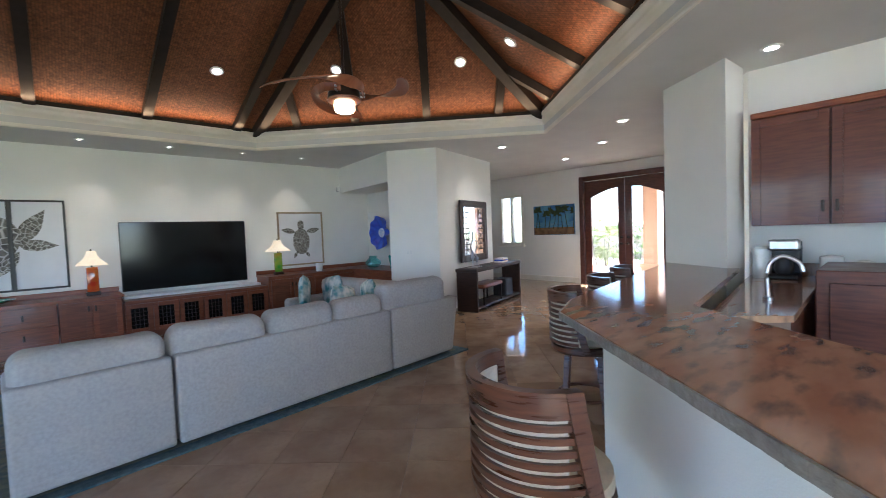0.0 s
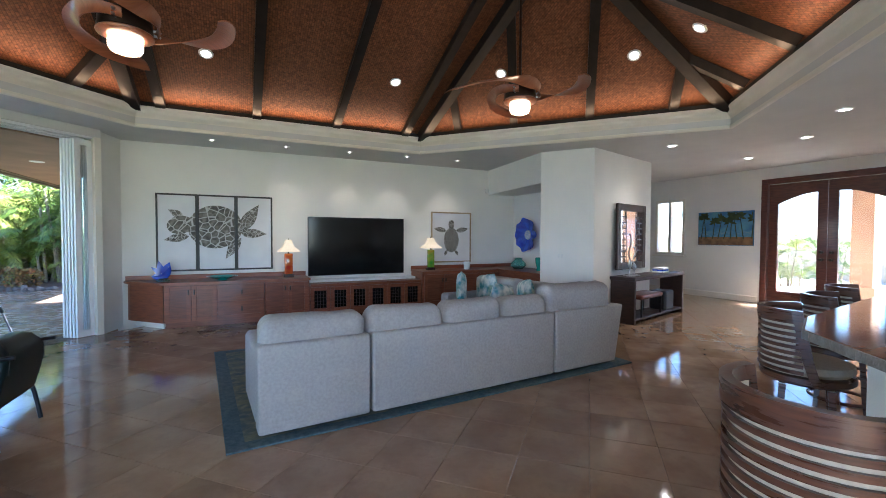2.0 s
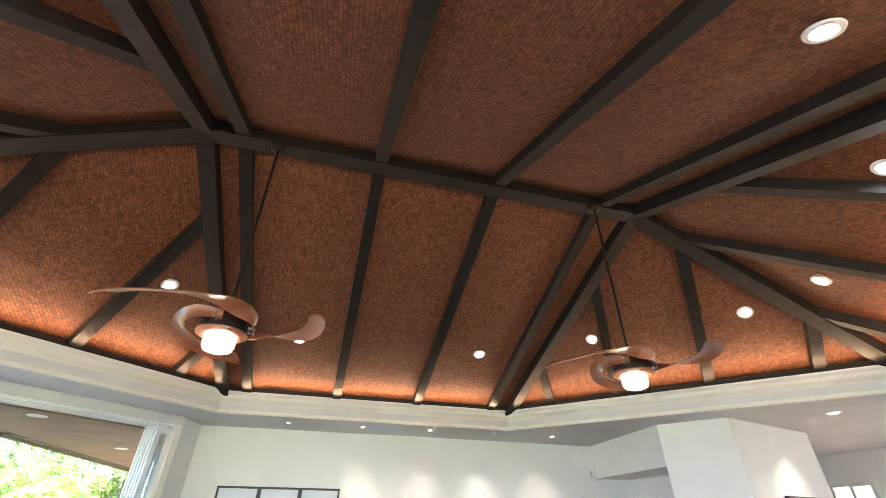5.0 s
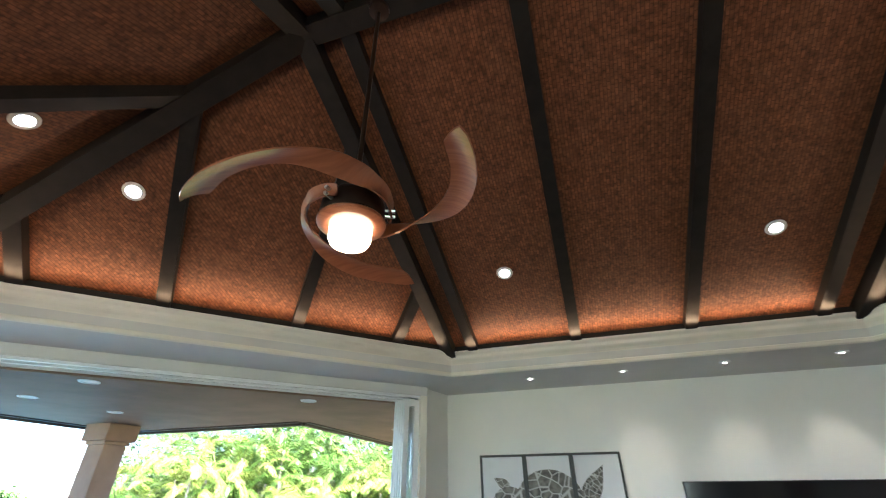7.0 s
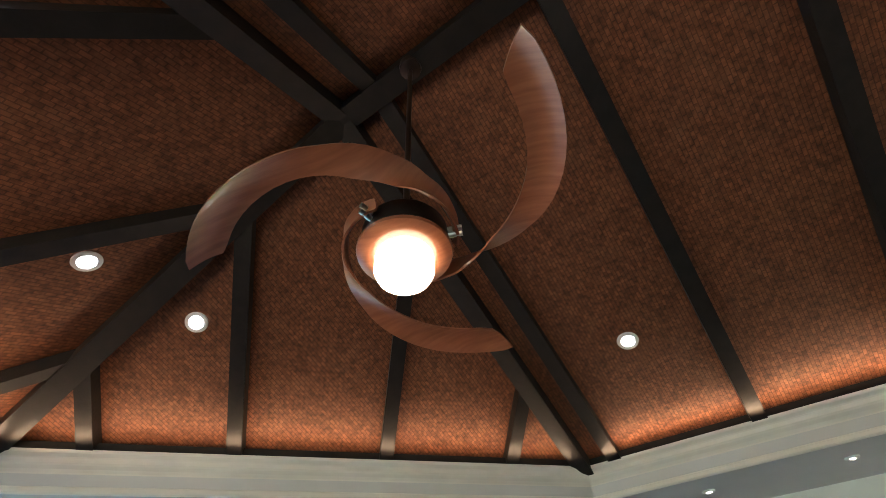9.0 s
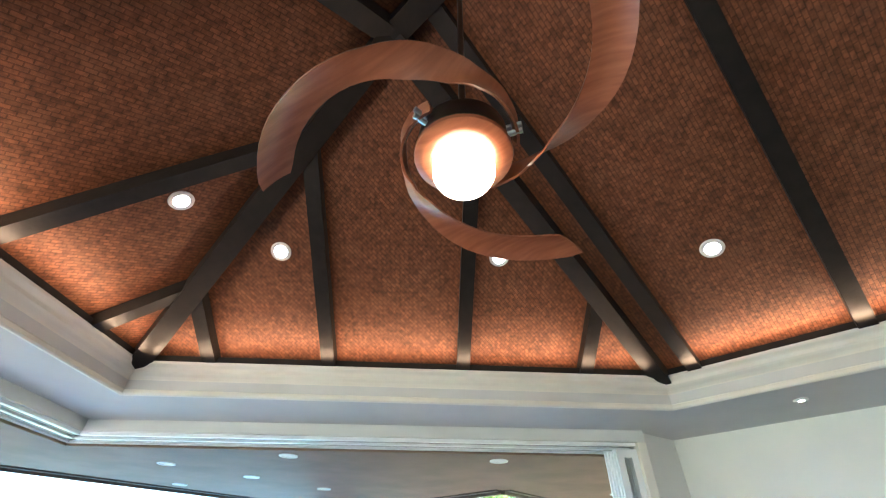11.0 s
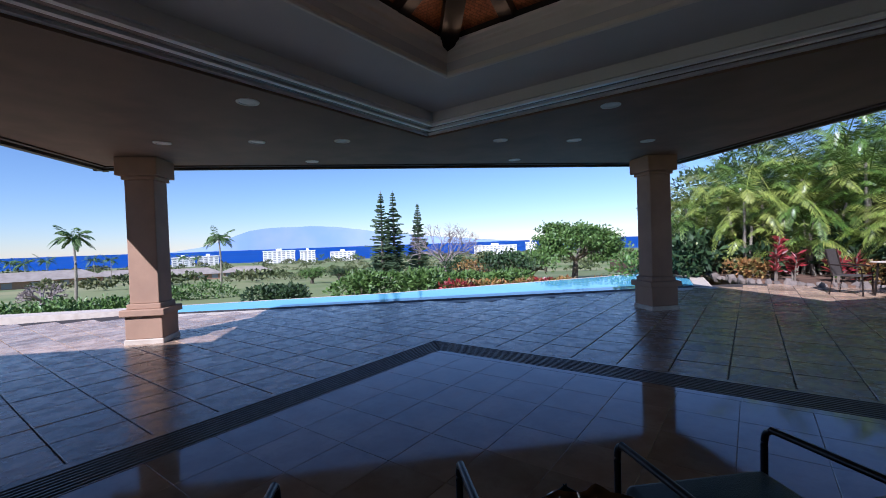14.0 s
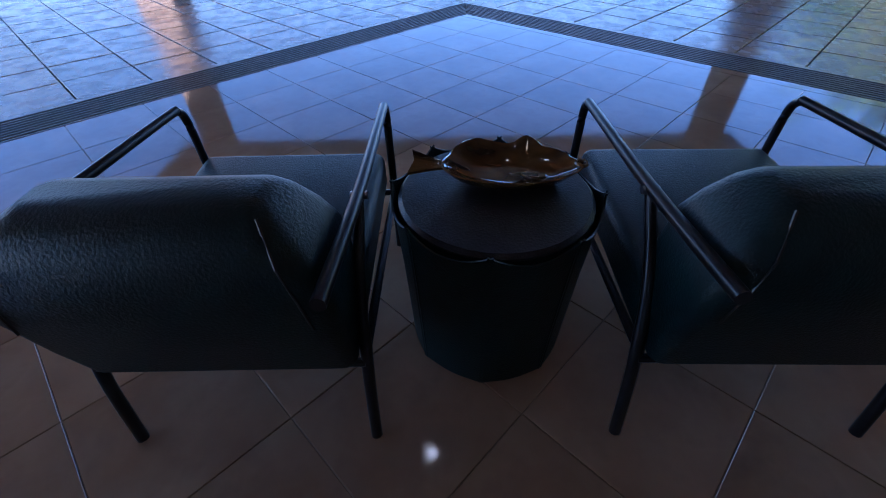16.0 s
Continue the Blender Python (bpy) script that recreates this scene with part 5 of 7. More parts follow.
def bar_stool(m, label):
    """Swivel stool; it faces +y."""
    t = thing("bar_stool", label, "bar stool", m, "bar stools")
    part("seat_cushion", lathe(B(), [(0.0, 0.62), (0.22, 0.62), (0.245, 0.645), (0.24, 0.685), (0.2, 0.70), (0.0, 0.705)], 32), STOOL_CLOTH, t, "beige upholstered round seat", True)
    part("seat_ring", lathe(B(), [(0.0, 0.56), (0.235, 0.56), (0.25, 0.575), (0.25, 0.61), (0.235, 0.619), (0.0, 0.619)], 32), STOOL_WOOD, t, smooth=True)
    part("swivel", lathe(B(), [(0.0, 0.53), (0.1, 0.53), (0.1, 0.559), (0.0, 0.559)], 20), BLACK_METAL, t)
    for a in (45, 135, 225, 315):
        c, s = math.cos(radians(a)), math.sin(radians(a))
        bm = B()
        tube(bm, [(0.17 * c, 0.17 * s, 0.53), (0.19 * c, 0.19 * s, 0.3), (0.225 * c, 0.225 * s, 0.0)], [0.026, 0.024, 0.018], 4)
        part("leg", bm, STOOL_WOOD, t)
    bm = B()
    tube(bm, [(0.2 * math.cos(2 * math.pi * k / 24), 0.2 * math.sin(2 * math.pi * k / 24), 0.2) for k in range(25)], 0.014, 8)
    part("foot_ring", bm, STOOL_WOOD, t, smooth=True)
    lo, hi = radians(180 + 4), radians(360 - 4)

    def arc(bm, z0, z1, r0, r1, a0, a1, th, n=18):
        rows = []
        for i in range(n + 1):
            a = a0 + (a1 - a0) * i / n
            d = Vector((math.cos(a), math.sin(a), 0))
            rows.append([bm.verts.new(d * r + Vector((0, 0, z))) for r, z in ((r0, z0), (r1, z1), (r1 - th, z1), (r0 - th, z0))])
        for p, q in zip(rows, rows[1:]):
            for k in range(4):
                bm.faces.new((p[k], p[(k + 1) % 4], q[(k + 1) % 4], q[k]))
        bm.faces.new(rows[0][::-1]), bm.faces.new(rows[-1])
        bmesh.ops.recalc_face_normals(bm, faces=bm.faces[:])
        return bm
    part("top_rail", arc(B(), 0.955, 1.04, 0.268, 0.272, lo + 0.12, hi - 0.12, 0.038), STOOL_WOOD, t, smooth=True)
    for i in range(8):
        z = 0.635 + i * 0.040
        ease = 0.12 * (z - 0.62) / 0.4
        part("slat", arc(B(), z, z + 0.022, 0.262, 0.263, lo + ease, hi - ease, 0.014), STOOL_WOOD, t, smooth=True)
    for sg, a0 in ((1, lo), (-1, hi)):
        bm = B()
        rows = []
        for i in range(9):
            q = i / 8
            z = 0.575 + 0.465 * q
            a = a0 + sg * (-0.30 + 0.42 * q ** 0.7)
            ring = []
            for da, r in ((-0.07, 0.232), (0.13, 0.232), (0.13, 0.276), (-0.07, 0.276)):
                ring.append((r * math.cos(a + sg * da), r * math.sin(a + sg * da), z))
            rows.append(ring)
        vs = [[bm.verts.new(p) for p in r] for r in rows]
        for p, q in zip(vs, vs[1:]):
            for k in range(4):
                bm.faces.new((p[k], p[(k + 1) % 4], q[(k + 1) % 4], q[k]))
        bm.faces.new(vs[0][::-1]), bm.faces.new(vs[-1])
        bmesh.ops.recalc_face_normals(bm, faces=bm.faces[:])
        part("end_stile", bm, STOOL_WOOD, t)
    part("back_pad", arc(B(), 0.625, 0.985, 0.246, 0.246, lo + 0.2, hi - 0.2, 0.02), STOOL_CLOTH, t, "beige back pad", True)
    return t


first = bar_stool(pose(8.06, -2.95, 0, 0, 0, -112) @ Matrix.Scale(0.96, 4), "walnut bar stool with curved slatted back pulled to the bar")
for x, y, r in ((9.78, -2.17, 205), (10.75, -1.98, 200), (11.65, -1.78, 200)):
    copy_thing(first, pose(x, y, 0, 0, 0, r))


# ---------------------------------------------------------------- armchairs and the drum table
def loft(bm, rings):
    """Skin a stack of closed rings of points and cap both ends."""
    vs = [[bm.verts.new(p) for p in r] for r in rings]
    n = len(vs[0])
    for a, b in zip(vs, vs[1:]):
        for k in range(n):
            bm.faces.new((a[k], a[(k + 1) % n], b[(k + 1) % n], b[k]))
    bm.faces.new(vs[0][::-1]), bm.faces.new(vs[-1])
    bmesh.ops.recalc_face_normals(bm, faces=bm.faces[:])
    return bm


def armchair(m, label):
    """Low lounge chair of bent black steel bar; it faces -x, its base centre at the origin."""
    t = thing("armchair", label, "armchair", m, "lounge chairs")
    for s in (1, -1):
        y = 0.318 * s
        part("rear_leg", tube(B(), bent([(0.39, y * 0.97, 0.0), (0.345, y * 0.98, 0.24), (0.27, y * 0.985, 0.44), (0.16, y * 0.99, 0.592)], 5), [0.0125 + 0.0025 * (i < 8) for i in range(16)], 10), BLACK_METAL, t, smooth=True)
        arm = part("arm_rail", tube(B(), bent([(0.49, y * 0.97, 0.628), (0.16, y, 0.603), (-0.30, y, 0.578), (-0.352, y, 0.570), (-0.381, y, 0.535), (-0.386, y, 0.42), (-0.385, y, 0.24), (-0.372, y, 0.0)], 5), 0.0135, 10), BLACK_METAL, t, smooth=True)
        part("bolt", rod(B(), (0.16, y - 0.018, 0.597), (0.16, y + 0.018, 0.597), 0.009, n=10), STEEL, arm)
        part("seat_rail", tube(B(), [(-0.385, y, 0.25), (0.325, y * 0.98, 0.285)], 0.012, 8), BLACK_METAL, t, smooth=True)
    for x, z in ((0.345, 0.262), (-0.37, 0.25)):
        part("cross_bar", rod(B(), (x, -0.31, z), (x, 0.31, z), 0.011, n=8), BLACK_METAL, t, smooth=True)
    bm = B()
    box(bm, -0.385, -0.30, 0.0, 0.30, 0.30, 0.135, pose(0, 0, 0.268, 0, 1.5, 0), bevel=0.032, seg=4)
    part("seat_cushion", bm, TEAL_LEATHER, t, "dark teal hide seat", True)
    rings = []
    for z, xf, xr, hw, rr in ((0.268, 0.27, 0.35, 0.27, 0.02), (0.285, 0.235, 0.375, 0.296, 0.03), (0.40, 0.215, 0.405, 0.303, 0.032), (0.52, 0.205, 0.432, 0.305, 0.035), (0.60, 0.205, 0.437, 0.295, 0.04),
                              (0.642, 0.212, 0.425, 0.268, 0.04), (0.68, 0.225, 0.405, 0.236, 0.04), (0.702, 0.245, 0.378, 0.215, 0.035), (0.714, 0.275, 0.345, 0.195, 0.02)):
        ring = []
        for cx, cy, a0 in ((xr - rr, hw - rr, 0), (xf + rr, hw - rr, 90), (xf + rr, -hw + rr, 180), (xr - rr, -hw + rr, 270)):
            for i in range(5):
                a = radians(a0 + 22.5 * i)
                ring.append((cx + rr * math.cos(a), cy + rr * math.sin(a), z))
        rings.append(ring)
    back = part("back_cushion", loft(B(), rings), TEAL_LEATHER, t, "dark teal hide back with chamfered corners", True)
    for s in (1, -1):
        part("seam", tube(B(), [(0.378, 0.205 * s, 0.703), (0.428, 0.232 * s, 0.64), (0.439, 0.252 * s, 0.58), (0.434, 0.262 * s, 0.50)], 0.0028, 5), BLACK_FRAME, back)
    return t


a1 = armchair(pose(4.655, -0.775, 0, 0, 0, 0), "low black steel lounge chair with dark teal hide cushions")
copy_thing(a1, pose(4.665, 0.475, 0, 0, 0, -1.5))
dt = thing("drum_table", "dark leather-clad drum side table between the lounge chairs", "side table", pose(4.672, -0.15, 0))
part("barrel", lathe(B(), [(0.0, 0.0), (0.212, 0.0), (0.22, 0.02), (0.226, 0.14), (0.234, 0.31), (0.242, 0.45), (0.245, 0.475), (0.238, 0.487), (0.0, 0.487)], 36), TEAL_LEATHER, dt, smooth=True)
part("top_disc", lathe(B(), [(0.0, 0.4875), (0.24, 0.4875), (0.244, 0.497), (0.234, 0.506), (0.0, 0.508)], 36), DRUM_TOP, dt, "black leather top", True)
for k in range(8):
    a0 = 2 * math.pi * k / 8 + 0.25
    bm = B()
    rows = []
    for i in range(11):
        q = i / 10
        a = a0 + (q - 0.5) * 2 * math.pi / 8 * 1.06
        rim = 0.488 + 0.034 * abs(2 * q - 1) ** 2.2
        lift = 0.004 + 0.008 * abs(2 * q - 1) ** 3
        d = Vector((math.cos(a), math.sin(a), 0))
        rows.append([bm.verts.new(d * (r + lift + th) + Vector((0, 0, z))) for th in (0, 0.005) for r, z in ((0.222, 0.012), (0.228, 0.14), (0.236, 0.31), (0.246, rim - 0.03), (0.252, rim))])
    for p, q in zip(rows, rows[1:]):
        for j in range(4):
            bm.faces.new((p[j], q[j], q[j + 1], p[j + 1]))
            bm.faces.new((p[5 + j], p[6 + j], q[6 + j], q[5 + j]))
        bm.faces.new((p[4], q[4], q[9], p[9])), bm.faces.new((p[0], p[5], q[5], q[0]))
    for r in (rows[0], rows[-1]):
        bm.faces.new((r[0], r[1], r[2], r[3], r[4], r[9], r[8], r[7], r[6], r[5]))
    bmesh.ops.recalc_face_normals(bm, faces=bm.faces[:])
    part("hide_panel", bm, TEAL_LEATHER, dt, "overlapping hide panel with a raised corner", True)
fish = thing("fish_dish", "glazed dark brown fish-shaped serving dish on the drum table", "dish", pose(4.62, -0.11, 0.509, 0, 0, -3) @ Matrix.Scale(0.9, 4))
DISH = material("brown dish glaze", (0.035, 0.022, 0.012), 0.06, color2=(0.17, 0.10, 0.035), scale=7, detail=3, coat=0.8, stretch=(2.2, 1, 1))
bm = B()
N = 72


def rim_rise(a):
    """Extra height of the dish's rim: two fins stand along its back edge."""
    d = math.degrees(a) % 360
    rise = 0.0
    for c, w, h in ((236, 26, 0.024), (286, 12, 0.032)):
        k = max(0.0, 1 - abs(d - c) / w)
        rise += h * k ** 0.8 * (1 + 0.1 * math.sin(d * 1.6))
    return rise + 0.0022 * math.sin(a * 36)


rings = []
for k, z, up in ((0.0, 0.010, 0), (0.35, 0.011, 0), (0.66, 0.017, 0), (0.86, 0.032, 0.35), (1.0, 0.048, 1.0), (1.035, 0.046, 1.0), (0.9, 0.022, 0.3), (0.62, 0.0, 0), (0.0, 0.0, 0)):
    ring = []
    for j in range(N):
        a = 2 * math.pi * j / N
        wide = 0.102 * (1 - 0.28 * math.cos(a) ** 3 * (1 if math.cos(a) > 0 else 0.55))
        ring.append(bm.verts.new((wide * k * math.sin(a) - 0.02 * up * (math.sin(a) < -0.5), 0.192 * k * math.cos(a) + 0.005, z + rim_rise(a) * up)))
    rings.append(ring)
for a, b in zip(rings, rings[1:]):
    for j in range(N):
        bm.faces.new((a[j], a[(j + 1) % N], b[(j + 1) % N], b[j]))
bmesh.ops.recalc_face_normals(bm, faces=bm.faces[:])
part("body", bm, DISH, fish, smooth=True)
bm = B()
rows = []
for i in range(7):
    q = i / 6
    half = 0.014 + 0.052 * q ** 1.2
    rows.append([bm.verts.new((half * (j / 8 - 1), -0.175 - 0.095 * q - 0.012 * q * abs(j / 8 - 1), 0.036 + 0.012 * q + 0.004 * q * (j % 2) + th)) for th in (0.0, 0.007) for j in range(17)])
for p, q in zip(rows, rows[1:]):
    for j in range(16):
        bm.faces.new((p[j], p[j + 1], q[j + 1], q[j])), bm.faces.new((p[17 + j], q[17 + j], q[18 + j], p[18 + j]))
    bm.faces.new((p[0], q[0], q[17], p[17])), bm.faces.new((p[16], p[33], q[33], q[16]))
for r in (rows[0], rows[-1]):
    for j in range(16):
        bm.faces.new((r[j], r[j + 1], r[18 + j], r[17 + j]))
bmesh.ops.recalc_face_normals(bm, faces=bm.faces[:])
part("tail", bm, DISH, fish, "ribbed tail fin")
part("mouth", tube(B(), [(0.016 * math.cos(2 * math.pi * k / 12), 0.196 + 0.014 * math.sin(2 * math.pi * k / 12), 0.05) for k in range(13)], 0.006, 6), DISH, fish, smooth=True)
part("side_fin", tube(B(), bent([(0.01, 0.03, 0.02), (0.03, 0.06, 0.022), (0.035, 0.09, 0.024), (0.02, 0.10, 0.022)]), 0.004, 6), DISH, fish, smooth=True)

# ---------------------------------------------------------------- lanai
EAVE_PTS = [(-2.1, -5.3), (1.9, -5.3), (1.9, -14.0), (5.1, -14.0), (5.1, -5.1), (0.0, 0.0), (5.1, 5.1), (5.1, 14.5), (1.9, 14.5), (1.9, 5.3), (-2.1, 5.3)]
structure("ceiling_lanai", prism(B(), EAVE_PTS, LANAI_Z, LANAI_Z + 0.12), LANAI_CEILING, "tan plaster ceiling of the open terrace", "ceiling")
structure("roof_lanai", prism(B(), [(-2.2, -5.4), (1.82, -5.4), (1.82, -14.2), (5.05, -14.2), (5.05, -5.1), (0.0, 0.0), (5.05, 5.1), (5.05, 14.7), (1.82, 14.7), (1.82, 5.4), (-2.2, 5.4)], LANAI_Z + 0.125, 3.0), STUCCO, "flat roof edge over the terrace", "roof")
bm = B()
edge = [(1.9, -14.0), (1.9, -5.3), (-2.1, -5.3), (-2.1, 5.3), (1.9, 5.3), (1.9, 14.5)]
for i in range(len(edge) - 1):
    a, b = Vector(edge[i]), Vector(edge[i + 1])
    for off, z0, z1 in ((0.0, LANAI_Z - 0.03, LANAI_Z - 0.002), (-0.10, LANAI_Z - 0.055, LANAI_Z + 0.10), (-0.2, LANAI_Z - 0.02, LANAI_Z + 0.12)):
        d = (b - a).normalized()
        n = Vector((d.y, -d.x))
        wall_between(bm, tuple(a - d * 0.05 - n * off), tuple(b + d * 0.05 - n * off), z0, z1, -0.07)
structure("trim_eave", bm, BRONZE_TRIM, "dark stepped fascia along the terrace eave", "trim")
for x, y in ((1.41, -1.93), (1.48, 1.85), (-0.28, -3.49), (-0.22, -2.29), (-0.16, -1.16), (-1.6, -1.78), (-0.1, 1.07), (-0.09, 2.19), (-0.12, 3.4), (-1.55, 1.76), (3.16, 3.6), (3.15, 6.62), (3.15, -6.6)):
    can_light(pose(x, y, LANAI_Z - 0.002), "unlit round recessed lamp in the terrace ceiling", CAN_RING, 0.075, "terrace lamps")
for y in (-4.27, 4.40):
    t = thing("column", "square tan stucco column with stepped base and capital", "column", pose(-1.42, y, -0.036), "terrace columns")
    for nm, h, z0, z1, mat in (("plinth", 0.275, 0.0, 0.09, COPING), ("base", 0.26, 0.09, 0.44, STUCCO), ("base_cap", 0.31, 0.44, 0.54, STUCCO), ("shaft_foot", 0.24, 0.54, 0.62, STUCCO), ("shaft", 0.205, 0.62, 2.50, STUCCO), ("neck", 0.235, 2.50, 2.56, STUCCO), ("capital", 0.29, 2.56, LANAI_Z + 0.034, STUCCO)):
        part(nm, box(B(), -h, -h, z0, h, h, z1, bevel=0.012), mat, t)

# tripod with a spotting scope
tri = thing("telescope", "black spotting scope on a silver aluminium tripod", "telescope", pose(3.35, 3.97, -0.034, 0, 0, 20))
HEADZ = 1.12
for a in (30, 150, 270):
    c, s = math.cos(radians(a)), math.sin(radians(a))
    leg = part("leg", rod(B(), (0.04 * c, 0.04 * s, HEADZ - 0.05), (0.3 * c, 0.3 * s, 0.45), 0.016, 0.014), ALUMINIUM, tri, smooth=True)
    part("lower_tube", rod(B(), (0.29 * c, 0.29 * s, 0.47), (0.44 * c, 0.44 * s, 0.02), 0.011), ALUMINIUM, leg, smooth=True)
    part("clamp", rod(B(), (0.28 * c, 0.28 * s, 0.5), (0.31 * c, 0.31 * s, 0.42), 0.021), BLACK_PLASTIC, leg)
    part("rubber_foot", rod(B(), (0.44 * c, 0.44 * s, 0.0), (0.435 * c, 0.435 * s, 0.05), 0.016), BLACK_PLASTIC, leg)
    part("brace", rod(B(), (0, 0, 0.62), (0.21 * c, 0.21 * s, 0.66), 0.006), ALUMINIUM, leg)
part("centre_post", rod(B(), (0, 0, 0.42), (0, 0, HEADZ + 0.06), 0.013), BLACK_PLASTIC, tri, smooth=True)
part("head", lathe(B(), [(0.0, HEADZ - 0.06), (0.05, HEADZ - 0.06), (0.055, HEADZ), (0.035, HEADZ + 0.05), (0.0, HEADZ + 0.1)], 16), BLACK_PLASTIC, tri, smooth=True)
part("scope_tube", rod(B(), (-0.2, 0.06, HEADZ + 0.14), (0.16, -0.05, HEADZ + 0.15), 0.055, 0.045, 20), BLACK_PLASTIC, tri, smooth=True)
part("eyepiece", rod(B(), (0.16, -0.05, HEADZ + 0.15), (0.25, -0.08, HEADZ + 0.16), 0.03, 0.03, 16), BLACK_PLASTIC, tri, smooth=True)
part("pan_handle", rod(B(), (0.03, 0, HEADZ + 0.02), (0.26, 0.02, HEADZ - 0.14), 0.009), BLACK_PLASTIC, tri)


# patio set
def patio_chair(m):
    t = thing("patio_chair", "brown sling patio chair on metal frame", "chair", m, "patio chairs")
    for s in (1, -1):
        y = 0.26 * s
        part("side_frame", tube(B(), [(0.28, y, 0.0), (0.22, y, 0.4), (0.33, y, 0.95)], 0.014), DARK_METAL, t, smooth=True)
        part("front_leg", tube(B(), [(-0.25, y, 0.0), (-0.24, y, 0.4), (-0.22, y, 0.6), (0.26, y, 0.64)], 0.014), DARK_METAL, t, smooth=True)
    part("seat_sling", box(B(), -0.25, -0.25, 0.4, 0.24, 0.25, 0.415, bevel=0.004, seg=1), MESH_CLOTH, t)
    part("back_sling", box(B(), 0.0, -0.25, 0.0, 0.012, 0.25, 0.55, pose(0.23, 0, 0.42, 0, 12, 0)), MESH_CLOTH, t)
    return t


pc = patio_chair(pose(-0.3, 8.85, -0.036, 0, 0, -52))
copy_thing(pc, pose(-1.35, 10.15, -0.036, 0, 0, 125))
copy_thing(pc, pose(-1.55, 8.95, -0.036, 0, 0, 200))
tb = thing("patio_table", "glass topped patio table with metal legs", "table", pose(-0.85, 9.5, -0.036))
part("table_top", box(B(), -0.45, -0.45, 0.68, 0.45, 0.45, 0.7, bevel=0.006), COPING, tb)
for sx in (-1, 1):
    for sy in (-1, 1):
        part("leg", rod(B(), (0.4 * sx, 0.4 * sy, 0), (0.36 * sx, 0.36 * sy, 0.68), 0.018), DARK_METAL, tb)
bx = tagged(part("seat_pad", box(B(), -0.22, -0.05, 0.0, 0.22, 0.05, 0.5, bevel=0.03), CERAMIC, smooth=True), "white cushion standing on the patio chair", "cushion")
bx.matrix_basis = pose(-1.36, 10.16, 0.39, 0, 0, 35)

# ---------------------------------------------------------------- pool, kerbs, beds
structure("water", prism(B(), [(-4.66, -5.9), (-4.32, 1.0), (-4.2, 7.6), (-6.2, 8.9), (-8.2, 8.6), (-7.2, 4.0), (-6.3, -0.5), (-6.0, -5.9)], -0.4, -0.06), WATER, "pale blue water of the infinity pool", "pool")
bm = B()
for a, b, w in (((-4.28, -5.9), (-3.94, 1.0), 0.36), ((-3.94, 1.0), (-3.82, 7.7), 0.36), ((-3.82, 7.7), (-6.0, 9.3), 0.4), ((-6.0, 9.3), (-8.6, 9.1), 0.4), ((-4.28, -5.9), (-6.2, -6.1), 0.4)):
    wall_between(bm, a, b, -0.3, -0.028, w if a[0] > -4.5 and b[1] > a[1] and w == 0.36 else -w)
structure("kerb_pool", bm, COPING, "pale stone coping along the pool", "pool coping")
structure("pool_edge", prism(B(), [(-6.0, -5.9), (-6.3, -0.5), (-7.2, 4.0), (-8.2, 8.6), (-8.4, 8.6), (-7.4, 4.0), (-6.45, -0.5), (-6.15, -5.9)], -1.2, -0.064), COPING, "flush overflow edge of the infinity pool", "pool edge")
structure("spa_kerb", prism(B(), [(-4.6, -13.0), (-4.7, -6.2), (-5.2, -6.2), (-5.2, -13.0)], -1.0, 0.05), COPING, "pale stone ledge beside the terrace", "kerb")
bm = B()
rng = random.Random(11)
for i in range(70):
    s = i / 69
    x = -6.0 + 11.2 * s
    y = float(np.interp(x, [-6.0, -4.0, -2.6, -1.4, 0.2, 5.2], [9.5, 9.15, 9.8, 10.7, 11.3, 11.4])) + rng.uniform(-0.08, 0.08)
    r = rng.uniform(0.1, 0.17)
    bmesh.ops.create_icosphere(bm, subdivisions=1, radius=r, matrix=pose(x, y, -0.02, rng.uniform(0, 90), rng.uniform(0, 90), rng.uniform(0, 90)) @ Matrix.Diagonal((1.2, 0.8, 0.6, 1)))
tagged(part("border_stones", bm, STONE), "dark lava stones edging the planting bed", "stones", kind="stuff")
structure("ground_bed", prism(B(), [(-8.5, 9.1), (-6.0, 9.5), (-4.0, 9.15), (-2.6, 9.8), (-1.4, 10.7), (0.2, 11.3), (5.2, 11.4), (9.0, 12.0), (9.0, 30.0), (-16.0, 30.0), (-16.0, 12.0)], -0.5, 0.03), SOIL, "brown soil of the planting bed", "ground")

# ---------------------------------------------------------------- ground sheet to the sea
PR = [0, 9, 15, 45, 90, 180, 330, 560, 640, 900, 5000]
PZ = [-0.45, -0.5, -0.75, -3.1, -5.8, -9.8, -13.7, -18.4, -20.4, -22, -22]


def ground_z(x, y):
    d = 5 - x
    base = float(np.interp(max(d, 0), PR, PZ))
    if 30 < d < 560:
        base += 1.1 * noise.noise((x * 0.013, y * 0.013, 1.0)) * min(1, (d - 30) / 60)
    return base


bm = B()
radii = [0, 6, 10, 14, 19, 26, 36, 48, 62, 80, 105, 135, 170, 215, 270, 340, 430, 540, 600, 640, 760, 1200, 2400, 4800]
rings = []
for r in radii:
    rings.append([bm.verts.new((5 + r * math.cos(a), r * math.sin(a), ground_z(5 + r * math.cos(a), r * math.sin(a)) - 0.0)) for a in [2 * math.pi * k / 96 for k in range(96)]] if r else None)
c = bm.verts.new((5, 0, -0.45))
for k in range(96):
    bm.faces.new((c, rings[1][k], rings[1][(k + 1) % 96]))
for a, b in zip(rings[1:], rings[2:]):
    for k in range(96):
        bm.faces.new((a[k], b[k], b[(k + 1) % 96], a[(k + 1) % 96]))
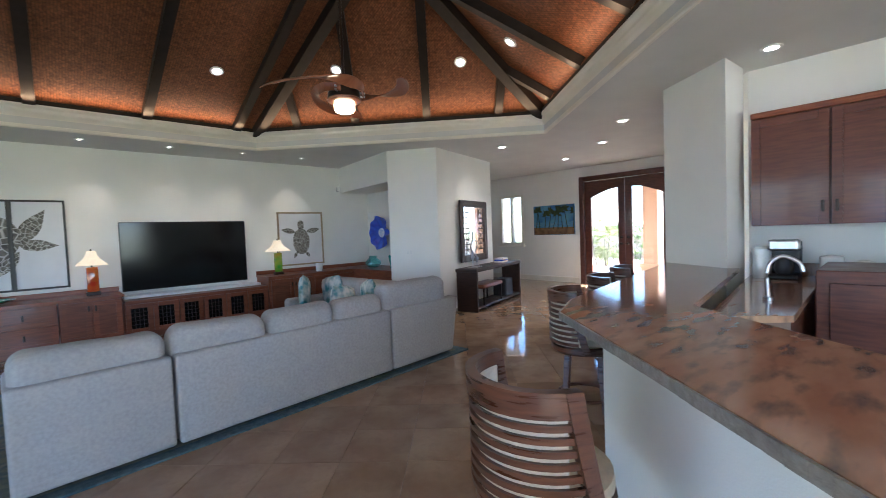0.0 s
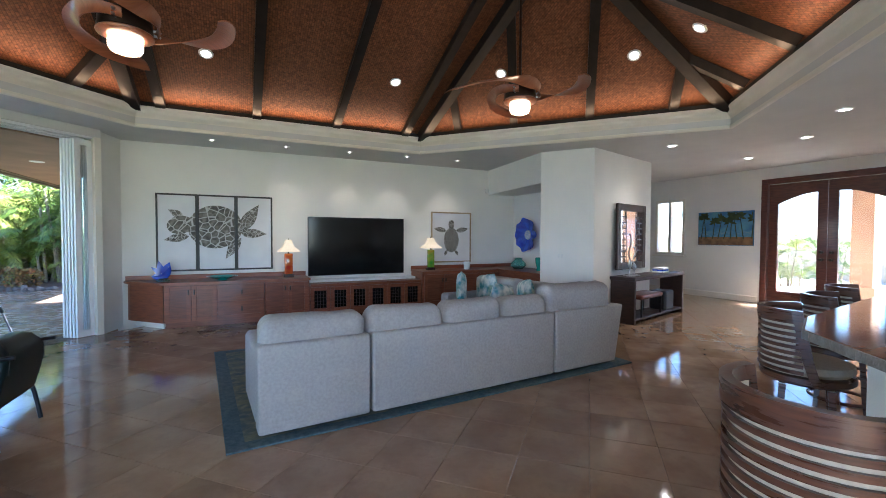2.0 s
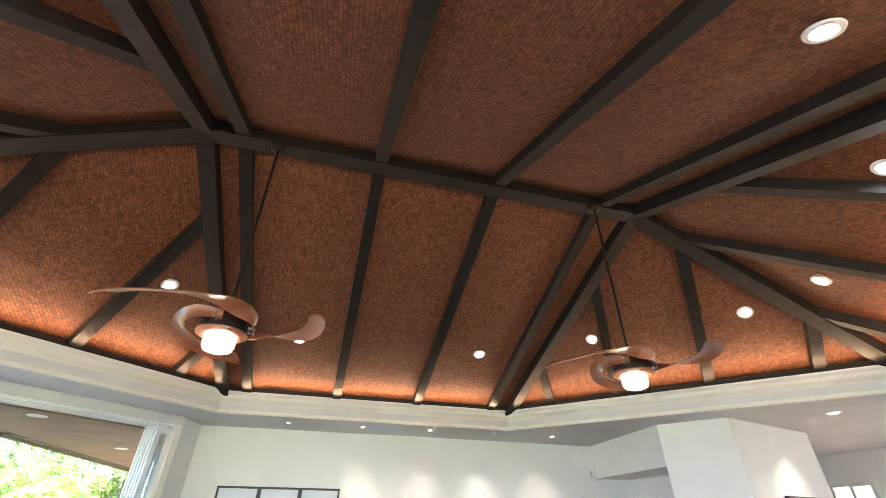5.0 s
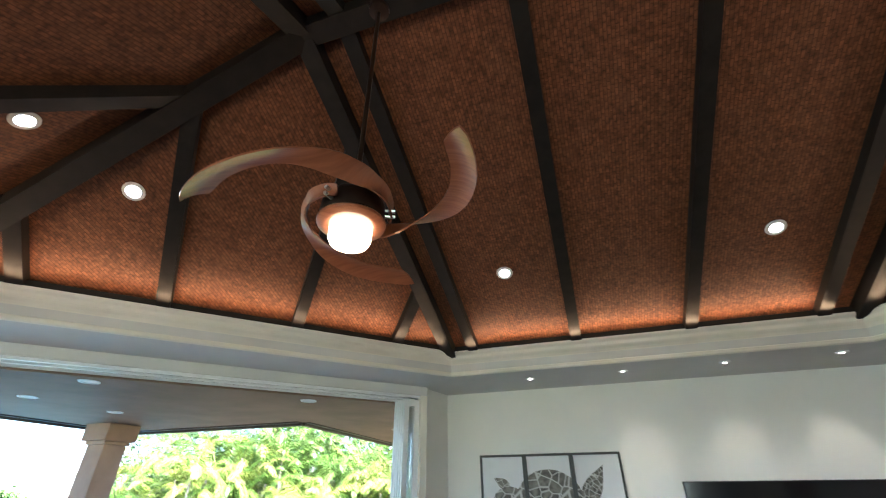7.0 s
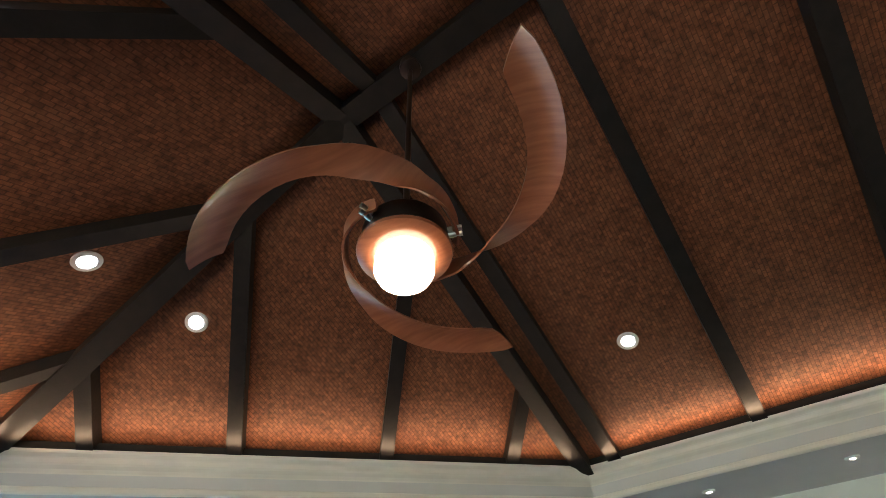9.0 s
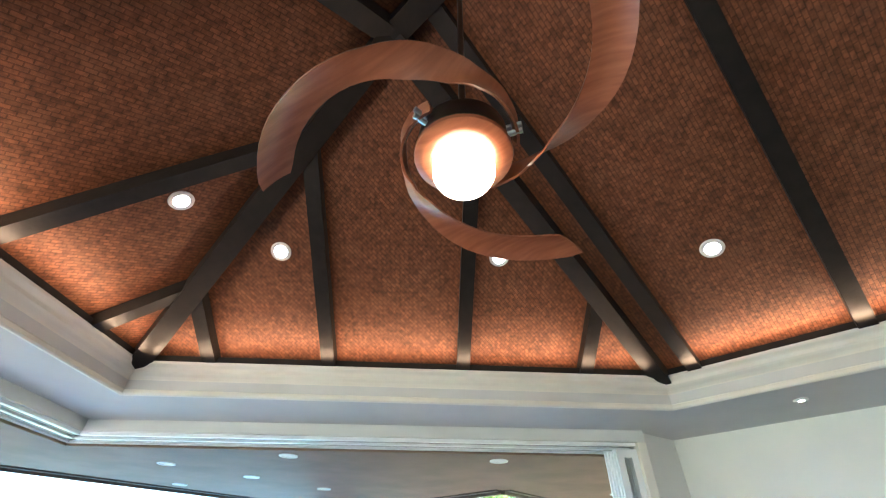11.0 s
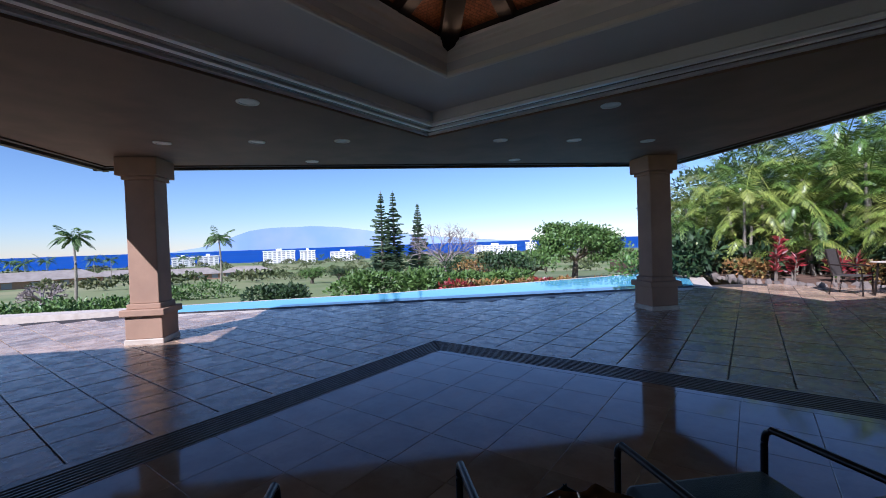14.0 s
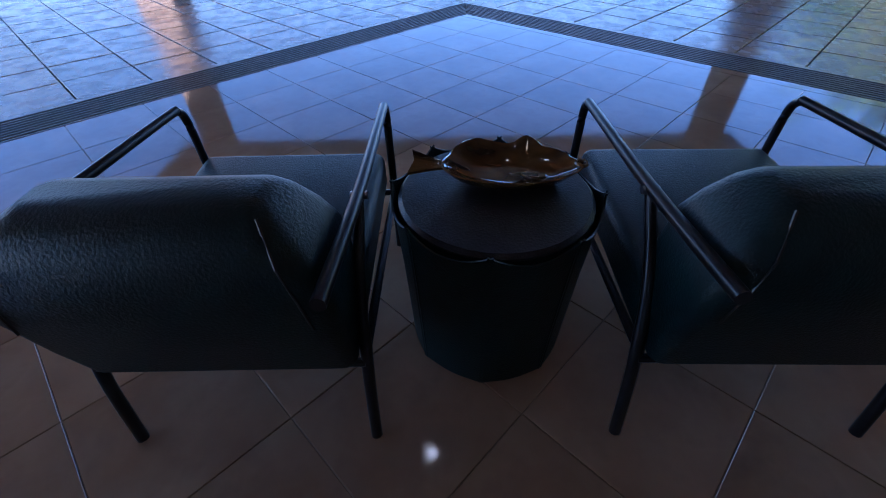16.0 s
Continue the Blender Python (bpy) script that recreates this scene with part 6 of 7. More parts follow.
bmesh.ops.recalc_face_normals(bm, faces=bm.faces[:])
structure("ground", bm, GRASS, "green and straw coloured slope falling to the coast", "ground", True)
structure("water_sea", prism(B(), [(-600, -4900), (-600, 4900), (-4930, 4900), (-4930, -4900)], -21.9, -20.2), SEA, "deep blue sea to the horizon", "sea")

EYE0 = Vector((5.68, -0.56, 1.33))


def far(az, d):
    """Plan point at an azimuth off the seaward axis and a distance from the lounge."""
    return EYE0.x - d * math.cos(radians(az)), EYE0.y + d * math.sin(radians(az))


# far island, its haze put into the colour
bm = B()
n = 80
lo, hi, bk = [], [], []
prof_x = [0, 0.08, 0.14, 0.2, 0.28, 0.36, 0.45, 0.55, 0.7, 0.85, 1.0]
prof_h = [0, 0.2, 0.5, 0.85, 0.97, 1.0, 0.93, 0.7, 0.42, 0.2, 0.0]
for i in range(n + 1):
    s = i / n
    az = -25 + 44 * s
    x, y = far(az, 4500)
    h = 226 * float(np.interp(s, prof_x, prof_h)) * (1 + 0.05 * noise.noise((s * 14, 0, 0)))
    lo.append(bm.verts.new((x, y, -21.0)))
    hi.append(bm.verts.new((x - 60, y, -21 + h)))
    bk.append(bm.verts.new((x - 260, y, -21)))
for i in range(n):
    bm.faces.new((lo[i], lo[i + 1], hi[i + 1], hi[i]))
    bm.faces.new((hi[i], hi[i + 1], bk[i + 1], bk[i]))
structure("backdrop", bm, ISLAND, "long island across the channel, tinted pale blue for haze", "island", True)


# ---------------------------------------------------------------- plants
def leaf_quad(verts, faces, c, d, n, length, wide):
    """One leaf: a bent pair of quads from its stem c along d."""
    s = d.cross(n).normalized() * wide / 2
    k = len(verts)
    mid = c + d * length * 0.5 + n * length * 0.08
    tip = c + d * length
    verts += [c, mid - s, mid + s, tip]
    faces += [(k, k + 1, k + 3, k + 2)]


def leaf_mesh(name, verts, faces, mat):
    me = bpy.data.meshes.new(name)
    me.from_pydata([tuple(v) for v in verts], [], faces)
    me.materials.append(mat)
    return me


def rand_dir(rng, up=0.2):
    v = Vector((rng.gauss(0, 1), rng.gauss(0, 1), rng.gauss(up, 1)))
    return v.normalized()


def crown_leaves(rng, blobs, count, size):
    """Leaves scattered over the skins of several lumps."""
    verts, faces = [], []
    for _ in range(count):
        c, r = rng.choice(blobs)
        d = rand_dir(rng, 0.35)
        p = Vector(c) + Vector((d.x * r[0], d.y * r[1], d.z * r[2])) * rng.uniform(0.72, 1.06)
        leaf_quad(verts, faces, p, (d + rand_dir(rng) * 0.9).normalized(), rand_dir(rng, 0.8), size * rng.uniform(0.7, 1.5), size * rng.uniform(0.4, 0.7))
    return verts, faces


def shrub(name, label, category, mats, blobs, count, size, seed, group=""):
    rng = random.Random(seed)
    t = thing(name, label, category, None, group)
    v, f = crown_leaves(rng, blobs, count, size)
    o = new("crown", leaf_mesh("crown", v, f, mats[0]))
    o.parent = t
    for c, r in blobs[:8]:
        g = Vector((c[0], c[1], c[2] - r[2] - 0.4))
        part("stem", tube(B(), [g, (Vector(c) + g) / 2 + Vector((0.05, 0.02, 0)), c], [0.05 * r[0] + 0.02, 0.03 * r[0] + 0.01, 0.01], 5), BARK, t)
    return t


def frond(verts, faces, base, heading, length, rise, droop, pairs, leaf, rng, wide=0.05):
    """A feather palm frond: leaflets in two rows along an arching rib."""
    h = Vector((math.cos(heading), math.sin(heading), 0))
    side = Vector((-h.y, h.x, 0))
    pts = []
    for i in range(pairs + 1):
        s = i / pairs
        pts.append(base + h * length * (s * (1 - 0.18 * s)) + Vector((0, 0, length * (rise * s - droop * s * s))))
    for i in range(2, pairs + 1):
        s = i / pairs
        d = (pts[i] - pts[i - 1]).normalized()
        up = side.cross(d)
        L = leaf * (math.sin(math.pi * (0.12 + 0.82 * s)) ** 0.7)
        for sg in (1, -1):
            dd = (side * sg * 0.66 + d * 0.55 + Vector((0, 0, -0.55 + rng.uniform(-0.3, 0.25)))).normalized()
            leaf_quad(verts, faces, pts[i], dd, up, L * rng.uniform(0.85, 1.1), wide)
    k = len(verts)
    for i in range(pairs + 1):
        w = side * 0.012 * (1.3 - i / pairs)
        verts += [pts[i] - w, pts[i] + w]
    for i in range(pairs):
        faces.append((k + 2 * i, k + 2 * i + 1, k + 2 * i + 3, k + 2 * i + 2))


def areca_variant(seed, mat, tall, stems):
    rng = random.Random(seed)
    v, f = [], []
    canes = []
    for i in range(stems):
        bm = B()
        a, r = rng.uniform(0, 6.28), rng.uniform(0.05, 0.55)
        foot = Vector((r * math.cos(a), r * math.sin(a), 0))
        h = tall * rng.uniform(0.12, 1.0)
        topp = foot + Vector((math.cos(a) * 0.35 * h / 2.5, math.sin(a) * 0.35 * h / 2.5, h))
        tube(bm, [foot, (foot + topp) / 2 + Vector((0.03, 0.02, 0)), topp], [0.045, 0.04, 0.03], 6)
        canes.append(mesh_of("cane", bm, PALM_TRUNK))
        for k in range(7):
            frond(v, f, topp, a + 6.28 * k / 7 + rng.uniform(-0.3, 0.3), rng.uniform(1.2, 2.0), rng.uniform(0.8, 1.7), rng.uniform(0.7, 1.5), 44, 0.36, rng, 0.019)
    return leaf_mesh("foliage", v, f, mat), canes


variants = [areca_variant(21, PALM_LEAF, 2.6, 8), areca_variant(22, PALM_LIGHT, 2.9, 7), areca_variant(23, PALM_LEAF, 3.2, 8), areca_variant(24, PALM_LIGHT, 2.2, 7)]
rng = random.Random(8)
spots = []
for i in range(17):
    s = i / 16
    spots.append((39.5 + 37 * s, 17.2 - 2.6 * s + rng.uniform(-0.5, 0.5), 1.0))
for i in range(18):
    s = i / 17
    spots.append((39 + 41 * s, 20.0 - 2.4 * s + rng.uniform(-0.6, 0.6), 1.3))
for az, d, k in spots:
    fronds, canes = rng.choice(variants)
    x, y = far(az, d)
    t = thing("areca_palm", "dense green clump of arching areca palms in the bed", "palm", pose(x, y, 0.0, 0, 0, rng.uniform(0, 360)) @ Matrix.Scale(k * rng.uniform(0.85, 1.1), 4), "areca palms")
    for me in [fronds] + canes:
        o = new("foliage" if me == fronds else "cane", me)
        o.parent = t
# thick dark growth behind the palms
blobs = []
for i in range(60):
    x, y = far(rng.uniform(39, 84), rng.uniform(21, 26))
    blobs.append(((x, y, rng.uniform(0.5, 4.0)), (rng.uniform(0.9, 1.6), rng.uniform(0.9, 1.6), rng.uniform(0.9, 1.5))))
v, f = crown_leaves(random.Random(4), blobs, 22000, 0.22)
tagged(new("hedge_growth", leaf_mesh("hedge_growth", v, f, DARK_LEAF)), "dark dense growth behind the palm clumps", "hedge", kind="stuff")
blobs = []
for i in range(46):
    x, y = far(rng.uniform(38, 80), rng.uniform(15.2, 17.5))
    blobs.append(((x, y, rng.uniform(0.1, 0.9)), (rng.uniform(0.4, 0.9), rng.uniform(0.4, 0.9), rng.uniform(0.3, 0.7))))
v, f = crown_leaves(random.Random(14), blobs, 7000, 0.22)
tagged(new("undergrowth", leaf_mesh("undergrowth", v, f, DARK_LEAF)), "green undergrowth at the foot of the palms", "shrubs", kind="stuff")

# pygmy date palm in the bed
t = thing("date_palm", "light green feathery pygmy palm behind the patio set", "palm", pose(-1.6, 11.3, 0.0))
v, f = [], []
rng2 = random.Random(31)
for k in range(34):
    frond(v, f, Vector((0, 0, 1.35)), 6.28 * k / 34 * 2.4, rng2.uniform(1.5, 2.05), rng2.uniform(0.1, 1.1), rng2.uniform(0.5, 0.85), 40, 0.34, rng2, 0.022)
o = new("crown", leaf_mesh("crown", v, f, PALM_LIGHT))
o.parent = t
part("trunk", tube(B(), [(0, 0, -0.1), (0.03, 0.02, 0.7), (0, 0, 1.37)], [0.15, 0.13, 0.12], 9), BARK, t, smooth=True)


def ti_plant(x, y, h, seed):
    rg = random.Random(seed)
    t = thing("ti_plant", "red-leaved ti plant in the planting bed", "shrub", pose(x, y, 0.0), "ti plants")
    v, f = [], []
    bm = B()
    for s in range(3):
        a = rg.uniform(0, 6.28)
        topp = Vector((0.13 * math.cos(a), 0.13 * math.sin(a), h * rg.uniform(0.5, 0.95)))
        tube(bm, [(topp.x * 0.3, topp.y * 0.3, -0.1), topp], [0.022, 0.015], 6)
        for k in range(30):
            b = rg.uniform(0, 6.28)
            d = Vector((math.cos(b), math.sin(b), rg.uniform(0.0, 1.6))).normalized()
            leaf_quad(v, f, topp - Vector((0, 0, rg.uniform(0, h * 0.45))), d, rand_dir(rg, 1), rg.uniform(0.17, 0.30), 0.065)
    o = new("leaves", leaf_mesh("leaves", v, f, RED_LEAF))
    o.parent = t
    part("stem", bm, BARK, t)


for x, y, h, sd in ((-3.75, 9.45, 1.35, 1), (-3.5, 9.75, 0.8, 2), (-2.85, 10.2, 0.95, 3), (-2.55, 10.45, 0.7, 4), (0.3, 11.8, 0.8, 5), (-7.6, 9.9, 0.8, 7)):
    ti_plant(x, y, h, sd)
for i, (x, y, w) in enumerate(((-5.0, 9.55, 0.5), (-4.7, 9.75, 0.45), (-2.2, 10.5, 0.35), (0.9, 11.7, 0.45))):
    shrub("croton", "orange and green croton bush in the bed", "shrub", (CROTON_LEAF,), [((x, y, 0.3), (w * 0.7, w * 0.7, 0.24)), ((x + 0.3, y + 0.2, 0.25), (w * 0.5, w * 0.5, 0.22))], 420, 0.11, 60 + i, "croton bushes")

# hedge and shrubs beyond the pool
for i, (az, d, w, h, mat, top) in enumerate(((-2.0, 17, 1.3, 0.75, LEAF, 0.1), (1.5, 17.5, 1.6, 0.95, LEAF, 0.15), (4.8, 18, 1.4, 0.8, LEAF, 0.0), (7.5, 19, 1.2, 0.75, LEAF, -0.1), (-14.2, 21, 1.3, 0.75, DARK_LEAF, -0.5), (-12.6, 21.5, 1.0, 0.55, DARK_LEAF, -0.6),
                                           (-22.0, 30, 1.9, 1.1, LEAF, -0.9), (-25.5, 32, 1.5, 0.9, LEAF, -1.1), (13.0, 20, 1.0, 0.5, LEAF, -0.25), (17.5, 21, 1.2, 0.55, LEAF, -0.3), (34.5, 17, 1.2, 1.6, LEAF, 0.6))):
    x, y = far(az, d)
    rg = random.Random(80 + i)
    bl = [((x + rg.uniform(-w, w) * 0.6, y + rg.uniform(-w, w) * 0.8, top - h * 0.5 + rg.uniform(-0.25, 0.1) * h), (w * rg.uniform(0.35, 0.6), w * rg.uniform(0.35, 0.6), h * rg.uniform(0.45, 0.7))) for _ in range(9)]
    shrub("shrub", "rounded green shrub beyond the pool edge" if mat is LEAF else "dark green rounded shrub on the slope", "shrub", (mat,), bl, 1500, 0.17, 90 + i, "slope shrubs")
for i, az in enumerate((9.5, 11.5, 14.5, 19.5, 21.5, 24.0, 29.0, 31.0)):
    x, y = far(az, 15.5 + 0.1 * i)
    shrub("croton", "red-brown croton bush along the pool edge", "shrub", (CROTON_LEAF if i % 4 else RED_LEAF,), [((x, y, -0.42), (0.5, 0.6, 0.25)), ((x, y + 0.5, -0.48), (0.4, 0.5, 0.2))], 420, 0.15, 120 + i, "croton bushes")
# long low hedge left of the terrace
blobs = []
for i in range(60):
    x, y = far(-29 - 18 * (i / 59), 22 + rng.uniform(-1.5, 1.5))
    blobs.append(((x, y, -0.95 + rng.uniform(-0.3, 0.1)), (rng.uniform(0.6, 1.0), rng.uniform(0.6, 1.0), rng.uniform(0.35, 0.6))))
v, f = crown_leaves(random.Random(41), blobs, 9000, 0.17)
tagged(new("low_hedge", leaf_mesh("low_hedge", v, f, LEAF)), "low ragged hedge on the slope", "hedge", kind="stuff")


def coconut_palm(az, d, top_el, label, seed, lean=0.5, r=1.75):
    x, y = far(az, d)
    z0 = ground_z(x, y)
    zt = EYE0.z + d * math.tan(radians(top_el)) - 0.7
    rg = random.Random(seed)
    t = thing("coconut_palm", label, "palm tree", pose(x, y, z0 - 0.1), "coconut palms")
    h = zt - z0
    part("trunk", tube(B(), bent([(0, 0, 0), (0.1, lean * 0.3, h * 0.4), (0.05, lean * 0.2, h * 0.75), (0, 0, h)]), [0.13 - 0.0035 * i for i in range(19)], 8), PALM_TRUNK, t, smooth=True)
    v, f = [], []
    for k in range(22):
        frond(v, f, Vector((0, 0, h)), 6.28 * k / 22 * 3.1, r * rg.uniform(0.8, 1.15), rg.uniform(0.05, 1.25), rg.uniform(0.45, 1.0), 22, 0.44 * r / 1.75, rg, 0.075)
    o = new("crown", leaf_mesh("crown", v, f, LEAF))
    o.parent = t


coconut_palm(-32.9, 46, 2.7, "tall coconut palm on the golf slope", 1)
coconut_palm(-19.6, 50, 2.2, "tall coconut palm by the low houses", 2)
coconut_palm(-43.5, 30, 9.5, "coconut palm close beside the terrace", 3, r=2.3)
for i, (az, d, el) in enumerate(((-40.5, 180, -0.5), (-38.6, 170, -0.3), (-37.3, 190, -0.4), (-36.4, 160, -0.5), (-34.8, 175, -0.4), (-31.2, 165, -0.4), (-29.8, 180, -0.5), (-27.5, 175, -0.5), (-25.0, 190, -0.6), (-23.2, 200, -0.6), (-21.8, 220, -0.7), (3.2, 300, -1.1), (-3.0, 320, -1.2), (-7.5, 330, -1.2))):
    coconut_palm(az, d, el, "small distant coconut palm near the shore", 40 + i, r=3.2)


def norfolk(az, d, top_el, seed, wide):
    x, y = far(az, d)
    z0 = ground_z(x, y)
    h = EYE0.z + d * math.tan(radians(top_el)) - z0
    rg = random.Random(seed)
    t = thing("norfolk_pine", "tall dark tiered pine standing on the slope", "tree", pose(x, y, z0 - 0.1), "tiered pines")
    part("trunk", tube(B(), [(0, 0, 0), (0.02, 0.02, h * 0.5), (0, 0, h)], [0.28, 0.16, 0.03], 8), BARK, t)
    v, f = [], []
    tiers = 34
    for i in range(tiers):
        s = i / tiers
        z = h * (0.10 + 0.89 * s) + rg.uniform(-0.12, 0.12)
        R = wide * (1 - s) ** 0.95 * rg.uniform(0.55, 1.05) + 0.04
        for k in range(11):
            a = rg.uniform(0, 6.28)
            lift = rg.uniform(0.05, 0.38)
            d0 = Vector((math.cos(a), math.sin(a), lift))
            L = R * rg.uniform(0.55, 1.15)
            for q in range(9):
                p = Vector((0, 0, z)) + d0 * L * (q + 1) / 9 + Vector((0, 0, -0.12 * L * (q / 9) ** 2))
                for sg in (1, -1):
                    leaf_quad(v, f, p, (d0 + Vector((-d0.y, d0.x, 0.4)) * sg * rg.uniform(0.4, 1.0)).normalized(), Vector((-d0.y, d0.x, 0.6)), 0.16 + 0.26 * (1 - s), 0.2)
    o = new("foliage", leaf_mesh("foliage", v, f, PINE_LEAF))
    o.parent = t


norfolk(0.3, 60, 7.2, 1, 3.0)
norfolk(1.9, 62, 7.2, 2, 2.8)
norfolk(5.2, 66, 5.5, 3, 2.2)


def branching(bm, rng, p, d, length, r, depth, tips):
    q = p + d * length
    tube(bm, [p, (p + q) / 2 + rand_dir(rng) * length * 0.06, q], [r, r * 0.8, r * 0.62], 5 if depth > 1 else 4)
    if depth == 0:
        tips.append(q)
        return
    for _ in range(3 if depth > 1 else 4):
        branching(bm, rng, q, (d + rand_dir(rng, 0.15) * 0.75).normalized(), length * rng.uniform(0.6, 0.82), r * 0.58, depth - 1, tips)


def big_tree(az, d, label, leaf, seed, trunk_h, limb, depth, spread_el, count=0, size=0.3, bark=BARK):
    x, y = far(az, d)
    z0 = ground_z(x, y)
    rg = random.Random(seed)
    t = thing("tree", label, "tree", pose(x, y, z0 - 0.1))
    bm, tips = B(), []
    part("trunk", tube(B(), [(0, 0, 0), (0.1, 0.05, trunk_h * 0.6), (0.05, 0.1, trunk_h)], [0.3, 0.24, 0.2], 8), bark, t)
    for k in range(7):
        a = 6.28 * k / 7 + rg.uniform(-0.3, 0.3)
        branching(bm, rg, Vector((0.05, 0.1, trunk_h - 0.1)), Vector((math.cos(a), math.sin(a), spread_el)).normalized(), limb, 0.13, depth, tips)
    part("branchwork", bm, bark, t)
    if leaf:
        v, f = [], []
        for p in tips:
            for _ in range(count):
                leaf_quad(v, f, p + Vector((rg.gauss(0, 0.45), rg.gauss(0, 0.45), abs(rg.gauss(0, 0.22)))), rand_dir(rg, 0.4), rand_dir(rg, 1.2), size * rg.uniform(0.7, 1.3), size * 0.5)
        o = new("crown", leaf_mesh("crown", v, f, leaf))
        o.parent = t


big_tree(25.8, 36, "broad umbrella-shaped green tree on the slope", LEAF, 5, 1.7, 1.25, 3, 0.5, 52, 0.3)
big_tree(8.6, 52, "leafless grey spreading tree on the slope", None, 6, 2.0, 2.05, 4, 0.9, bark=TWIG)
big_tree(-35.5, 36, "small leafless bush on the slope", None, 9, 0.4, 0.55, 3, 0.8, bark=TWIG)
big_tree(12.8, 30, "small tree with orange blossom beyond the pool", CROTON_LEAF, 12, 0.8, 0.5, 2, 0.9, 10, 0.2)
for i, (az, d) in enumerate(((16.5, 27), (20.0, 30), (11.0, 34), (-9.0, 60), (-5.5, 75))):
    big_tree(az, d, "small rounded green tree on the slope", LEAF if i % 2 else DARK_LEAF, 30 + i, 0.8, 0.6, 2, 0.7, 14, 0.28)
# far woods in belts
blobs = []
for i in range(560):
    d = rng.choice((90, 130, 180, 240, 300, 380, 450, 500)) * rng.uniform(0.86, 1.1)
    x, y = far(rng.uniform(-48, 48), d)
    k = rng.uniform(0.7, 1.5) if d < 260 else 0.0042 * d + rng.uniform(0.2, 1.6)
    blobs.append(((x, y, ground_z(x, y) + k * 0.4), (k * rng.uniform(0.8, 1.9), k * rng.uniform(1.0, 2.2), k * rng.uniform(0.7, 1.2))))
v, f = [], []
rg = random.Random(77)
for c, r in blobs:
    for _ in range(70):
        d = rand_dir(rg, 0.5)
        p = Vector(c) + Vector((d.x * r[0], d.y * r[1], abs(d.z) * r[2])) * rg.uniform(0.75, 1.05)
        leaf_quad(v, f, p, (d + rand_dir(rg)).normalized(), rand_dir(rg, 0.6), r[2] * rg.uniform(0.4, 0.7), r[2] * 0.4)
tagged(new("far_woods", leaf_mesh("far_woods", v, f, SCRUB_LEAF)), "belts of dark scrub and trees towards the shore", "woods", kind="stuff")


# ---------------------------------------------------------------- buildings by the shore
def hotel(az0, az1, d, top_el, floors, label, mat=HOTEL):
    (x0, y0), (x1, y1) = far(az0, d), far(az1, d)
    z1 = EYE0.z + d * math.tan(radians(top_el))
    zg = -20.0
    ln = math.hypot(x1 - x0, y1 - y0)
    t = thing("hotel_building", label, "hotel", Matrix.Translation((x0, y0, zg)) @ pose(0, 0, 0, 0, 0, math.degrees(math.atan2(y1 - y0, x1 - x0))), "shore hotels")
    h = z1 - zg
    part("wall", box(B(), 0, 0.0, 0, ln, 14, h), mat, t)
    part("roof", box(B(), -0.5, -0.5, h, ln + 0.5, 14.5, h + 0.8), mat, t)
    part("roof_house", box(B(), ln * 0.4, 3, h + 0.8, ln * 0.58, 9, h + 3), mat, t)
    bays = max(4, int(ln / 4.5))
    fh = h / floors
    win = mesh_of("window_bay", box(B(), -ln / bays * 0.30, -0.25, fh * 0.3, ln / bays * 0.30, 0.02, fh * 0.78), HOTEL_GLASS)
    for j in range(floors):
        for i in range(bays):
            o = new("window", win)
            o.parent = t
            o.location = (ln * (i + 0.5) / bays, -0.05, j * fh)


hotel(-24.3, -22.0, 520, -0.9, 6, "pale mid-rise hotel near the shore")
hotel(-21.7, -19.5, 540, -0.85, 7, "white mid-rise hotel by the sea")
hotel(-14.6, -10.8, 520, -0.55, 8, "cream hotel slab by the sea with window bays")
hotel(-10.2, -8.3, 500, -0.65, 7, "small cream hotel block by the sea")
hotel(-6.4, -3.2, 520, -0.95, 6, "long pale hotel behind the trees")
hotel(12.9, 18.6, 520, -0.85, 6, "long tan hotel behind the trees")
hotel(19.8, 21.2, 480, -0.6, 8, "white tower block by the sea")


def low_house(az, d, w, h, label):
    x, y = far(az, d)
    z0 = ground_z(x, y)
    t = thing("house", label, "house", pose(x, y, z0, 0, 0, 90 - az), "slope houses")
    part("wall", box(B(), -w / 2, -4, -0.5, w / 2, 4, h * 0.5), STUCCO, t)
    bm = B()
    e = [bm.verts.new(p) for p in ((-w / 2 - 0.9, -4.9, h * 0.48), (w / 2 + 0.9, -4.9, h * 0.48), (w / 2 + 0.9, 4.9, h * 0.48), (-w / 2 - 0.9, 4.9, h * 0.48), (-w / 2 + 4, 0, h), (w / 2 - 4, 0, h))]
    for q in ((0, 1, 5, 4), (2, 3, 4, 5), (1, 2, 5), (3, 0, 4), (3, 2, 1, 0)):
        bm.faces.new([e[i] for i in q])
    part("roof", bm, ROOF_TILE, t)
    for i in range(5):
        xx = -w / 2 + w * (i + 0.5) / 5
        part("window", box(B(), xx - 0.9, 4.0, 0.4, xx + 0.9, 4.05, h * 0.42), HOTEL_GLASS, t)
        part("window", box(B(), xx - 0.9, -4.05, 0.4, xx + 0.9, -4.0, h * 0.42), HOTEL_GLASS, t)


low_house(-35.6, 150, 26, 4.2, "low brown-roofed house on the golf slope")
low_house(-22.8, 170, 20, 4.0, "low brown-roofed house behind the palms")
low_house(-16.5, 200, 18, 4.0, "low tan house behind the shrubs")
low_house(-29.0, 210, 18, 4.0, "low grey-roofed house near the shore")

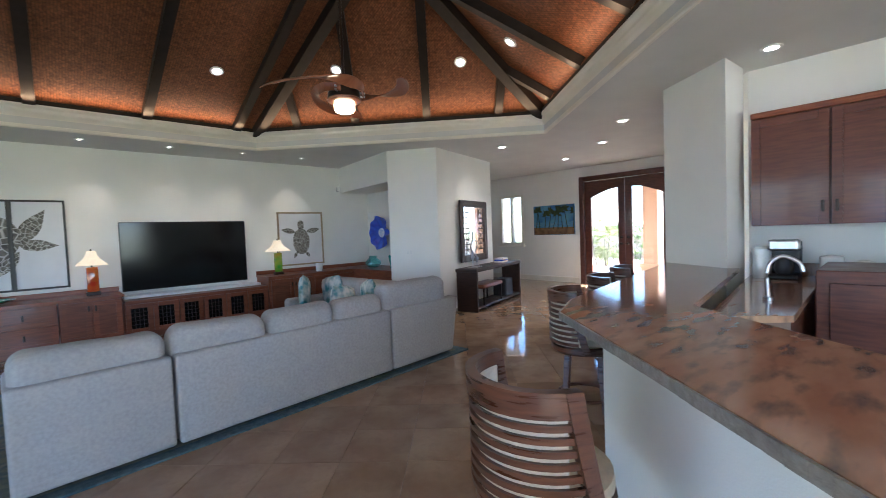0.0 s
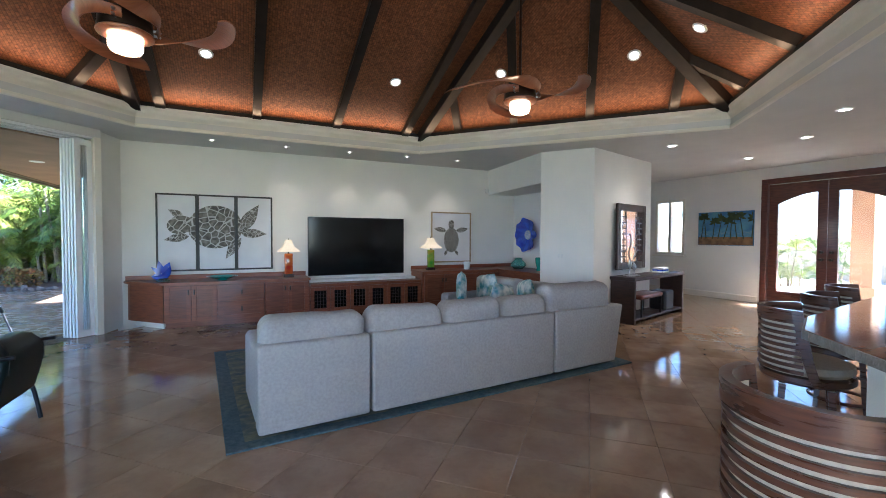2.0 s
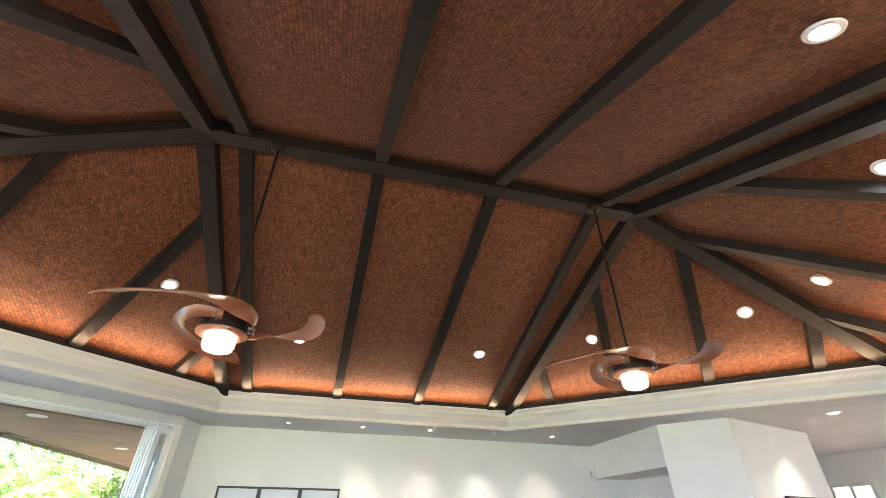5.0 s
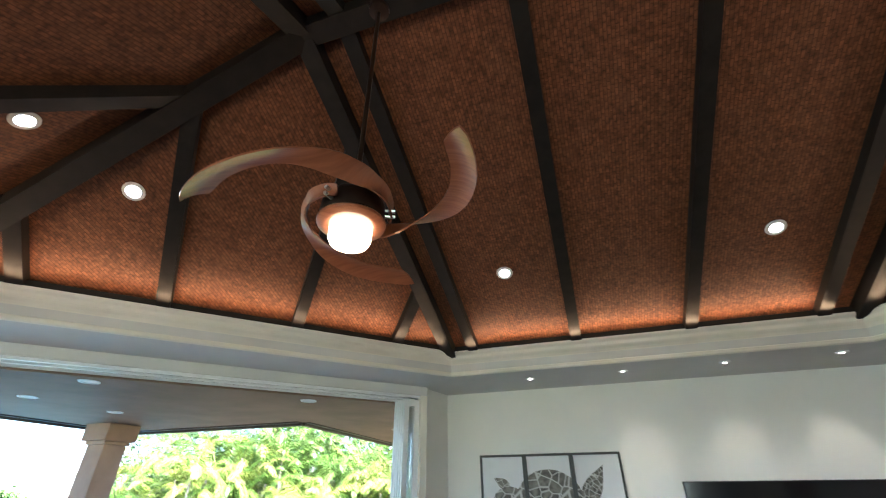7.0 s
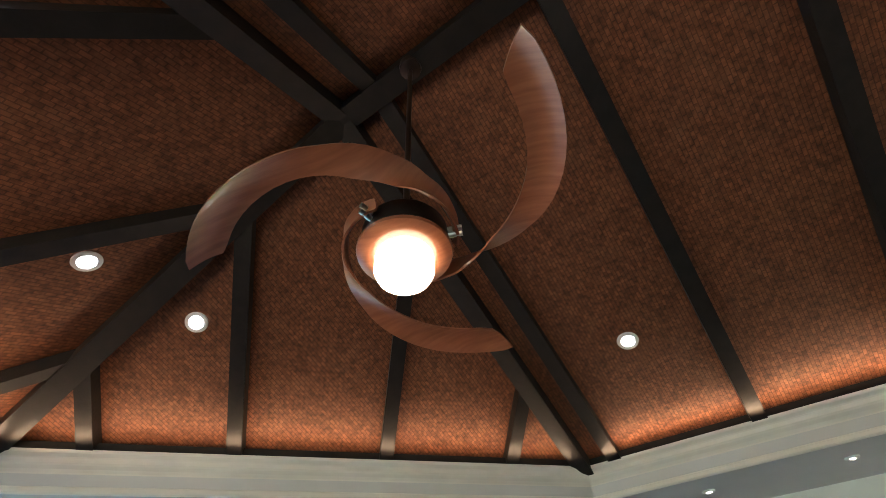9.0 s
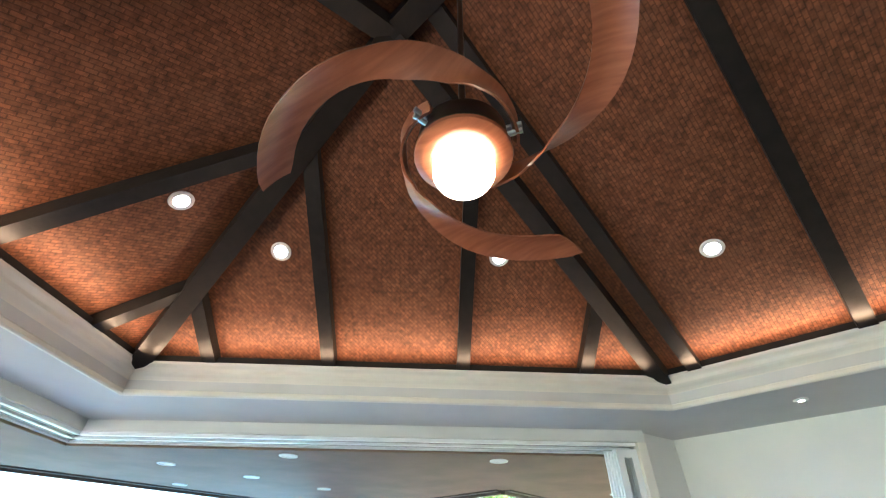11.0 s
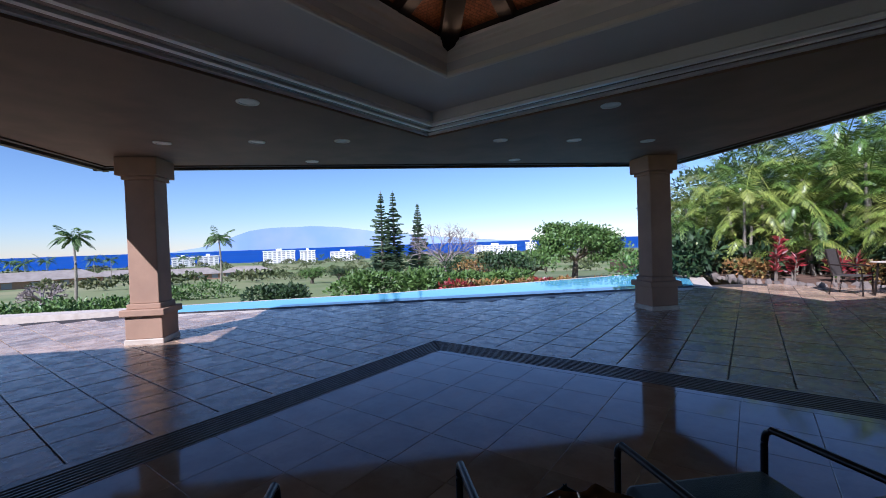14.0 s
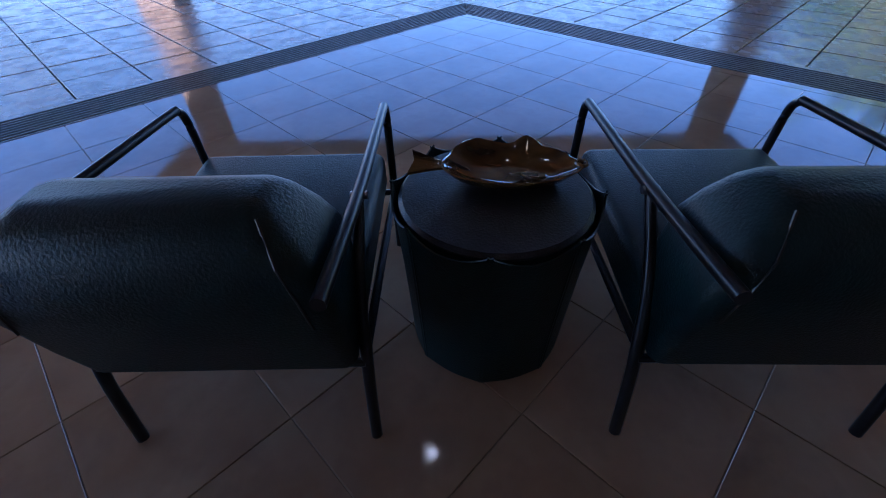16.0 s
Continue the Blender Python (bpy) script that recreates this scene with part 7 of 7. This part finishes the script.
# ---------------------------------------------------------------- entry court outside the front door
structure("pavement_court", prism(B(), [(17.05, -6.0), (26.0, -6.0), (26.0, 9.0), (17.05, 9.0)], -0.4, -0.05), COPING, "pale sunlit paving outside the entry", "pavement")
structure("wall_court", prism(B(), [(26.0, -6.0), (26.3, -6.0), (26.3, 9.0), (26.0, 9.0)], -0.4, 1.0), COPING, "tan garden wall across the entry court", "wall")
structure("roof_porch", prism(B(), [(17.04, -3.0), (19.0, -3.0), (19.0, 6.2), (17.04, 6.2)], 2.95, 3.1), STUCCO, "tan porch roof over the entry", "roof")
t = thing("column", "square tan stucco column at the entry porch", "column", pose(19.3, 0.85, -0.05))
part("shaft", box(B(), -0.2, -0.2, 0, 0.2, 0.2, 3.0, bevel=0.01), STUCCO, t)
part("base", box(B(), -0.26, -0.26, 0, 0.26, 0.26, 0.4, bevel=0.01), STUCCO, t)
for x, y, k in ((21.6, 2.3, 0.6), (19.8, 4.3, 0.7), (22.0, 3.6, 0.8), (21.2, 5.2, 1.0), (24.5, 0.7, 0.6)):
    fronds, canes = rng.choice(variants)
    t = thing("areca_palm", "green areca palm clump in the entry court", "palm", pose(x, y, -0.05, 0, 0, rng.uniform(0, 360)) @ Matrix.Scale(k * 0.75, 4), "court palms")
    for me in [fronds] + canes:
        o = new("foliage" if me == fronds else "cane", me)
        o.parent = t
ti_plant(21.2, -0.5, 1.2, 21)
ti_plant(22.6, 0.9, 1.4, 22)

# ---------------------------------------------------------------- stone tiles
S = 0.444
J = 0.0025


def tile_mesh(name, mat, side, thick, bev):
    h = side / 2
    bm = B()
    top = [bm.verts.new((x * (h - bev), y * (h - bev), 0)) for x, y in ((-1, -1), (1, -1), (1, 1), (-1, 1))]
    rim = [bm.verts.new((x * h, y * h, -bev)) for x, y in ((-1, -1), (1, -1), (1, 1), (-1, 1))]
    foot = [bm.verts.new((x * h, y * h, -thick)) for x, y in ((-1, -1), (1, -1), (1, 1), (-1, 1))]
    bm.faces.new(top)
    for i in range(4):
        bm.faces.new((rim[i], rim[(i + 1) % 4], top[(i + 1) % 4], top[i]))
        bm.faces.new((foot[i], foot[(i + 1) % 4], rim[(i + 1) % 4], rim[i]))
    return mesh_of(name, bm, mat)


def add_tile(verts, faces, x, y, z, side, thick, bev, turn):
    h = side / 2
    k = len(verts)
    c, s = math.cos(turn), math.sin(turn)
    for hh, zz in ((h - bev, 0), (h, -bev), (h, -thick)):
        for a, b in ((-1, -1), (1, -1), (1, 1), (-1, 1)):
            verts.append((x + a * hh * c - b * hh * s, y + a * hh * s + b * hh * c, z + zz))
    faces.append((k, k + 1, k + 2, k + 3))
    for i in range(4):
        j = (i + 1) % 4
        faces.append((k + 4 + i, k + 4 + j, k + j, k + i))
        faces.append((k + 8 + i, k + 8 + j, k + 4 + j, k + 4 + i))


def lay(parent_name, near_mesh, far_mat, side, joint, z, inside, near, u0, v0, count, jitter):
    home = bpy.data.objects[parent_name]
    verts, faces, made = [], [], 0
    rg = random.Random(9)
    for i in range(-count, count):
        for j in range(-count, count):
            x, y = uv(u0 + side * (i + 0.5), v0 + side * (j + 0.5))
            if not inside(x, y):
                continue
            dz = rg.uniform(-jitter, jitter)
            if near(x, y) and made < 298:
                o = new("tile", near_mesh)
                o.matrix_basis = pose(x, y, z + dz, rg.uniform(-1, 1) * jitter * 40, rg.uniform(-1, 1) * jitter * 40, -45 + 90 * rg.randrange(4))
                o.parent = home
                made += 1
            else:
                add_tile(verts, faces, x, y, z + dz, side - joint, 0.02, 0.0015, radians(45))
    o = new("tile_field", leaf_mesh("tile_field", verts, faces, far_mat))
    o.parent = home
    o["kind"] = "stuff"


def indoors(x, y):
    u, v = (x + y) / math.sqrt(2), (x - y) / math.sqrt(2)
    return u > 0.4 and v > 0.4 and -6.8 < y < 5.5 and x < 17.0 and not (y > TV_Y + 0.2 and x < 14)


def outdoors(x, y):
    u, v = (x + y) / math.sqrt(2), (x - y) / math.sqrt(2)
    if u > -0.35 and v > -0.35:
        return False
    lim = -4.1 + 0.02 * (y + 5.9)
    return x > lim + 0.25 and -12.5 < y < 11.2 and x < 4.6


for i in range(14):
    part("cut_tile", prism(B(), [uv(0.385 + S * i, 0.384), uv(0.385 + S * (i + 1) - J, 0.384), uv(0.385 + S * (i + 1) - J, 0.48 - J), uv(0.385 + S * i, 0.48 - J)], -0.02, 0.0), TRAVERTINE, bpy.data.objects["floor"])
lay("floor", tile_mesh("tile", TRAVERTINE, S - J, 0.02, 0.0015), TRAVERTINE_FAR, S, J, 0.0, indoors, lambda x, y: 1.0 < x < 8.8 and -3.2 < y < 2.2, 0.37, 0.48, 45, 0.0002)
lay("pavement", tile_mesh("tile", PAVER, 0.50 - 0.01, 0.03, 0.005), PAVER_FAR, 0.50, 0.01, -0.022, outdoors, lambda x, y: -2.5 < x < 3.0 and -4.8 < y < 5.2, -0.13 - 0.5 * 40, -0.13 - 0.5 * 40, 80, 0.0012)
